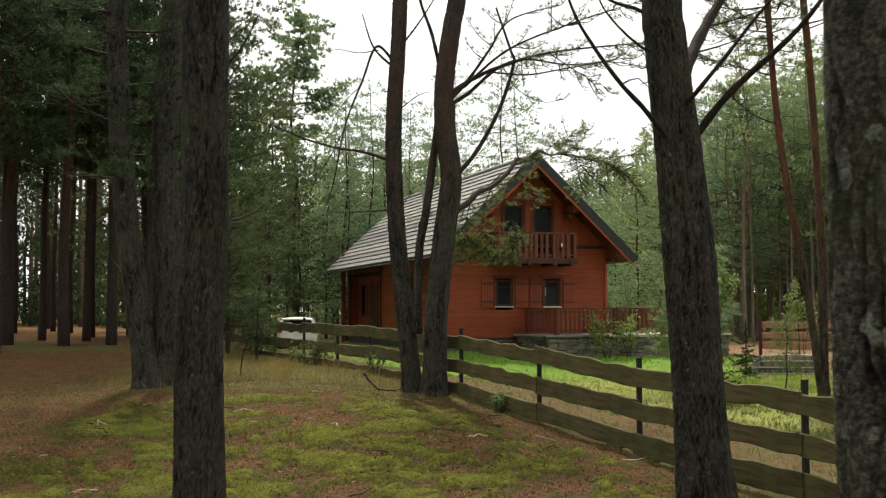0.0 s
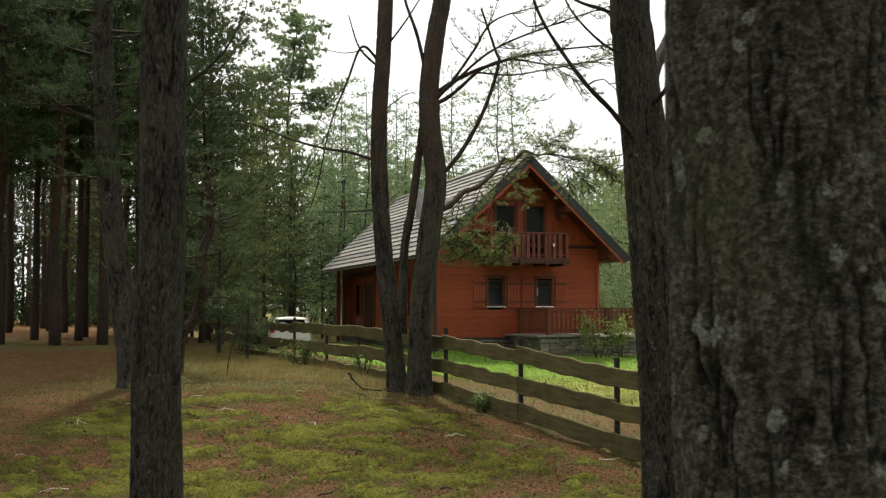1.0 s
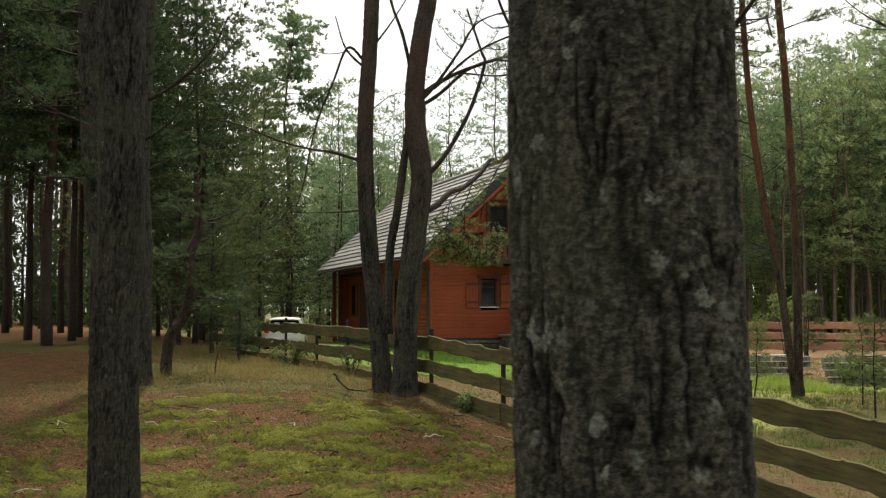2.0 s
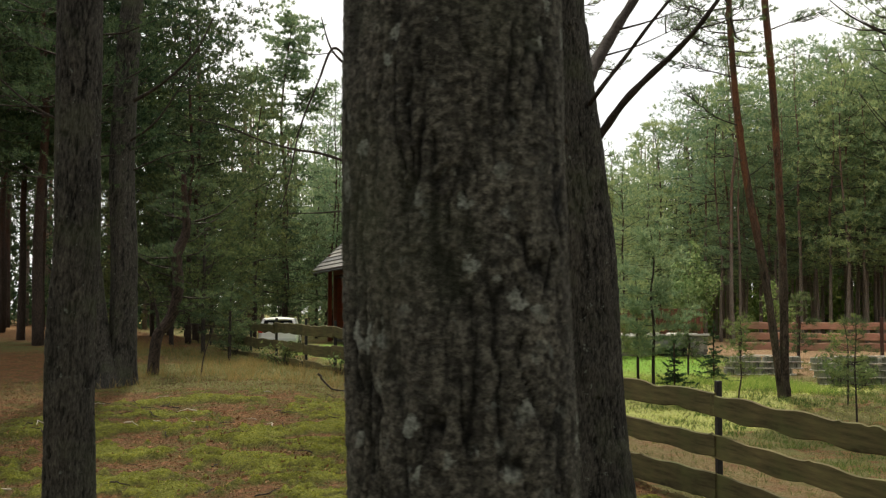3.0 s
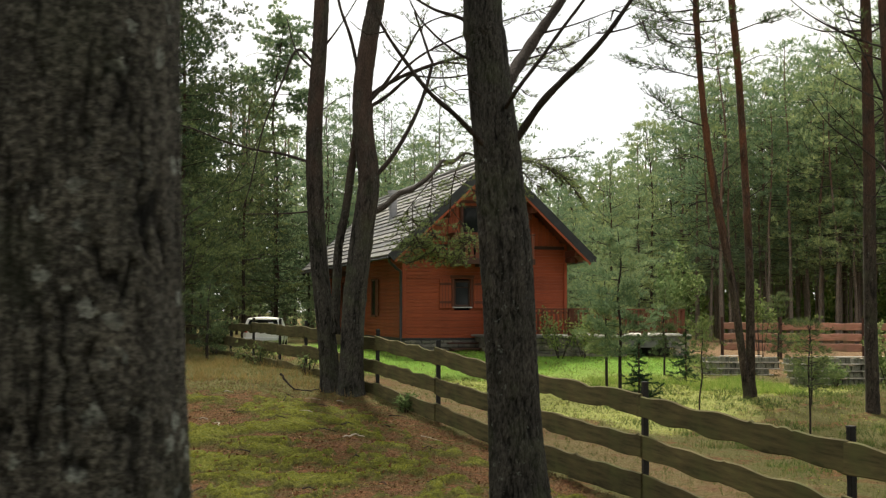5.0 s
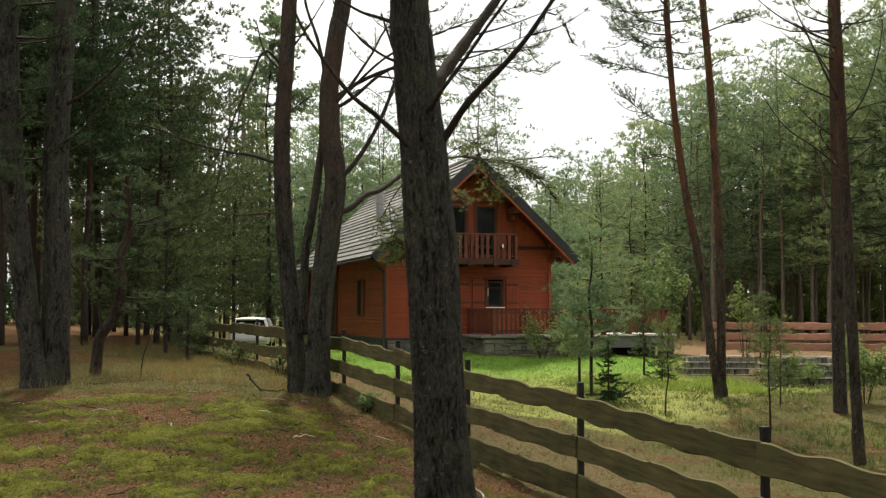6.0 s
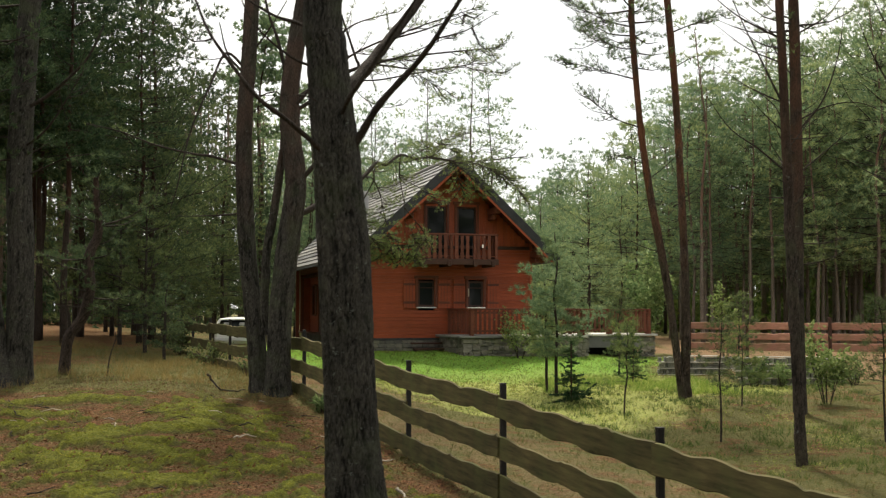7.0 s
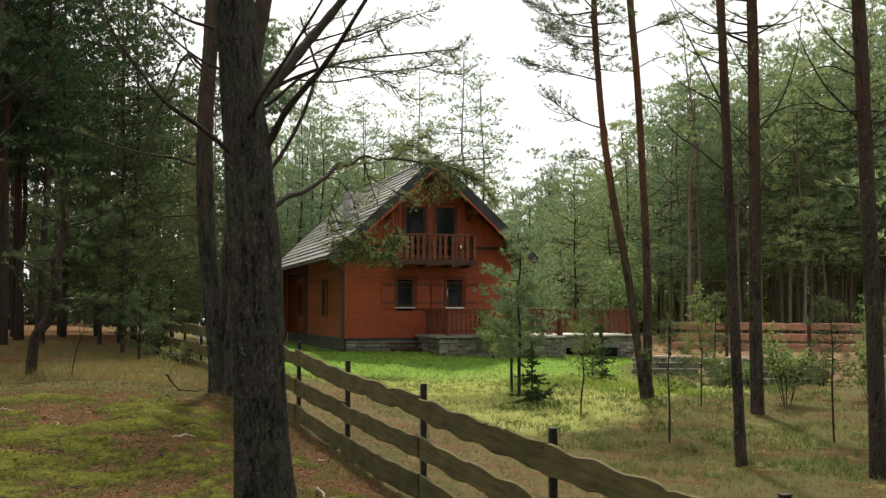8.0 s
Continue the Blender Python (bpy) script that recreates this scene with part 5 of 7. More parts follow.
E_LIMBS = [([further(p) for p in line], leafy, reach_) for line, leafy, reach_ in E_LIMBS]
E_L = on_ground([(-0.6, 23.3, 0.0), (-0.71, 23.3, 1.29), (-0.9, 23.3, 3.0), (-0.99, 23.3, 4.71), (-0.99, 23.3, 5.85), (-0.92, 23.3, 7.11), (-0.88, 23.3, 8.13)], 0.185)
E_R = on_ground([(-0.18, 22.85, 0.0), (-0.13, 22.8, 1.75), (0.01, 22.8, 3.2), (0.16, 22.8, 4.43), (0.05, 22.8, 5.43), (0.02, 22.8, 6.32), (0.18, 22.8, 7.55), (0.27, 22.8, 8.0)], 0.235)
E_M = limb([(-0.52, 23.05, 1.4), (-0.48, 23.1, 2.99), (-0.33, 23.1, 3.89), (-0.18, 23.1, 5.03), (-0.05, 23.0, 5.95), (0.05, 22.9, 6.6)], 0.088, 0.06)
big_tree("clump of grey pine trunks with bare arching limbs at the fence", E_L, E_LIMBS, 24, M_BARK_RUST, 15.0, 9.5, 2.4,
         dict(step=0.042, sides=64, cw=0.055, ch=0.18, depth=0.018, dense=(-1, 8.6)), needle=M_SPRAY, extra=(raise_pts(E_R, 13.5, (0.5, 0.1)), E_M), dead=(10, 3.0, 8.5, 1.1), crown_n=1.4)

# leaning pair deeper in the wood
D1 = on_ground([(-5.72, 22.65, 0.2), (-5.83, 22.65, 0.86), (-6.02, 22.65, 2.19), (-6.26, 22.6, 4.07), (-6.41, 22.6, 6.28), (-6.46, 22.6, 7.94)], 0.25)
D2 = on_ground([(-5.5, 22.9, 0.18), (-5.48, 22.9, 1.3), (-5.48, 22.9, 2.97), (-5.55, 22.9, 4.65), (-5.5, 22.9, 6.32), (-5.4, 22.9, 8.0)], 0.275)
DM = dict(step=0.05, sides=56, cw=0.055, ch=0.18, depth=0.016, dense=(-1, 8.6))
D_LIMBS = [
    (limb([(-5.5, 22.9, 6.0), (-4.8, 22.6, 6.3), (-4.0, 22.3, 6.9), (-3.6, 22.2, 7.6)], 0.045, 0.012), 1.5, 0.6),
    (limb([(-5.5, 22.9, 5.2), (-4.7, 22.3, 5.6), (-3.9, 21.9, 6.6)], 0.03, 0.008), 1.0, 0.6),
    (limb([(-5.5, 22.9, 4.6), (-4.6, 22.9, 5.0), (-4.0, 22.9, 5.1)], 0.02, 0.006), 0, 0),
    (limb([(-6.4, 22.6, 5.5), (-7.2, 22.3, 5.9), (-8.2, 22.0, 6.8)], 0.035, 0.01), 2, 0.7),
]
big_tree("leaning dark pine pair sharing a swollen foot", D1, D_LIMBS, 25, M_BARK, 15.5, 4.4, 2.5, DM, extra=(raise_pts(D2, 15, (0.3, 0)),), dead=(22, 2.5, 7.5, 2.2), crown_n=3.6, flare=0.75, needles=(0.13, 0.016, 11))

# orange-barked pines beyond the fence
FM = dict(step=0.065, sides=28, cw=0.05, ch=0.15, depth=0.008, dense=(-1, 9.2))
F1 = on_ground([(8.38, 25.6, 0.01), (8.03, 25.6, 2.6), (7.7, 25.6, 4.46), (7.45, 25.6, 6.38), (7.3, 25.6, 8.96)], 0.087)
F2 = on_ground([(8.46, 25.75, 0.01), (8.46, 25.7, 2.62), (8.37, 25.7, 5.17), (8.27, 25.7, 7.09), (8.12, 25.7, 9.0)], 0.099)
F_LIMBS = [
    (limb([(7.55, 25.6, 6.0), (6.9, 25.4, 6.2), (6.2, 25.2, 6.7)], 0.02, 0.005), 6, 0.7),
    (limb([(7.45, 25.6, 7.1), (6.7, 25.6, 7.3), (5.9, 25.5, 7.5)], 0.02, 0.005), 7, 0.8),
    (limb([(7.35, 25.6, 8.3), (6.6, 25.2, 8.4), (5.8, 25.0, 8.8)], 0.022, 0.005), 8, 0.8),
    (limb([(7.4, 25.6, 7.8), (7.0, 26.2, 8.0), (6.3, 26.8, 8.5)], 0.02, 0.005), 8, 0.8),
    (limb([(7.6, 25.6, 5.2), (7.1, 25.3, 5.35), (6.7, 25.1, 5.3)], 0.014, 0.004), 4, 0.5),
    (limb([(8.2, 25.7, 8.2), (8.8, 25.5, 8.4), (9.5, 25.3, 8.6)], 0.018, 0.005), 5, 0.7),
    (limb([(8.25, 25.7, 7.4), (8.8, 25.9, 7.7), (9.3, 26.0, 7.7)], 0.014, 0.004), 1, 0.4),
    (limb([(8.4, 25.7, 4.4), (8.8, 25.5, 4.7), (9.1, 25.4, 5.2)], 0.014, 0.004), 0, 0),
    (limb([(7.9, 25.6, 3.2), (7.3, 25.3, 3.4), (6.9, 25.2, 3.7)], 0.012, 0.004), 1, 0.4),
]
big_tree("slender orange-barked pine pair in a narrow fork on the lawn", F1, F_LIMBS, 26, M_BARK_RED, 13.5, 7.6, 1.7, FM, needle=M_NEEDLE, extra=(raise_pts(F2, 14, (-0.2, 0.1)),), dead=(6, 3.5, 8.5, 0.9), crown_n=2.6, flare=0.15, needles=(0.11, 0.013, 12), group="pines beyond the fence")
G_SETS = (
    ("orange-barked pine with bare dead lower branches", [(8.8, 17.6, -0.37), (8.75, 17.6, 0.64), (8.69, 17.6, 2.4), (8.63, 17.6, 4.16), (8.58, 17.6, 5.92), (8.55, 17.6, 6.9)], 0.082, 31,
     [limb(p, r, 0.005) for p, r in (
         ([(8.57, 17.6, 5.12), (8.23, 17.4, 5.7), (7.89, 17.2, 6.28), (7.55, 17.0, 6.95)], 0.02),
         ([(8.6, 17.6, 4.06), (8.22, 17.7, 4.42), (7.83, 17.9, 4.77), (7.49, 18.0, 5.3)], 0.018),
         ([(8.6, 17.6, 4.77), (8.45, 17.6, 5.08), (8.14, 17.6, 5.34)], 0.012),
         ([(8.62, 17.6, 4.37), (8.92, 17.7, 4.72), (9.14, 17.8, 5.07)], 0.012))]),
    ("brown pine trunk with many thin dead branches", [(10.37, 23.5, -0.24), (10.35, 23.5, 2.56), (10.38, 23.5, 4.9), (10.38, 23.5, 7.24), (10.36, 23.5, 8.41)], 0.135, 32,
     [limb(p, r, 0.006) for p, r in (
         ([(10.4, 23.5, 7.41), (9.89, 23.5, 7.63), (9.2, 23.5, 8.02), (8.5, 23.5, 8.62)], 0.032),
         ([(10.42, 23.5, 5.59), (10.91, 23.4, 6.23), (11.21, 23.3, 7.17), (11.34, 23.3, 8.12)], 0.024),
         ([(10.42, 23.5, 5.82), (11.03, 23.5, 6.11), (11.6, 23.4, 6.17), (12.17, 23.3, 5.93)], 0.018),
         ([(10.37, 23.5, 4.48), (10.09, 23.5, 4.95), (9.81, 23.5, 5.42)], 0.018),
         ([(10.4, 23.5, 4.71), (10.96, 23.4, 5.18), (11.36, 23.3, 5.53)], 0.018),
         ([(10.4, 23.5, 6.6), (10.0, 23.5, 7.24), (9.72, 23.5, 7.89)], 0.02),
         ([(10.4, 23.5, 7.6), (11.05, 23.5, 8.0), (11.4, 23.5, 8.47)], 0.022))]),
    ("grey-brown pine with whorls of dead branches", [(10.5, 16.5, -0.6), (10.47, 16.5, 1.55), (10.42, 16.5, 3.2), (10.37, 16.5, 5.2), (10.32, 16.5, 6.6)], 0.118, 33,
     [limb(p, r, 0.005) for p, r in (
         ([(10.34, 16.5, 5.5), (9.84, 16.4, 5.94), (9.52, 16.3, 6.46)], 0.02),
         ([(10.36, 16.5, 4.65), (9.87, 16.4, 5.08), (9.55, 16.3, 5.54), (9.31, 16.2, 6.04)], 0.022),
         ([(10.36, 16.5, 5.3), (9.91, 16.6, 5.5), (9.5, 16.8, 5.37)], 0.013),
         ([(10.38, 16.5, 4.3), (10.63, 16.4, 4.66), (10.96, 16.3, 5.03)], 0.016))]),
)
for g_label, g_pts, g_r, g_seed, g_dead in G_SETS:
    big_tree(g_label, on_ground(g_pts, g_r), [(p, 0, 0) for p in g_dead], g_seed, M_BARK_BROWN, 13.0, 7.2, 2.2, FM, needle=M_NEEDLE, dead=(16, 2.6, 7.6, 1.4), crown_n=2.0, flare=0.15, needles=(0.11, 0.013, 12), group="pines beyond the fence")


# forest pines: a few kinds, copied with turns and sizes of their own
def forest_kind(seed, height, r0, c0, reach, n, young, nb, bl, bw, needle, bark=M_BARK_FAR):
    rng = np.random.default_rng(seed)
    pts = [(0, 0, -0.3, r0 * 1.15)]
    for k in range(1, 7):
        f = k / 6
        pts.append((0.18 * rng.normal() * f, 0.18 * rng.normal() * f, height * f, r0 * (1 - 0.82 * f)))
    tree = empty("pine_tree", pose(0, 0, -60), "forest pine with dark furrowed trunk and green crown", "tree", "forest pines")
    S = smooth_path(pts, 0.9)
    V, F, _ = tube(S[:, :3], S[:, 3], 8)
    part_np("trunk", V, quads_to_tris(F), bark, tree, attrs=(("furrow", "FLOAT", np.full(len(V), 0.6)),))
    lines, C, D = crown(rng, pts, c0, height, reach, n * 0.72, young, 9 if bl < 0.5 else 5, 0.42)
    lines = lines + dead_twigs(rng, pts, max(1.5, c0 * 0.35), c0, 0 if young or bl > 0.5 else 26, 1.9)
    if bl > 0.5:
        lines = lines[::3]
    lines = [[(*p[:3], p[3] * 0.55) for p in line] for line in lines]
    wood_np("branchwork", lines, M_TWIG, tree, sides=3, step=1.6)
    V, F = blades(C, D, bl, bw, nb, 0.6, rng)
    part_np("crown", V, F, needle, tree, smooth=False)
    return tree


# DARK and SHADE needles carry the left wood's shade in their colour
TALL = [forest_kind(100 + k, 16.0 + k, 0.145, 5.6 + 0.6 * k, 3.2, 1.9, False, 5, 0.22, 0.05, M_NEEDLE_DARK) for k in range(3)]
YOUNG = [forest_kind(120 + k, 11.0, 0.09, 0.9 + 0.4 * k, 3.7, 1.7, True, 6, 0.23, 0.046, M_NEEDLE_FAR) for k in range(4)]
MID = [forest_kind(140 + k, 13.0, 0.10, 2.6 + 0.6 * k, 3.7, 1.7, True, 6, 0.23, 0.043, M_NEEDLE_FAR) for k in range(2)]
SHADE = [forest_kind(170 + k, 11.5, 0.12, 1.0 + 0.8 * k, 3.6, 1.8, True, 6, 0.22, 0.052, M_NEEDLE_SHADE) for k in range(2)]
STEMMED = [forest_kind(180 + k, 14.0, 0.095, 3.6 + 0.5 * k, 3.8, 1.7, True, 6, 0.22, 0.042, M_NEEDLE_FAR, M_BARK_LIT) for k in range(2)]
# coarse pines for the unseen, light-blocking wood behind the camera
UNSEEN_BLOCKERS = [forest_kind(190 + k, 16.0, 0.19, 3.6, 3.2, 0.5, False, 3, 0.6, 0.3, M_NEEDLE_DARK) for k in range(2)]
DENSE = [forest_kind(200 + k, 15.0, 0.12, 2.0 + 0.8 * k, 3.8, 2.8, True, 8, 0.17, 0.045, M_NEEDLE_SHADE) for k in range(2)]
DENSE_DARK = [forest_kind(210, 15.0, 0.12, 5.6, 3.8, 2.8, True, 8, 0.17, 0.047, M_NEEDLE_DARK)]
SPARSE = [forest_kind(160 + k, 12.0, 0.07, 3.5, 2.1, 1.5, True, 4, 0.16, 0.045, M_NEEDLE_FAR) for k in range(2)]
LOFTY = [forest_kind(230, 17.0, 0.13, 10.8, 2.9, 5.6, False, 12, 0.18, 0.055, M_NEEDLE_FAR)]
POLES = [forest_kind(240 + k, 14.0, 0.10, 8.5, 2.0, 0.45, False, 5, 0.22, 0.055, M_NEEDLE_FAR, M_BARK_LIT) for k in range(2)]
ELEV_B = (-0.5, -0.2, -0.15, -0.1, -0.03, 0.0, 0.05, 0.08, 0.12, 0.17, 0.25, 0.35, 0.6)
ELEV_H = (0.5, 0.40, 0.21, 0.16, 0.165, 0.13, 0.12, 0.14, 0.15, 0.19, 0.22, 0.27, 0.4)


def plant(kind, x, y, scale, turn):
    m = pose(x, y, ground_at(x, y) - 0.05, 0, 0, turn) @ Matrix.Scale(scale, 4)
    return copy_thing(kind, m)


def build_forest():
    rng = np.random.default_rng(5)
    placed = [(-5.6, 43.2), (-5.6, 44.7), (-5.7, 46.2)]

    def free(x, y, gap):
        u, v = house_uv(x, y)
        if -3.5 < u < 12 and -5 < v < 18:
            return False
        return all((x - a) ** 2 + (y - b) ** 2 > gap * gap for a, b in placed)

    # trunks that stand at the edge of the dark wood
    for x, y, s in ((-12.4, 33, 1.15), (-10.8, 33, 1.1), (-9.6, 33.5, 1.05), (-11.4, 37, 0.9), (-10.9, 38, 0.8), (-13.0, 37.5, 0.9), (-15.5, 30, 1.1), (-14.2, 35, 1.0), (-10.6, 41, 0.9)):
        placed.append((x, y))
        plant(TALL[int(-x * 3) % 3], x, y, s, x * 91 % 360)
    # a tall pine over the younger ones, and the screen beside it
    placed.append((-7.7, 60))
    plant(LOFTY[0], -7.7, 60, 1.0, 40)
    for k, (x, y, s) in enumerate(((-8.6, 45, 0.6), (-10.4, 44, 0.75), (-10.2, 54, 0.8), (-9.9, 50, 0.85), (-12.2, 45, 0.95), (-4.8, 58, 0.75), (-11.5, 51, 1.0))):
        placed.append((x, y))
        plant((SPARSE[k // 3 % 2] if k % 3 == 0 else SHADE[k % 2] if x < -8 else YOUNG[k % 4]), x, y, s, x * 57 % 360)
    for k, (x, y, s) in enumerate(((-8.3, 42, 1.0), (-10.6, 37, 0.95), (-12.6, 41.5, 1.05), (-10.6, 47.5, 1.0), (-13.5, 33.5, 0.9), (-8.8, 34.5, 0.95), (-11.6, 30, 0.95), (-14.5, 38, 1.0), (-16.5, 34, 1.0), (-9.4, 57, 0.62), (-12.6, 59, 0.75), (-10.9, 63, 0.6), (-14.6, 56, 0.8), (-8.9, 66, 0.55), (-7.6, 50.5, 0.75), (-7.0, 56, 0.62), (-9.2, 47, 0.7), (-8.0, 39.5, 0.85))):
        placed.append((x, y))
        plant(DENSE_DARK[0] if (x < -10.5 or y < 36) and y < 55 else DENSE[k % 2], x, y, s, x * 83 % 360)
    # dense wood on the far side of the fence line, dark inside
    tries = 0
    count = 0
    while count < 46 and tries < 5000:
        tries += 1
        y = rng.uniform(27, 85)
        x = rng.uniform(-0.62 * y, fence_x(y) - 4.0 - max(0, (42 - y)) * 0.18)
        if x > -0.21 * y or not free(x, y, 2.3):
            continue
        placed.append((x, y))
        plant(TALL[rng.integers(3)], x, y, rng.uniform(0.85, 1.15), rng.uniform(0, 360))
        count += 1
    # screens of younger pines, lower towards the open sky behind the house
    count = tries = 0
    while count < 84 and tries < 8000:
        tries += 1
        y = rng.uniform(53, 80) if rng.random() < 0.7 else rng.uniform(46, 58)
        b = rng.uniform(-0.22, 0.55)
        x = 2.5 + b * y
        if (b < -0.02 and rng.random() < 0.35) or not free(x, y, 2.7) or (x > 9 and y < 57):
            continue
        placed.append((x, y))
        h = 1.0 + y * float(np.interp(b, ELEV_B, ELEV_H)) * rng.uniform(0.62, 1.02)
        if -0.2 < (x - 1.3) / y < -0.12:
            h = min(h, 1.0 + 0.15 * y * rng.uniform(0.6, 1.0))
        src = SHADE[rng.integers(2)] if b < -0.16 else STEMMED[rng.integers(2)] if (x > 5.0 + 0.145 * y and y > 45) else MID[rng.integers(2)] if (b > 0.14 and rng.random() < 0.55) else YOUNG[rng.integers(4)]
        plant(src, x, y, h / (14.0 if src in STEMMED else 13.0 if src in MID else 11.0), rng.uniform(0, 360))
        count += 1
    # taller, nearer pines at the edge on the open side
    for x, y, s in ((19.5, 29, 0.8), (24, 58, 1.15), (21, 61, 1.1), (27, 56, 1.2), (18.5, 63, 1.0), (30, 60, 1.2), (24, 31, 0.9), (26, 38, 0.9), (28, 46, 0.95), (15.5, 25, 0.75), (19.5, 23, 0.9), (22, 53, 1.12), (19.5, 54, 0.93), (23.5, 56, 1.2), (20.8, 57.5, 1.05), (17.4, 58, 0.85)):
        placed.append((x, y))
        plant(STEMMED[int(x) % 2], x, y, s, x * 77 % 360)
    # slim bare stems within the wood on the open side
    count = tries = 0
    while count < 50 and tries < 3000:
        tries += 1
        y = rng.uniform(55, 76)
        x = rng.uniform(4.0 + 0.17 * y, 6.0 + 0.4 * y)
        if not free(x, y, 0.8):
            continue
        placed.append((x, y))
        plant(POLES[count % 2], x, y, rng.uniform(0.8, 1.1), rng.uniform(0, 360))
        count += 1
    # thin crowns that stand against the sky behind the roof
    for x, y, s in ((-3.6, 57, 1.05), (-1.6, 60, 1.0), (-5.2, 60, 1.1), (0.6, 63, 0.95), (-2.6, 66, 1.15), (2.4, 62, 0.8), (-0.4, 56, 0.85), (0.9, 67, 1.3), (3.5, 65, 1.36), (4.4, 69, 1.3)):
        placed.append((x, y))
        plant(SPARSE[int(y) % 2], x, y, s, x * 131 % 360)
    # unseen wood round and behind the camera, added to block light and darken reflections
    count = tries = 0
    while count < 84 and tries < 6000:
        tries += 1
        x, y = rng.uniform(-30, 34), rng.uniform(-34, 20)
        if (-5 < x < 14 and y > -4) or (-9 < x < 14 and y > 2) or (x > 9 and y > 8 and x < 20) or not free(x, y, 2.4) or (x < -5 and abs(x + 2.5) < 0.5 * y):
            continue
        placed.append((x, y))
        plant(UNSEEN_BLOCKERS[rng.integers(2)], x, y, rng.uniform(0.85, 1.1), rng.uniform(0, 360))
        count += 1


build_forest()
for _src in TALL + YOUNG + MID + SPARSE + SHADE + STEMMED + UNSEEN_BLOCKERS + DENSE + DENSE_DARK + LOFTY + POLES:
    for _ob in (*_src.children_recursive, _src):
        bpy.data.objects.remove(_ob)


def far_woods():
    """The wood beyond, where trees run together."""
    rng = np.random.default_rng(8)
    n = 620
    # the ring also runs on out of view, added there only for reflections
    ang = np.concatenate([rng.uniform(-0.7, 0.7, 430), rng.uniform(0.7, 5.6, n - 430)])
    dist = rng.uniform(84, 130, n)
    x, y = 2.5 + dist * np.sin(ang), dist * np.cos(ang)
    h = 1.0 + dist * np.interp(np.tan(np.clip(ang, -0.7, 0.7)), ELEV_B, ELEV_H) * rng.uniform(0.55, 0.95, n)
    h = np.minimum(h, 22)
    ang2, dist2 = np.append(rng.uniform(0.1, 0.45, 190), rng.uniform(-0.6, -0.24, 40)), rng.uniform(80, 118, 230)
    x, y, h = np.append(x, 2.5 + dist2 * np.sin(ang2)), np.append(y, dist2 * np.cos(ang2)), np.append(h, rng.uniform(7, 11, 230))
    trunks = []
    for a, b, c in zip(x, y, h):
        z = ground_at(a, b)
        V, F, _ = tube(np.array([(a, b, z - 0.3), (a, b, z + c * 0.5), (a, b, z + c * 0.95)]), np.array((0.2, 0.15, 0.04)), 5)
        trunks.append((V, quads_to_tris(F)))
    V, F = join(trunks)
    woods = empty("far_woods", Matrix.Identity(4), "distant pine wood closing the view", "woods", kind="stuff")
    part_np("trunk_mass", V, F, M_BARK_LIT, woods, attrs=(("furrow", "FLOAT", np.full(len(V), 0.6)),))
    C = []
    for a, b, c in zip(x, y, h):
        k = 120 if b > 0.7 * abs(a) else 45
        f = np.where(rng.random(k) < 0.25, rng.uniform(0.0, 0.3, k), rng.uniform(0.2, 1.0, k))
        if a > 5 + 0.15 * b:
            f = np.where(rng.random(k) < 0.45, rng.uniform(0.0, 0.3, k), rng.uniform(0.45, 1.0, k))
        elif a < -0.2 * b:  # bare stems under high crowns, with the sky between
            f = np.where(rng.random(k) < 0.6, rng.uniform(0.0, 0.36, k), rng.uniform(0.52, 1.0, k))
        r = 2.8 * (1.08 - f) ** 0.7 * rng.uniform(0.2, 1.0, k)
        th = rng.uniform(0, 6.28, k)
        C.append(np.stack([a + r * np.cos(th), b + r * np.sin(th), ground_at(a, b) + c * f], -1))
    C = np.vstack(C)
    D = rng.normal(size=C.shape) * 0.5 + np.array((0, 0, 0.6))
    D /= np.linalg.norm(D, axis=1)[:, None]
    # left side gets the dark needles: the wood's shade as colour
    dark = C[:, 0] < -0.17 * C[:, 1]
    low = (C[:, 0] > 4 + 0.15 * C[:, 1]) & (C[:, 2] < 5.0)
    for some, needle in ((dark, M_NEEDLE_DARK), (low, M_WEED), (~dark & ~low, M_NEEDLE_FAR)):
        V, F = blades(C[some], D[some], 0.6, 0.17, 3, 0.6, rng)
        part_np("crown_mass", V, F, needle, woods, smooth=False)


far_woods()


# ---- young trees and bushes ----
def sapling(name, label, category, x, y, height, reach, c0, n, needle, seed, r0=0.025, nb=12, bl=0.1, bw=0.009, lean=(0.0, 0.0), spread=0.5, group="young trees", stem_mat=None):
    rng = np.random.default_rng(seed)
    z = ground_at(x, y)
    pts = [(x, y, z - 0.1, r0)]
    for k in range(1, 6):
        f = k / 5
        pts.append((x + lean[0] * f + 0.04 * rng.normal() * f, y + lean[1] * f + 0.04 * rng.normal() * f, z + height * f, r0 * (1 - 0.8 * f) + 0.004))
    tree = empty(name, Matrix.Identity(4), label, category, group)
    S = smooth_path(pts, 0.12)
    V, F, _ = tube(S[:, :3], S[:, 3], 10)
    part_np("stem", V, quads_to_tris(F), stem_mat or M_TWIG, tree, attrs=(("furrow", "FLOAT", np.full(len(V), 0.6)),))
    lines, C, D = crown(rng, pts, z + c0, z + height, reach, n / 8.0, True, 5, 0.11 if reach < 1.5 else 0.2)
    wood_np("twigwork", lines, M_TWIG, tree, sides=4, step=0.3)
    V, F = blades(C, D, bl, bw, nb, spread, rng)
    tagged(part_np("foliage", V, F, needle, tree, smooth=False), kind="stuff")
    return tree


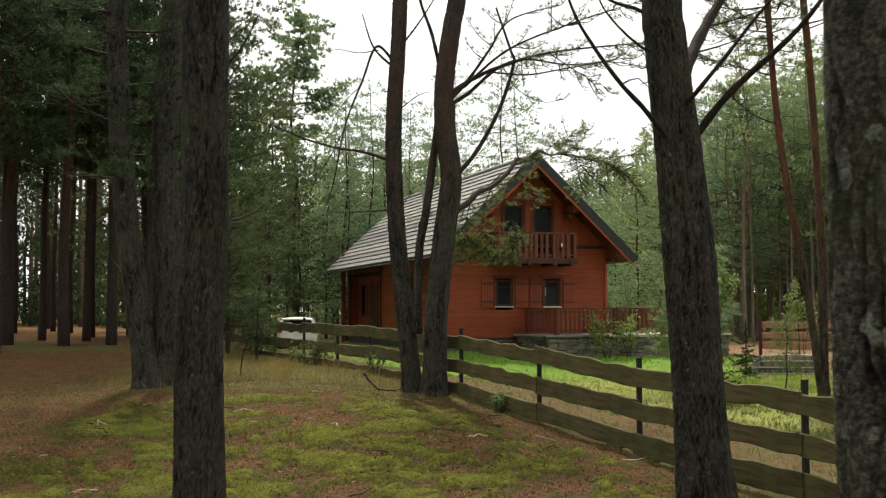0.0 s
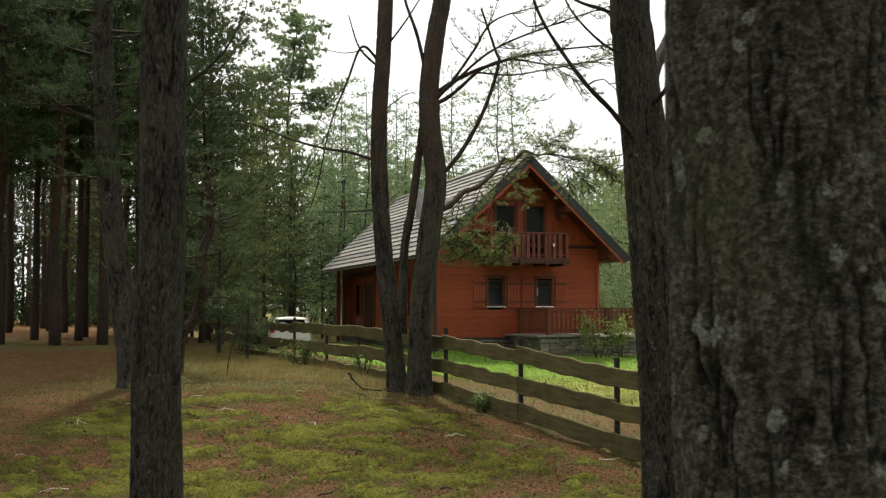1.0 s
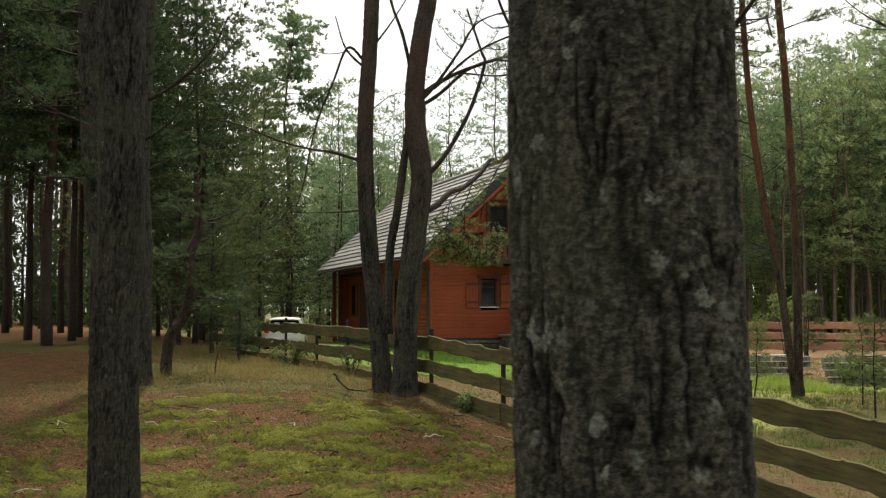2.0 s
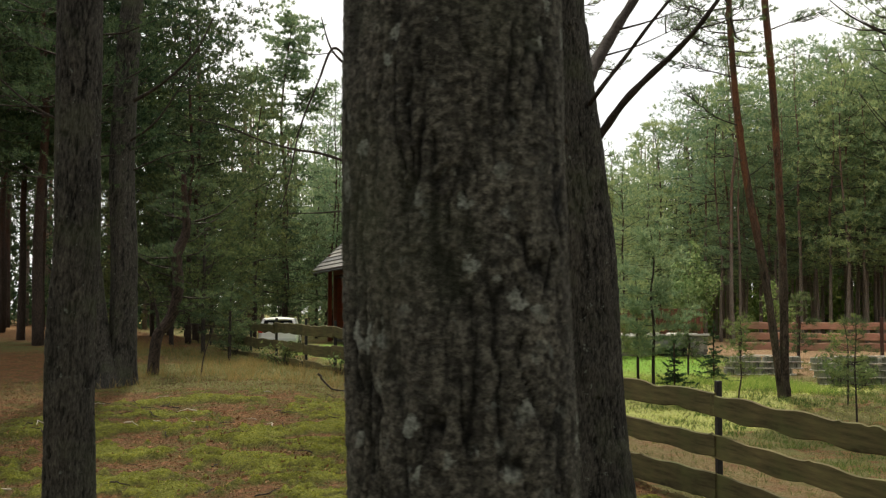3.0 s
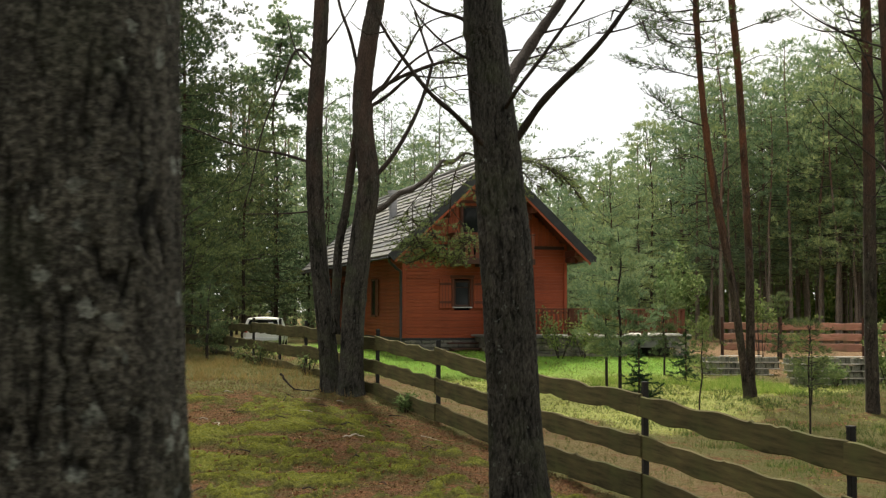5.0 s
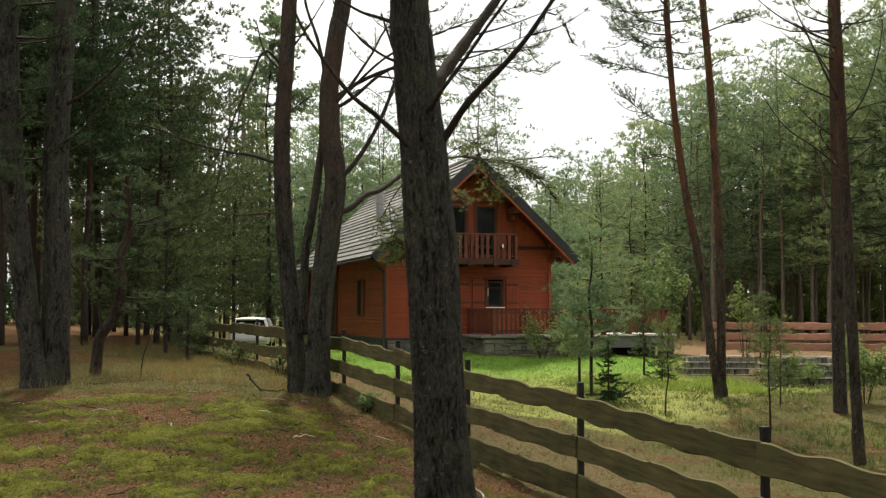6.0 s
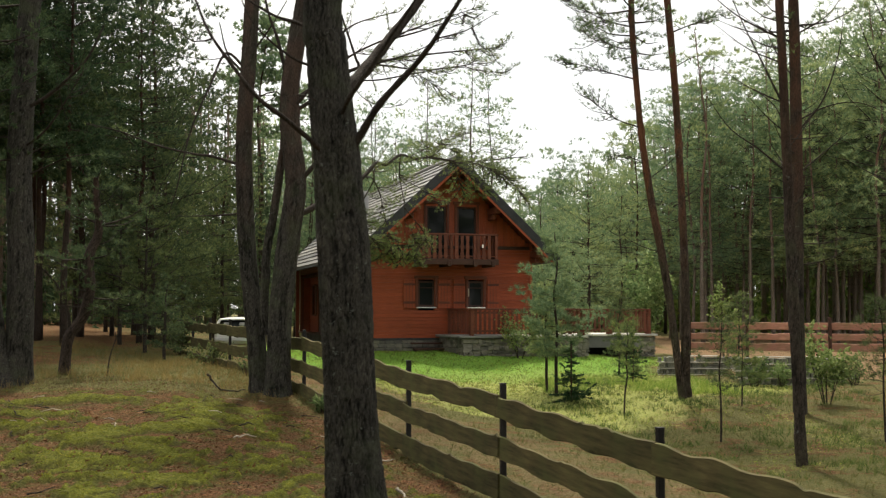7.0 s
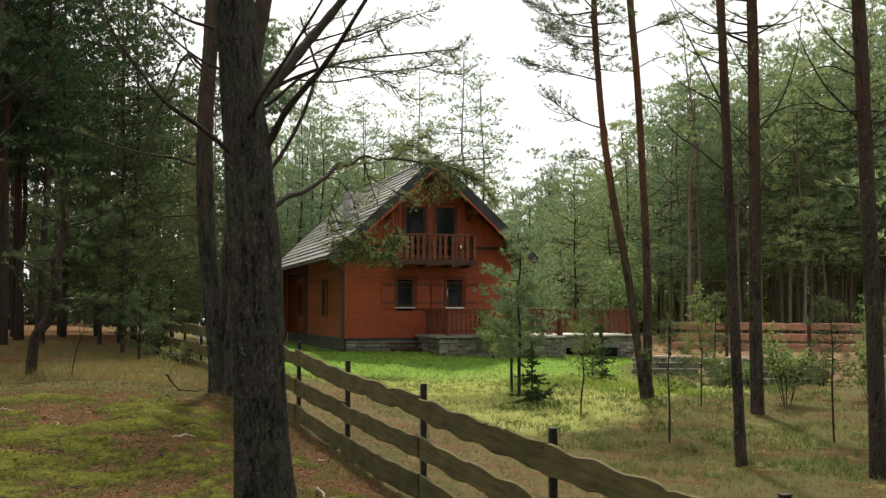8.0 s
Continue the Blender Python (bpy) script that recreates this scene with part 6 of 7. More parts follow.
sapling("young_pine", "bushy young pine with soft green needles on the lawn", "tree", 5.6, 26.0, 3.7, 0.9, 0.85, 56, M_NEEDLE_FAR, 61, 0.04, 14, 0.13, 0.012)
sapling("young_pine", "bushy young pine growing close beside another", "tree", 5.45, 27.2, 2.6, 0.6, 0.8, 54, M_NEEDLE_FAR, 62, 0.035, 14, 0.13, 0.012)
def spruce(label, x, y, height, reach, seed):
    """A small spruce: whorls of flat drooping boughs, shorter towards the top."""
    rng = np.random.default_rng(seed)
    z0 = ground_at(x, y)
    tree = empty("small_spruce", Matrix.Identity(4), label, "tree", "young trees")
    rod("stem", [(x, y, z0 - 0.1), (x, y, z0 + height * 0.5), (x, y, z0 + height * 0.97)], 0.018, M_BROWN, tree, 8)
    C, D, boughs = [], [], []
    z = 0.1
    while z < height - 0.06:
        r = reach * (1 - z / height) ** 0.85 * rng.uniform(0.85, 1.12)
        n = rng.integers(4, 7)
        for k in range(n):
            a = k * 6.28 / n + rng.uniform(0, 0.7)
            h = np.array((math.cos(a), math.sin(a), 0))
            ln = r * rng.uniform(0.35, 1.25)
            b = np.array((x, y, z0 + max(0.06, z + rng.normal() * 0.045 * height)))
            tip = rng.uniform(-0.3, 0.25)
            m, e = b + h * ln * 0.55 - (0, 0, 0.14 * ln), b + h * ln + (0, 0, tip * ln)
            boughs.append([(*b, 0.006), (*m, 0.004), (*e, 0.002)])
            q = rng.uniform(0.12, 1.0, max(5, int(ln * 80)))[:, None]
            P = np.where(q < 0.55, b + (m - b) * q / 0.55, m + (e - m) * (q - 0.55) / 0.45)
            sd = np.cross(h, (0, 0, 1.0))[None] * rng.uniform(-1, 1, (len(q), 1))
            C.append(P + sd * 0.22 * ln * (1.1 - q))
            D.append(h[None] * 0.8 + sd + np.array((0, 0, 0.15)))
        z += height * 0.092 * rng.uniform(0.75, 1.25)
    for t in np.linspace(0.88, 1.0, 8):
        C.append(np.array([(x, y, z0 + height * t)]))
        D.append(np.array([(0, 0, 1.0)]))
    wood_np("twigwork", boughs, M_BROWN, tree, sides=3, step=0.3)
    C, D = np.vstack(C), np.vstack(D)
    V, F = blades(C, D / np.linalg.norm(D, axis=1)[:, None], 0.065, 0.012, 6, 0.6, rng)
    tagged(part_np("foliage", V, F, M_SPRUCE, tree, smooth=False), kind="stuff")


spruce("small dark green spruce standing in grass", 5.85, 24.85, 1.3, 0.62, 63)
spruce("dark spruce beside the terrace wall", 7.85, 30.0, 1.6, 0.55, 64)
sapling("thin_sapling", "thin sparse pine sapling with bare stem", "tree", 6.76, 23.0, 1.9, 0.4, 0.8, 25, M_NEEDLE, 65, 0.016, 10, 0.1, 0.008, (0.1, 0))
sapling("thin_sapling", "thin feathery pine sapling in dry grass", "tree", 8.07, 20.06, 2.1, 0.5, 0.8, 10, M_NEEDLE_SHADE, 66, 0.018, 9, 0.11, 0.008, (0.03, 0.05))
sapling("thin_sapling", "slender pine sapling with few branches", "tree", 10.95, 20.2, 2.6, 0.5, 0.9, 11, M_NEEDLE_SHADE, 67, 0.018, 8, 0.12, 0.009, (-0.05, 0))
sapling("thin_sapling", "low feathery pine sapling near the tile stack", "tree", 9.4, 24.4, 1.8, 0.55, 0.4, 36, M_NEEDLE, 68, 0.016, 12, 0.11, 0.009)
sapling("young_pine", "young pine in front of the terrace", "tree", 7.9, 33.5, 2.3, 0.6, 0.6, 32, M_NEEDLE_SHADE, 69, 0.03, 12, 0.12, 0.012)
sapling("young_pine", "pale young pine at the edge of the wood", "tree", 12.0, 36.5, 2.2, 0.65, 0.5, 22, M_NEEDLE_SHADE, 70, 0.03, 12, 0.14, 0.014)
# crooked little pine on the wood side
big_tree("crooked little pine with dark dense crown in the wood", on_ground([(-5.68, 26.03, 0.3), (-5.66, 26.03, 0.8), (-5.58, 26.03, 1.3), (-5.3, 26.1, 1.75), (-5.14, 26.1, 2.4), (-5.2, 26.15, 3.1)], 0.12),
         [(limb([(-5.56, 26.03, 1.35), (-5.62, 26.0, 1.9), (-5.85, 25.9, 2.5), (-6.3, 25.8, 3.0)], 0.045, 0.01), 3, 0.5)], 72, M_BARK_FAR, 5.0, 2.2, 1.9, dict(step=0.06, sides=24, cw=0.05, ch=0.15, depth=0.01), dead=(5, 1.5, 3.0, 0.9), needle=M_NEEDLE_SHADE, crown_n=3.0, flare=0.3, group="young trees", needles=(0.11, 0.013, 14))
sapling("young_pine", "shaded young pine at the edge of the wood", "tree", -6.6, 35.5, 4.6, 1.9, 0.9, 30, M_NEEDLE_SHADE, 73, 0.07, 11, 0.16, 0.018)
sapling("young_pine", "shaded young pine at the edge of the wood", "tree", -8.2, 38.0, 5.2, 2.1, 1.0, 28, M_NEEDLE_SHADE, 74, 0.08, 11, 0.17, 0.02)
sapling("young_pine", "shaded young pine close to the fence", "tree", -5.3, 33.0, 2.2, 1.1, 0.5, 36, M_NEEDLE_SHADE, 75, 0.05, 11, 0.14, 0.015)
_z = ground_at(-4.4, 25.2)
_bare = empty("bare_sapling", Matrix.Identity(4), "thin bent bare sapling in dry grass", "tree", "young trees")
wood_np("stem", [limb([(-4.42, 25.2, _z - 0.1), (-4.36, 25.2, _z + 0.45), (-4.2, 25.2, _z + 0.95), (-4.1, 25.2, _z + 1.3)], 0.018, 0.006)], M_TWIG, _bare)
wood_np("twig", [limb([(-4.22, 25.2, _z + 0.9), (-4.28, 25.2, _z + 1.15), (-4.3, 25.2, _z + 1.25)], 0.008, 0.003)], M_TWIG, _bare)


def bush(name, label, x, y, height, width, n, seed, mat=M_LEAF, leaf=0.07, lw=0.05, z=None, stems=7, group="bushes", low=0.3):
    rng = np.random.default_rng(seed)
    z = ground_at(x, y) if z is None else z
    tree = empty(name, Matrix.Identity(4), label, "bush", group)
    lines, C, D = [], [], []
    for k in range(stems):
        a, out = rng.uniform(0, 6.28), rng.uniform(0.15, 1.0) * width
        tip = np.array((x + out * math.cos(a), y + out * math.sin(a), z + height * rng.uniform(0.55, 1.05)))
        b = np.array((x + 0.06 * math.cos(a), y + 0.06 * math.sin(a), z - 0.05))
        mid = b * 0.5 + tip * 0.5 + np.array((0, 0, 0.12 * height))
        lines.append([(*b, 0.012), (*mid, 0.008), (*tip, 0.003)])
        q = rng.uniform(low, 1.05, n // stems)[:, None]
        pos = np.where(q < 0.5, b + (mid - b) * q * 2, mid + (tip - mid) * (q - 0.5) * 2)
        C.append(pos + rng.normal(size=pos.shape) * 0.16 * width)
        D.append(rng.normal(size=pos.shape) + np.array((0, 0, 0.2)))
    for q, l_ in enumerate(lines):
        wood_np("stem", [l_], M_TWIG, tree, sides=5)
    C, D = np.vstack(C), np.vstack(D)
    V, F = blades(C, D / np.linalg.norm(D, axis=1)[:, None], leaf, lw, 3, 0.7, rng)
    tagged(part_np("foliage", V, F, mat, tree, smooth=False), kind="stuff")
    return tree


bush("birch_bush", "yellow-green young birch at the sandy clearing", 12.2, 39.4, 2.5, 0.5, 420, 81, leaf=0.09, stems=5, low=0.6)
bush("birch_bush", "leafy green bush beside a pine trunk", 11.3, 24.8, 1.55, 0.6, 760, 82, leaf=0.075)
bush("birch_bush", "bright leafy bush in dry grass", 13.3, 25.5, 1.2, 0.6, 700, 83, leaf=0.08)
bush("birch_bush", "yellow-green bush at the red fence", 15.6, 33.0, 2.3, 0.7, 900, 84)
bush("birch_bush", "low leafy weeds before the tile stack", 10.8, 29.3, 0.75, 0.5, 420, 93, M_NEEDLE, leaf=0.07, lw=0.035)
bush("birch_bush", "low leafy weeds before the tile stack", 11.6, 29.7, 0.55, 0.45, 320, 94, leaf=0.07, lw=0.035)
bush("birch_bush", "low leafy weeds before the tile stack", 13.4, 29.5, 0.7, 0.55, 420, 95, M_NEEDLE, leaf=0.07, lw=0.035)
bush("birch_bush", "leafy bush behind the terrace", 9.9, 43.0, 3.8, 1.1, 1500, 85, leaf=0.12, lw=0.07)
bush("birch_bush", "leafy shrub behind the cabin corner", 7.4, 45.0, 4.0, 1.5, 1100, 86, M_NEEDLE_FAR)
bush("rose_bush", "sparse rose bush with pale leaves before the railing", 5.1, 36.1, 1.6, 0.75, 420, 87, leaf=0.07)
bush("rose_bush", "sparse rose bush with pale leaves before the railing", 5.9, 36.5, 1.3, 0.6, 300, 88, leaf=0.07)
bush("fern_bush", "low spreading shrub growing through the fence", -3.5, 31.4, 0.5, 0.8, 260, 89, M_NEEDLE_SHADE, leaf=0.08)
bush("fern_bush", "bare twiggy shrub at the fence foot", -1.55, 26.6, 0.6, 0.4, 50, 90, M_NEEDLE, leaf=0.06, stems=10)
bush("fern_bush", "dark leafy shrub at the edge of the wood", -5.8, 36.5, 1.2, 0.9, 500, 91, M_NEEDLE_SHADE, leaf=0.1)
bush("grass_clump", "small leafy plant growing at the fence foot", 1.0, 20.6, 0.3, 0.28, 90, 92, leaf=0.1, lw=0.03)


# ---- things beyond the lawn ----
def build_red_fence():
    fence = empty("red_fence", Matrix.Identity(4), "faded red plank fence across the sandy clearing", "fence")
    rng = np.random.default_rng(13)
    xs = [11.3, 13.2, 15.9, 18.6, 21.3, 24.0, 26.7]
    ys = [41.2, 40.6, 40.0, 39.6, 39.2, 38.8, 38.4]
    for x, y in zip(xs, ys):
        z = ground_at(x, y)
        post = box("post", x - 0.05, x + 0.05, y - 0.05, y + 0.05, z - 0.3, z + 1.45, M_BROWN, fence, "dark brown fence post")
    for (xa, ya), (xb, yb) in zip(zip(xs, ys), list(zip(xs, ys))[1:]):
        for off, h in ((1.13, 0.25), (0.76, 0.24), (0.40, 0.27)):
            a, b = Vector((xa, ya + 0.07, ground_at(xa, ya) + off)), Vector((xb, yb + 0.07, ground_at(xb, yb) + off))
            xa_ = (b - a).normalized()
            side = Vector((0, 0, 1)).cross(xa_).normalized()
            mt = Matrix((xa_, side, xa_.cross(side))).transposed().to_4x4()
            mt.translation = a
            slab_plank("plank", (b - a).length - 0.01, h, rng, fence, mt, M_FENCE_RED, rough=0.9)


build_red_fence()


def build_tile_stack(left, right, y0, tiers, seed):
    stack = empty("tile_stack", Matrix.Identity(4), "grey roof tiles stacked on edge in tiers on pale boards", "tiles", "tile stacks")
    rng = np.random.default_rng(seed)
    shapes = []
    for k in range(5):
        bm = bmesh.new()
        t = rng.uniform(0.05, 0.07)
        add_box(bm, -t / 2, t / 2, -0.2, 0.2, 0.0, rng.uniform(0.12, 0.15), 0.006)
        for v in bm.verts:
            v.co.x += 0.012 * math.sin(v.co.y * 9)
        ob = part("tile", bm, M_PALE_TILE, stack)
        shapes.append(ob.data)
        bpy.data.objects.remove(ob)
    z = ground_at(left + 1.5, y0) - 0.06
    for tier in range(tiers):
        a, b = left + rng.uniform(0, 0.25), right - rng.uniform(0, 0.3)
        for y in (y0 - 0.18, y0 + 0.16):
            x = a
            while x < b - 0.2:
                w = min(rng.uniform(0.9, 1.5), b - x)
                box("board", x, x + w - 0.012, y - 0.06, y + 0.06, z, z + 0.03, M_DECK, stack, bev=0.004)
                x += w
        x = a + 0.05
        while x < b - 0.05:
            ob = under(new("tile", shapes[rng.integers(5)]), stack)
            ob.matrix_basis = pose(x, y0 + rng.normal() * 0.012, z + 0.031, 0, rng.normal() * 2, rng.normal() * 2)
            x += rng.uniform(0.066, 0.078) if rng.random() > 0.04 else 0.16
        z += 0.184
    box("board", left + 0.6, right - 0.55, y0 - 0.2, y0 - 0.08, z + 0.004, z + 0.03, M_DECK, stack, bev=0.004)


build_tile_stack(10.5, 13.75, 30.5, 4, 15)
build_tile_stack(9.05, 11.4, 34.2, 3, 16)


def build_car():
    car = empty("car", pose(-5.6, 44.7, ground_at(-5.6, 44.7) - 0.01, 0, 0, 6) @ Matrix.Scale(0.88, 4), "white estate car parked behind the fence beside the cabin", "car")
    # section along y (rear at -2.1), half width and heights
    body = bmesh.new()
    st = [(-2.12, 0.70, 0.35, 0.86), (-2.05, 0.82, 0.25, 0.95), (-1.4, 0.87, 0.22, 0.97), (0.0, 0.88, 0.22, 0.95), (1.0, 0.87, 0.22, 0.92), (1.8, 0.82, 0.24, 0.80), (2.1, 0.66, 0.34, 0.66)]
    rings = []
    for y, w, z0, z1 in st:
        prof = [(-w * 0.92, z0), (-w, z0 + 0.15), (-w, (z0 + z1) / 2 + 0.05), (-w * 0.95, z1), (w * 0.95, z1), (w, (z0 + z1) / 2 + 0.05), (w, z0 + 0.15), (w * 0.92, z0)]
        rings.append([body.verts.new((a, y, b)) for a, b in prof])
    for r0, r1 in zip(rings, rings[1:]):
        for k in range(8):
            body.faces.new((r0[k], r0[(k + 1) % 8], r1[(k + 1) % 8], r1[k]))
    body.faces.new(rings[0])
    body.faces.new(rings[-1][::-1])
    b = part("body", body, M_CAR, car, smooth=False)
    cab = bmesh.new()
    low = [cab.verts.new(p) for p in ((-0.82, -2.0, 0.95), (0.82, -2.0, 0.95), (0.82, 0.95, 0.93), (-0.82, 0.95, 0.93))]
    top = [cab.verts.new(p) for p in ((-0.66, -1.72, 1.32), (0.66, -1.72, 1.32), (0.64, 0.15, 1.33), (-0.64, 0.15, 1.33))]
    for k in range(4):
        cab.faces.new((low[k], low[(k + 1) % 4], top[(k + 1) % 4], top[k]))
    cab.faces.new(top)
    part("glasshouse", cab, M_GLASS, car, "dark tinted windows")
    roof = bmesh.new()
    rows = []
    for y, w, z, crown_ in ((-1.92, 0.58, 1.29, 0.03), (-1.78, 0.64, 1.32, 0.05), (-0.8, 0.65, 1.335, 0.06), (0.1, 0.62, 1.32, 0.05), (0.32, 0.58, 1.29, 0.03)):
        top_ = [roof.verts.new((w * q, y, z + crown_ * (1 - q * q))) for q in (-1, -0.85, -0.5, 0, 0.5, 0.85, 1)]
        low_ = [roof.verts.new((w * q, y, z - 0.03)) for q in (1, 0, -1)]
        rows.append(top_ + low_)
    for r0, r1 in zip(rows, rows[1:]):
        for k in range(len(r0)):
            roof.faces.new((r0[k], r0[(k + 1) % len(r0)], r1[(k + 1) % len(r0)], r1[k]))
    roof.faces.new(rows[0][::-1])
    roof.faces.new(rows[-1])
    part("roof", roof, M_CAR, car, smooth=False)
    # tailgate frame round the rear window
    for s_ in (-1, 1):
        bm = bmesh.new()
        vs = [bm.verts.new(p) for p in ((s_ * 0.83, -2.03, 0.94), (s_ * 0.70, -2.04, 0.94), (s_ * 0.55, -1.84, 1.3), (s_ * 0.66, -1.80, 1.31))]
        vt = [bm.verts.new(v.co + Vector((0, 0.12, 0))) for v in vs]
        bm.faces.new(vs)
        bm.faces.new(vt[::-1])
        for k in range(4):
            bm.faces.new((vs[k], vt[k], vt[(k + 1) % 4], vs[(k + 1) % 4]))
        part("rear_pillar", bm, M_CAR, car)
        box("headrest", s_ * 0.33 - 0.11, s_ * 0.33 + 0.11, -2.01, -1.96, 1.02, 1.16, M_METAL, car, "pale headrest behind the rear window", bev=0.02)
    box("bumper", -0.78, 0.78, -2.19, -2.02, 0.36, 0.52, M_CAR, car, bev=0.03)
    for x in (-0.80, 0.76):
        for y in (-1.15, -0.35, 0.35):
            bm = bmesh.new()
            s = -1 if x < 0 else 1
            vs = [bm.verts.new(p) for p in ((s * 0.84, y, 0.94), (s * 0.84, y + 0.08, 0.94), (s * 0.69, y + 0.06, 1.33), (s * 0.69, y - 0.02, 1.33))]
            vt = [bm.verts.new(v.co + Vector((-s * 0.03, 0, 0))) for v in vs]
            bm.faces.new(vs)
            bm.faces.new(vt[::-1])
            for k in range(4):
                bm.faces.new((vs[k], vt[k], vt[(k + 1) % 4], vs[(k + 1) % 4]))
            part("pillar", bm, M_CAR, car)
    for s in (-1, 1):
        box("tail_lamp", s * 0.74 - 0.1, s * 0.74 + 0.1, -2.14, -2.0, 0.72, 0.95, M_TAIL, car, "red tail lamp", bev=0.02)
        for y in (-1.3, 1.3):
            wheel = new("wheel")
            wheel.parent = car
            wheel.location = (s * 0.78, y, 0.31)
            rod("tyre", [(-0.1, 0, 0), (0, 0, 0), (0.1, 0, 0)], 0.31, M_RUBBER, wheel, 20)
            rod("rim", [(-0.105, 0, 0), (0, 0, 0), (0.105, 0, 0)], 0.19, M_METAL, wheel, 14)


build_car()


# ---- fallen wood ----
def stick(label, pts, r, mat):
    polys = [limb([(x, y, float(surface(np.array(x), np.array(y))) + h) for x, y, h in pts], r, r * 0.4)]
    S = np.array(polys[0])
    jag = np.random.default_rng(int(abs(S[0, 0]) * 1000) + 3)
    S = np.vstack([np.linspace(a, b, 4)[:-1] for a, b in zip(S, S[1:])] + [S[-1:]])
    S[1:-1, :3] += jag.normal(size=(len(S) - 2, 3)) * r * np.array((0.9, 0.9, 0.4))
    V, F, _ = tube(S[:, :3], S[:, 3] * (1 + 0.25 * jag.random(len(S))), 7)
    ob = part_np("stick", V, quads_to_tris(F), mat, None, attrs=(("furrow", "FLOAT", np.full(len(V), 0.8)),))
    return tagged(ob, label, "stick", "fallen sticks")


stick("bleached curved stick lying on moss", [(0.35, 16.3, 0.04), (0.45, 16.42, 0.05), (0.53, 16.48, 0.07), (0.64, 16.5, 0.06)], 0.014, M_DRY)
stick("fallen dark branch with raised end near the pines", [(-1.55, 22.6, 0.34), (-1.45, 22.6, 0.2), (-1.26, 22.5, 0.07), (-1.0, 22.5, 0.09), (-0.78, 22.6, 0.12)], 0.022, M_TWIG)
stick("pale broken stick lying by the fence", [(3.12, 13.05, 0.03), (3.2, 12.95, 0.05), (3.27, 12.84, 0.03), (3.36, 12.74, 0.04)], 0.014, M_DRY)
stick("short pale piece of bark by the fence", [(2.93, 13.2, 0.03), (3.0, 13.14, 0.05), (3.06, 13.04, 0.03)], 0.02, M_DRY)
stick("bare twig leaning at the fence foot", [(2.5, 16.2, 0.03), (2.62, 15.9, 0.06), (2.72, 15.7, 0.12)], 0.012, M_DRY)
_rng = np.random.default_rng(41)
for _k in range(70):
    _x, _y = _rng.uniform(-5.5, 3.2), _rng.uniform(9.5, 22)
    if _x > fence_x(_y) - 0.5:
        continue
    _a, _l = _rng.uniform(0, 6.28), _rng.uniform(0.12, 0.4)
    stick("small dry twig lying on the forest floor", [(_x, _y, 0.03), (_x + _l * 0.5 * math.cos(_a), _y + _l * 0.5 * math.sin(_a), 0.05), (_x + _l * math.cos(_a + 0.3), _y + _l * math.sin(_a + 0.3), 0.035)], _rng.uniform(0.005, 0.01), M_DRY if _rng.random() < 0.28 else M_TWIG)


# ---- ground cover ----
def scatter(n, x0, x1, y0, y1, which, rng, power=1.0):
    x, y = rng.uniform(x0, x1, n), rng.uniform(y0, y1, n)
    w = covers(x, y)[which]
    keep = rng.random(n) < (mounded(w) if which == 3 and power > 0 else w ** power)
    x, y = x[keep], y[keep]
    lawn, dirt, straw, moss = covers(x, y)
    z = land(x, y) + 0.16 * (fbm(x / 3.0, y / 3.0, 5, 5, 0.5) - 0.5) + 0.05 * (noise2(x / 0.3, y / 0.3, 7) - 0.5)
    z += mounded(moss) * cushion(x, y)
    return np.stack([x, y, z - 0.004], -1)


def cover_stuff(name, label, category, C, mat, length, width, nb, spread, up, rng):
    D = np.zeros_like(C)
    D[:, 2] = up
    V, F = blades(C, D, length, width, nb, spread, rng)
    tagged(part_np(name, V, F, mat, None, smooth=False), label, category, kind="stuff")


rng_c = np.random.default_rng(17)
cover_stuff("moss", "yellow-green moss cushions on the forest floor", "moss", scatter(170000, -7, 4.2, 9.5, 24, 3, rng_c, 1.6), M_MOSS, 0.016, 0.013, 2, 1.1, 1.0, rng_c)
cover_stuff("moss", "yellow-green moss near the old pine trunk", "moss", scatter(42000, -6, 9, -4, 9.5, 3, rng_c, 1.6), M_MOSS, 0.03, 0.018, 2, 1.1, 1.0, rng_c)
_lawn = scatter(80000, -4, 12, 14, 40, 0, rng_c)
_rich = rng_c.random(len(_lawn)) < lush_shade_mask(_lawn[:, 0], _lawn[:, 1])
cover_stuff("lawn_grass", "short pale green lawn grass, mown and sunlit", "grass", _lawn[~_rich], M_LAWN, 0.03, 0.018, 2, 0.7, 1.0, rng_c)
cover_stuff("lawn_grass", "short rich green lawn grass, darker for the cabin's shade", "grass", _lawn[_rich], M_LAWN_LUSH_SHADE, 0.035, 0.018, 2, 0.7, 1.0, rng_c)
cover_stuff("dry_grass", "dry straw-coloured grass tufts", "grass", scatter(34000, -8, 13, 9, 40, 2, rng_c), M_STRAW, 0.10, 0.010, 3, 0.6, 1.0, rng_c)
_tall = scatter(10000, -9, 0, 22, 36, 2, rng_c)
_tall = _tall[(_tall[:, 0] < fence_x(_tall[:, 1]) - 0.3) & (fbm(_tall[:, 0] / 0.8, _tall[:, 1] / 0.8, 3, 51) > 0.5)]
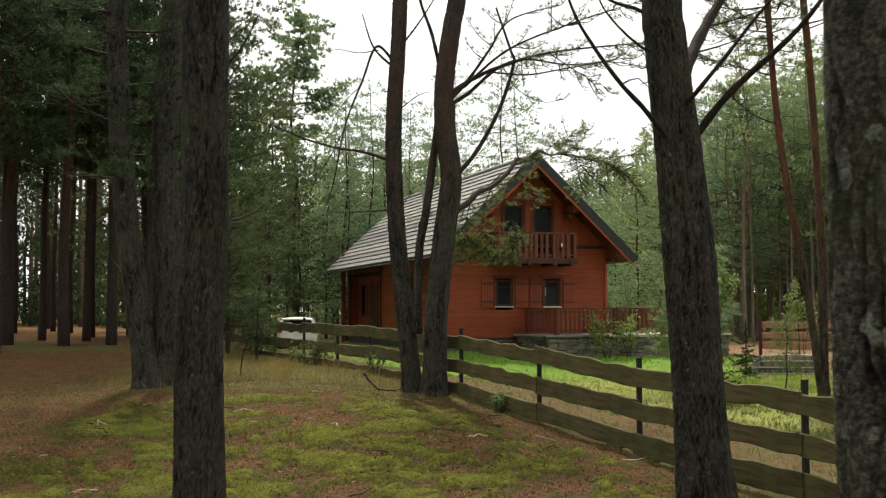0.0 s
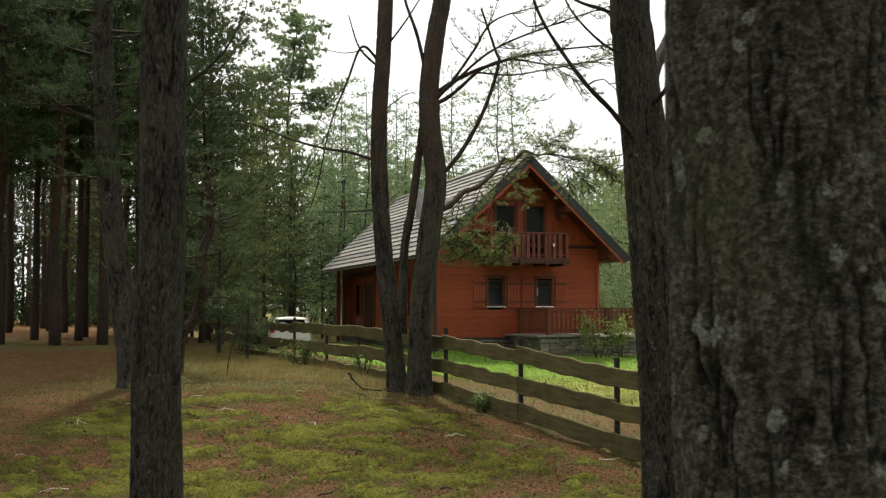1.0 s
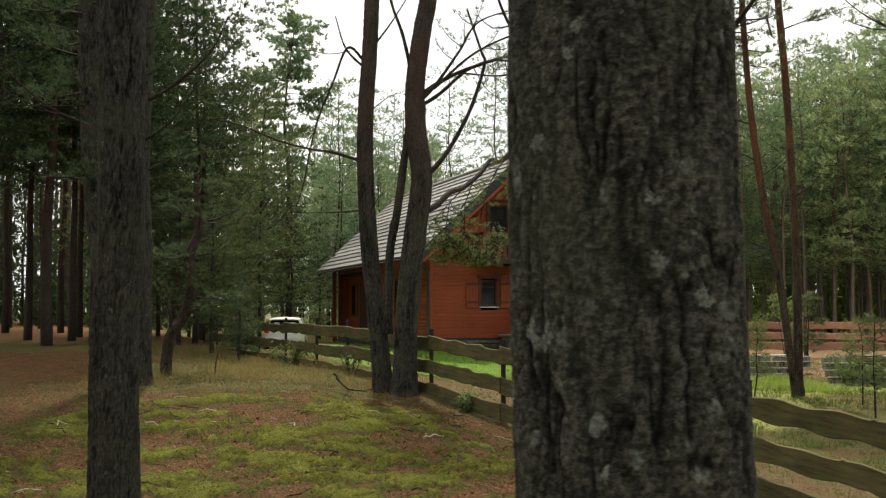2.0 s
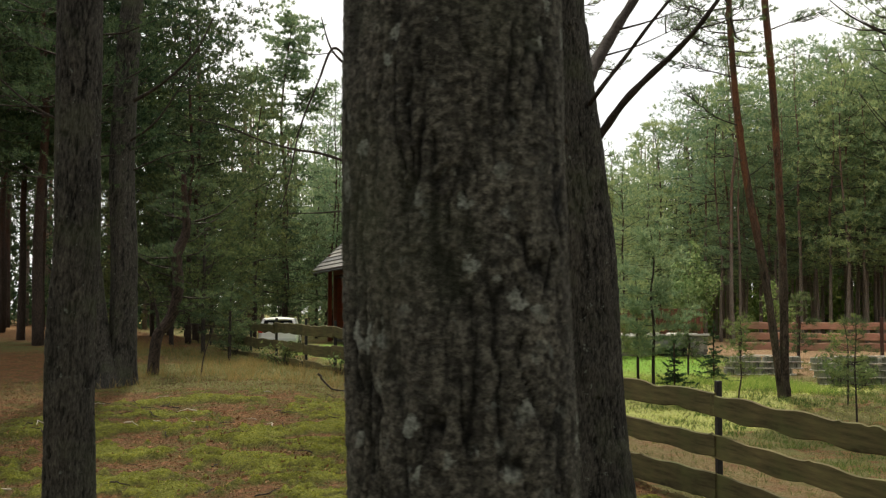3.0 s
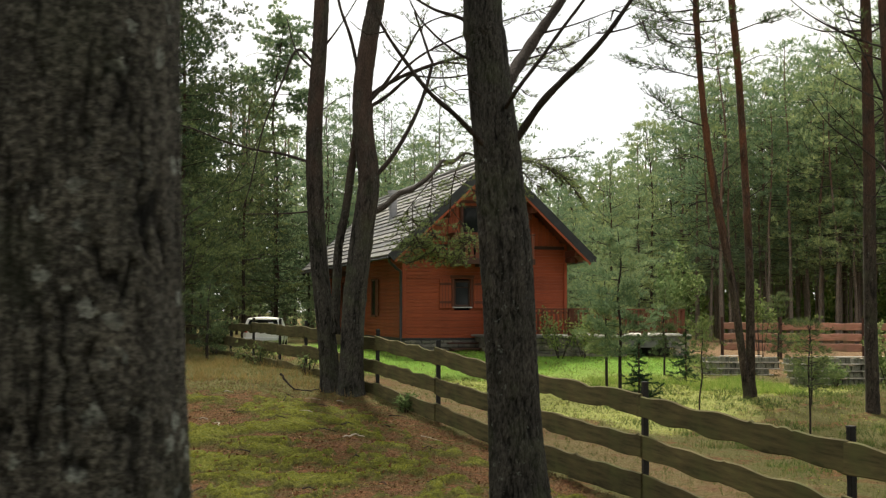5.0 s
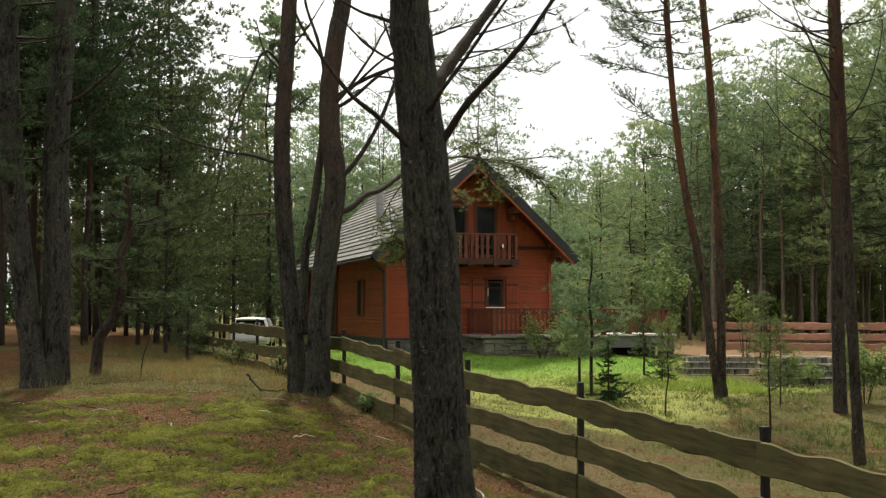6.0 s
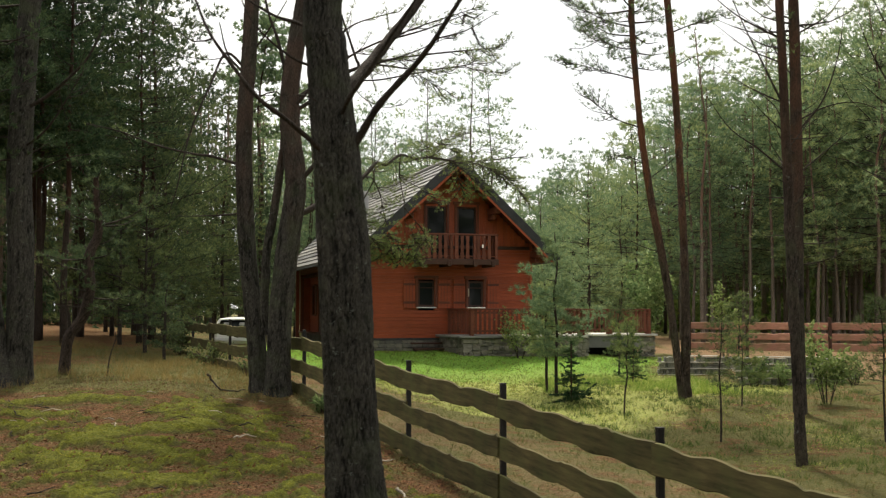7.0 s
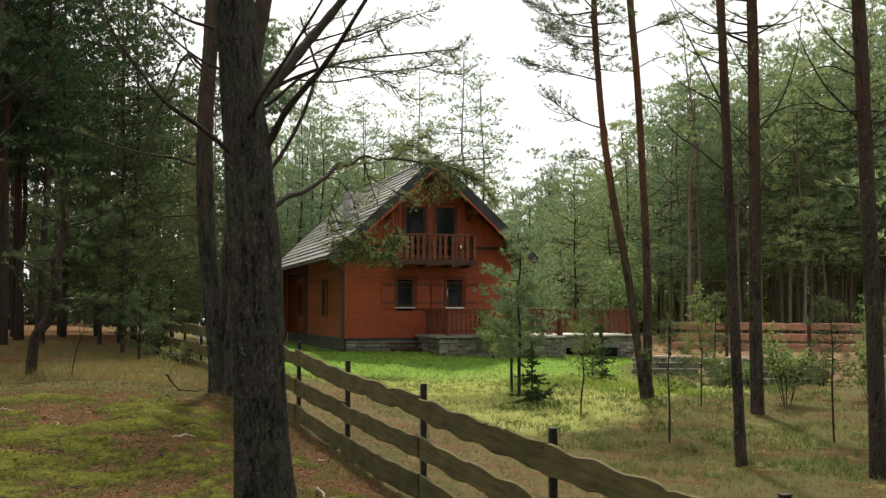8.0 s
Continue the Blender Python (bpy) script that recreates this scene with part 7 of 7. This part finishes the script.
cover_stuff("tall_grass", "tall blond dry grass at the edge of the wood", "grass", _tall, M_BLOND, 0.25, 0.007, 3, 0.4, 1.0, rng_c)
_weed = scatter(9000, 5, 13, 16, 30, 2, rng_c, 0.0)
_weed = _weed[(fbm(_weed[:, 0] / 0.7, _weed[:, 1] / 0.7, 3, 57) > 0.56) & (_weed[:, 0] > fence_x(_weed[:, 1]) + 2.5)]
cover_stuff("weeds", "green weeds and grass clumps in the dry grass", "weeds", _weed, M_WEED, 0.13, 0.012, 4, 0.5, 1.0, rng_c)
_rank = scatter(5000, 5.4, 10.0, 26.5, 31.5, 0, rng_c, 0.0)
_rank = _rank[fbm(_rank[:, 0] / 0.8, _rank[:, 1] / 0.8, 3, 61) > 0.5]
cover_stuff("lawn_weeds", "rank bright green grass and weeds at the lawn edge", "grass", _rank, M_LAWN, 0.2, 0.012, 4, 0.5, 1.0, rng_c)
_lit = scatter(90000, -8, 5, 8.5, 25, 3, rng_c, 0.0)
_lit = _lit[_lit[:, 0] < fence_x(_lit[:, 1]) - 0.1]
_lit = _lit[mounded(covers(_lit[:, 0], _lit[:, 1])[3]) < 0.3 + 0.8 * rng_c.random(len(_lit)) ** 2]
_lit[:, 2] += 0.012
cover_stuff("needle_litter", "brown fallen needles and leaves", "litter", _lit[:60000], M_LITTER, 0.042, 0.01, 1, 1.0, 0.12, rng_c)
_leaf = scatter(7000, -6, 4.6, 8.5, 20, 3, rng_c, 0.0)
_leaf = _leaf[(_leaf[:, 0] < fence_x(_leaf[:, 1]) - 0.15) & (fbm(_leaf[:, 0] / 1.1, _leaf[:, 1] / 1.1, 3, 67) > 0.47)]
_leaf[:, 2] += 0.016
cover_stuff("fallen_leaves", "curled brown and buff fallen leaves and cone scales", "leaves", _leaf[::2], M_LITTER, 0.06, 0.03, 1, 1.0, 0.15, rng_c)
cover_stuff("bark_flakes", "pale dry bark flakes and wood chips", "bark flakes", _leaf[1::5], M_BLOND, 0.07, 0.022, 1, 1.0, 0.12, rng_c)
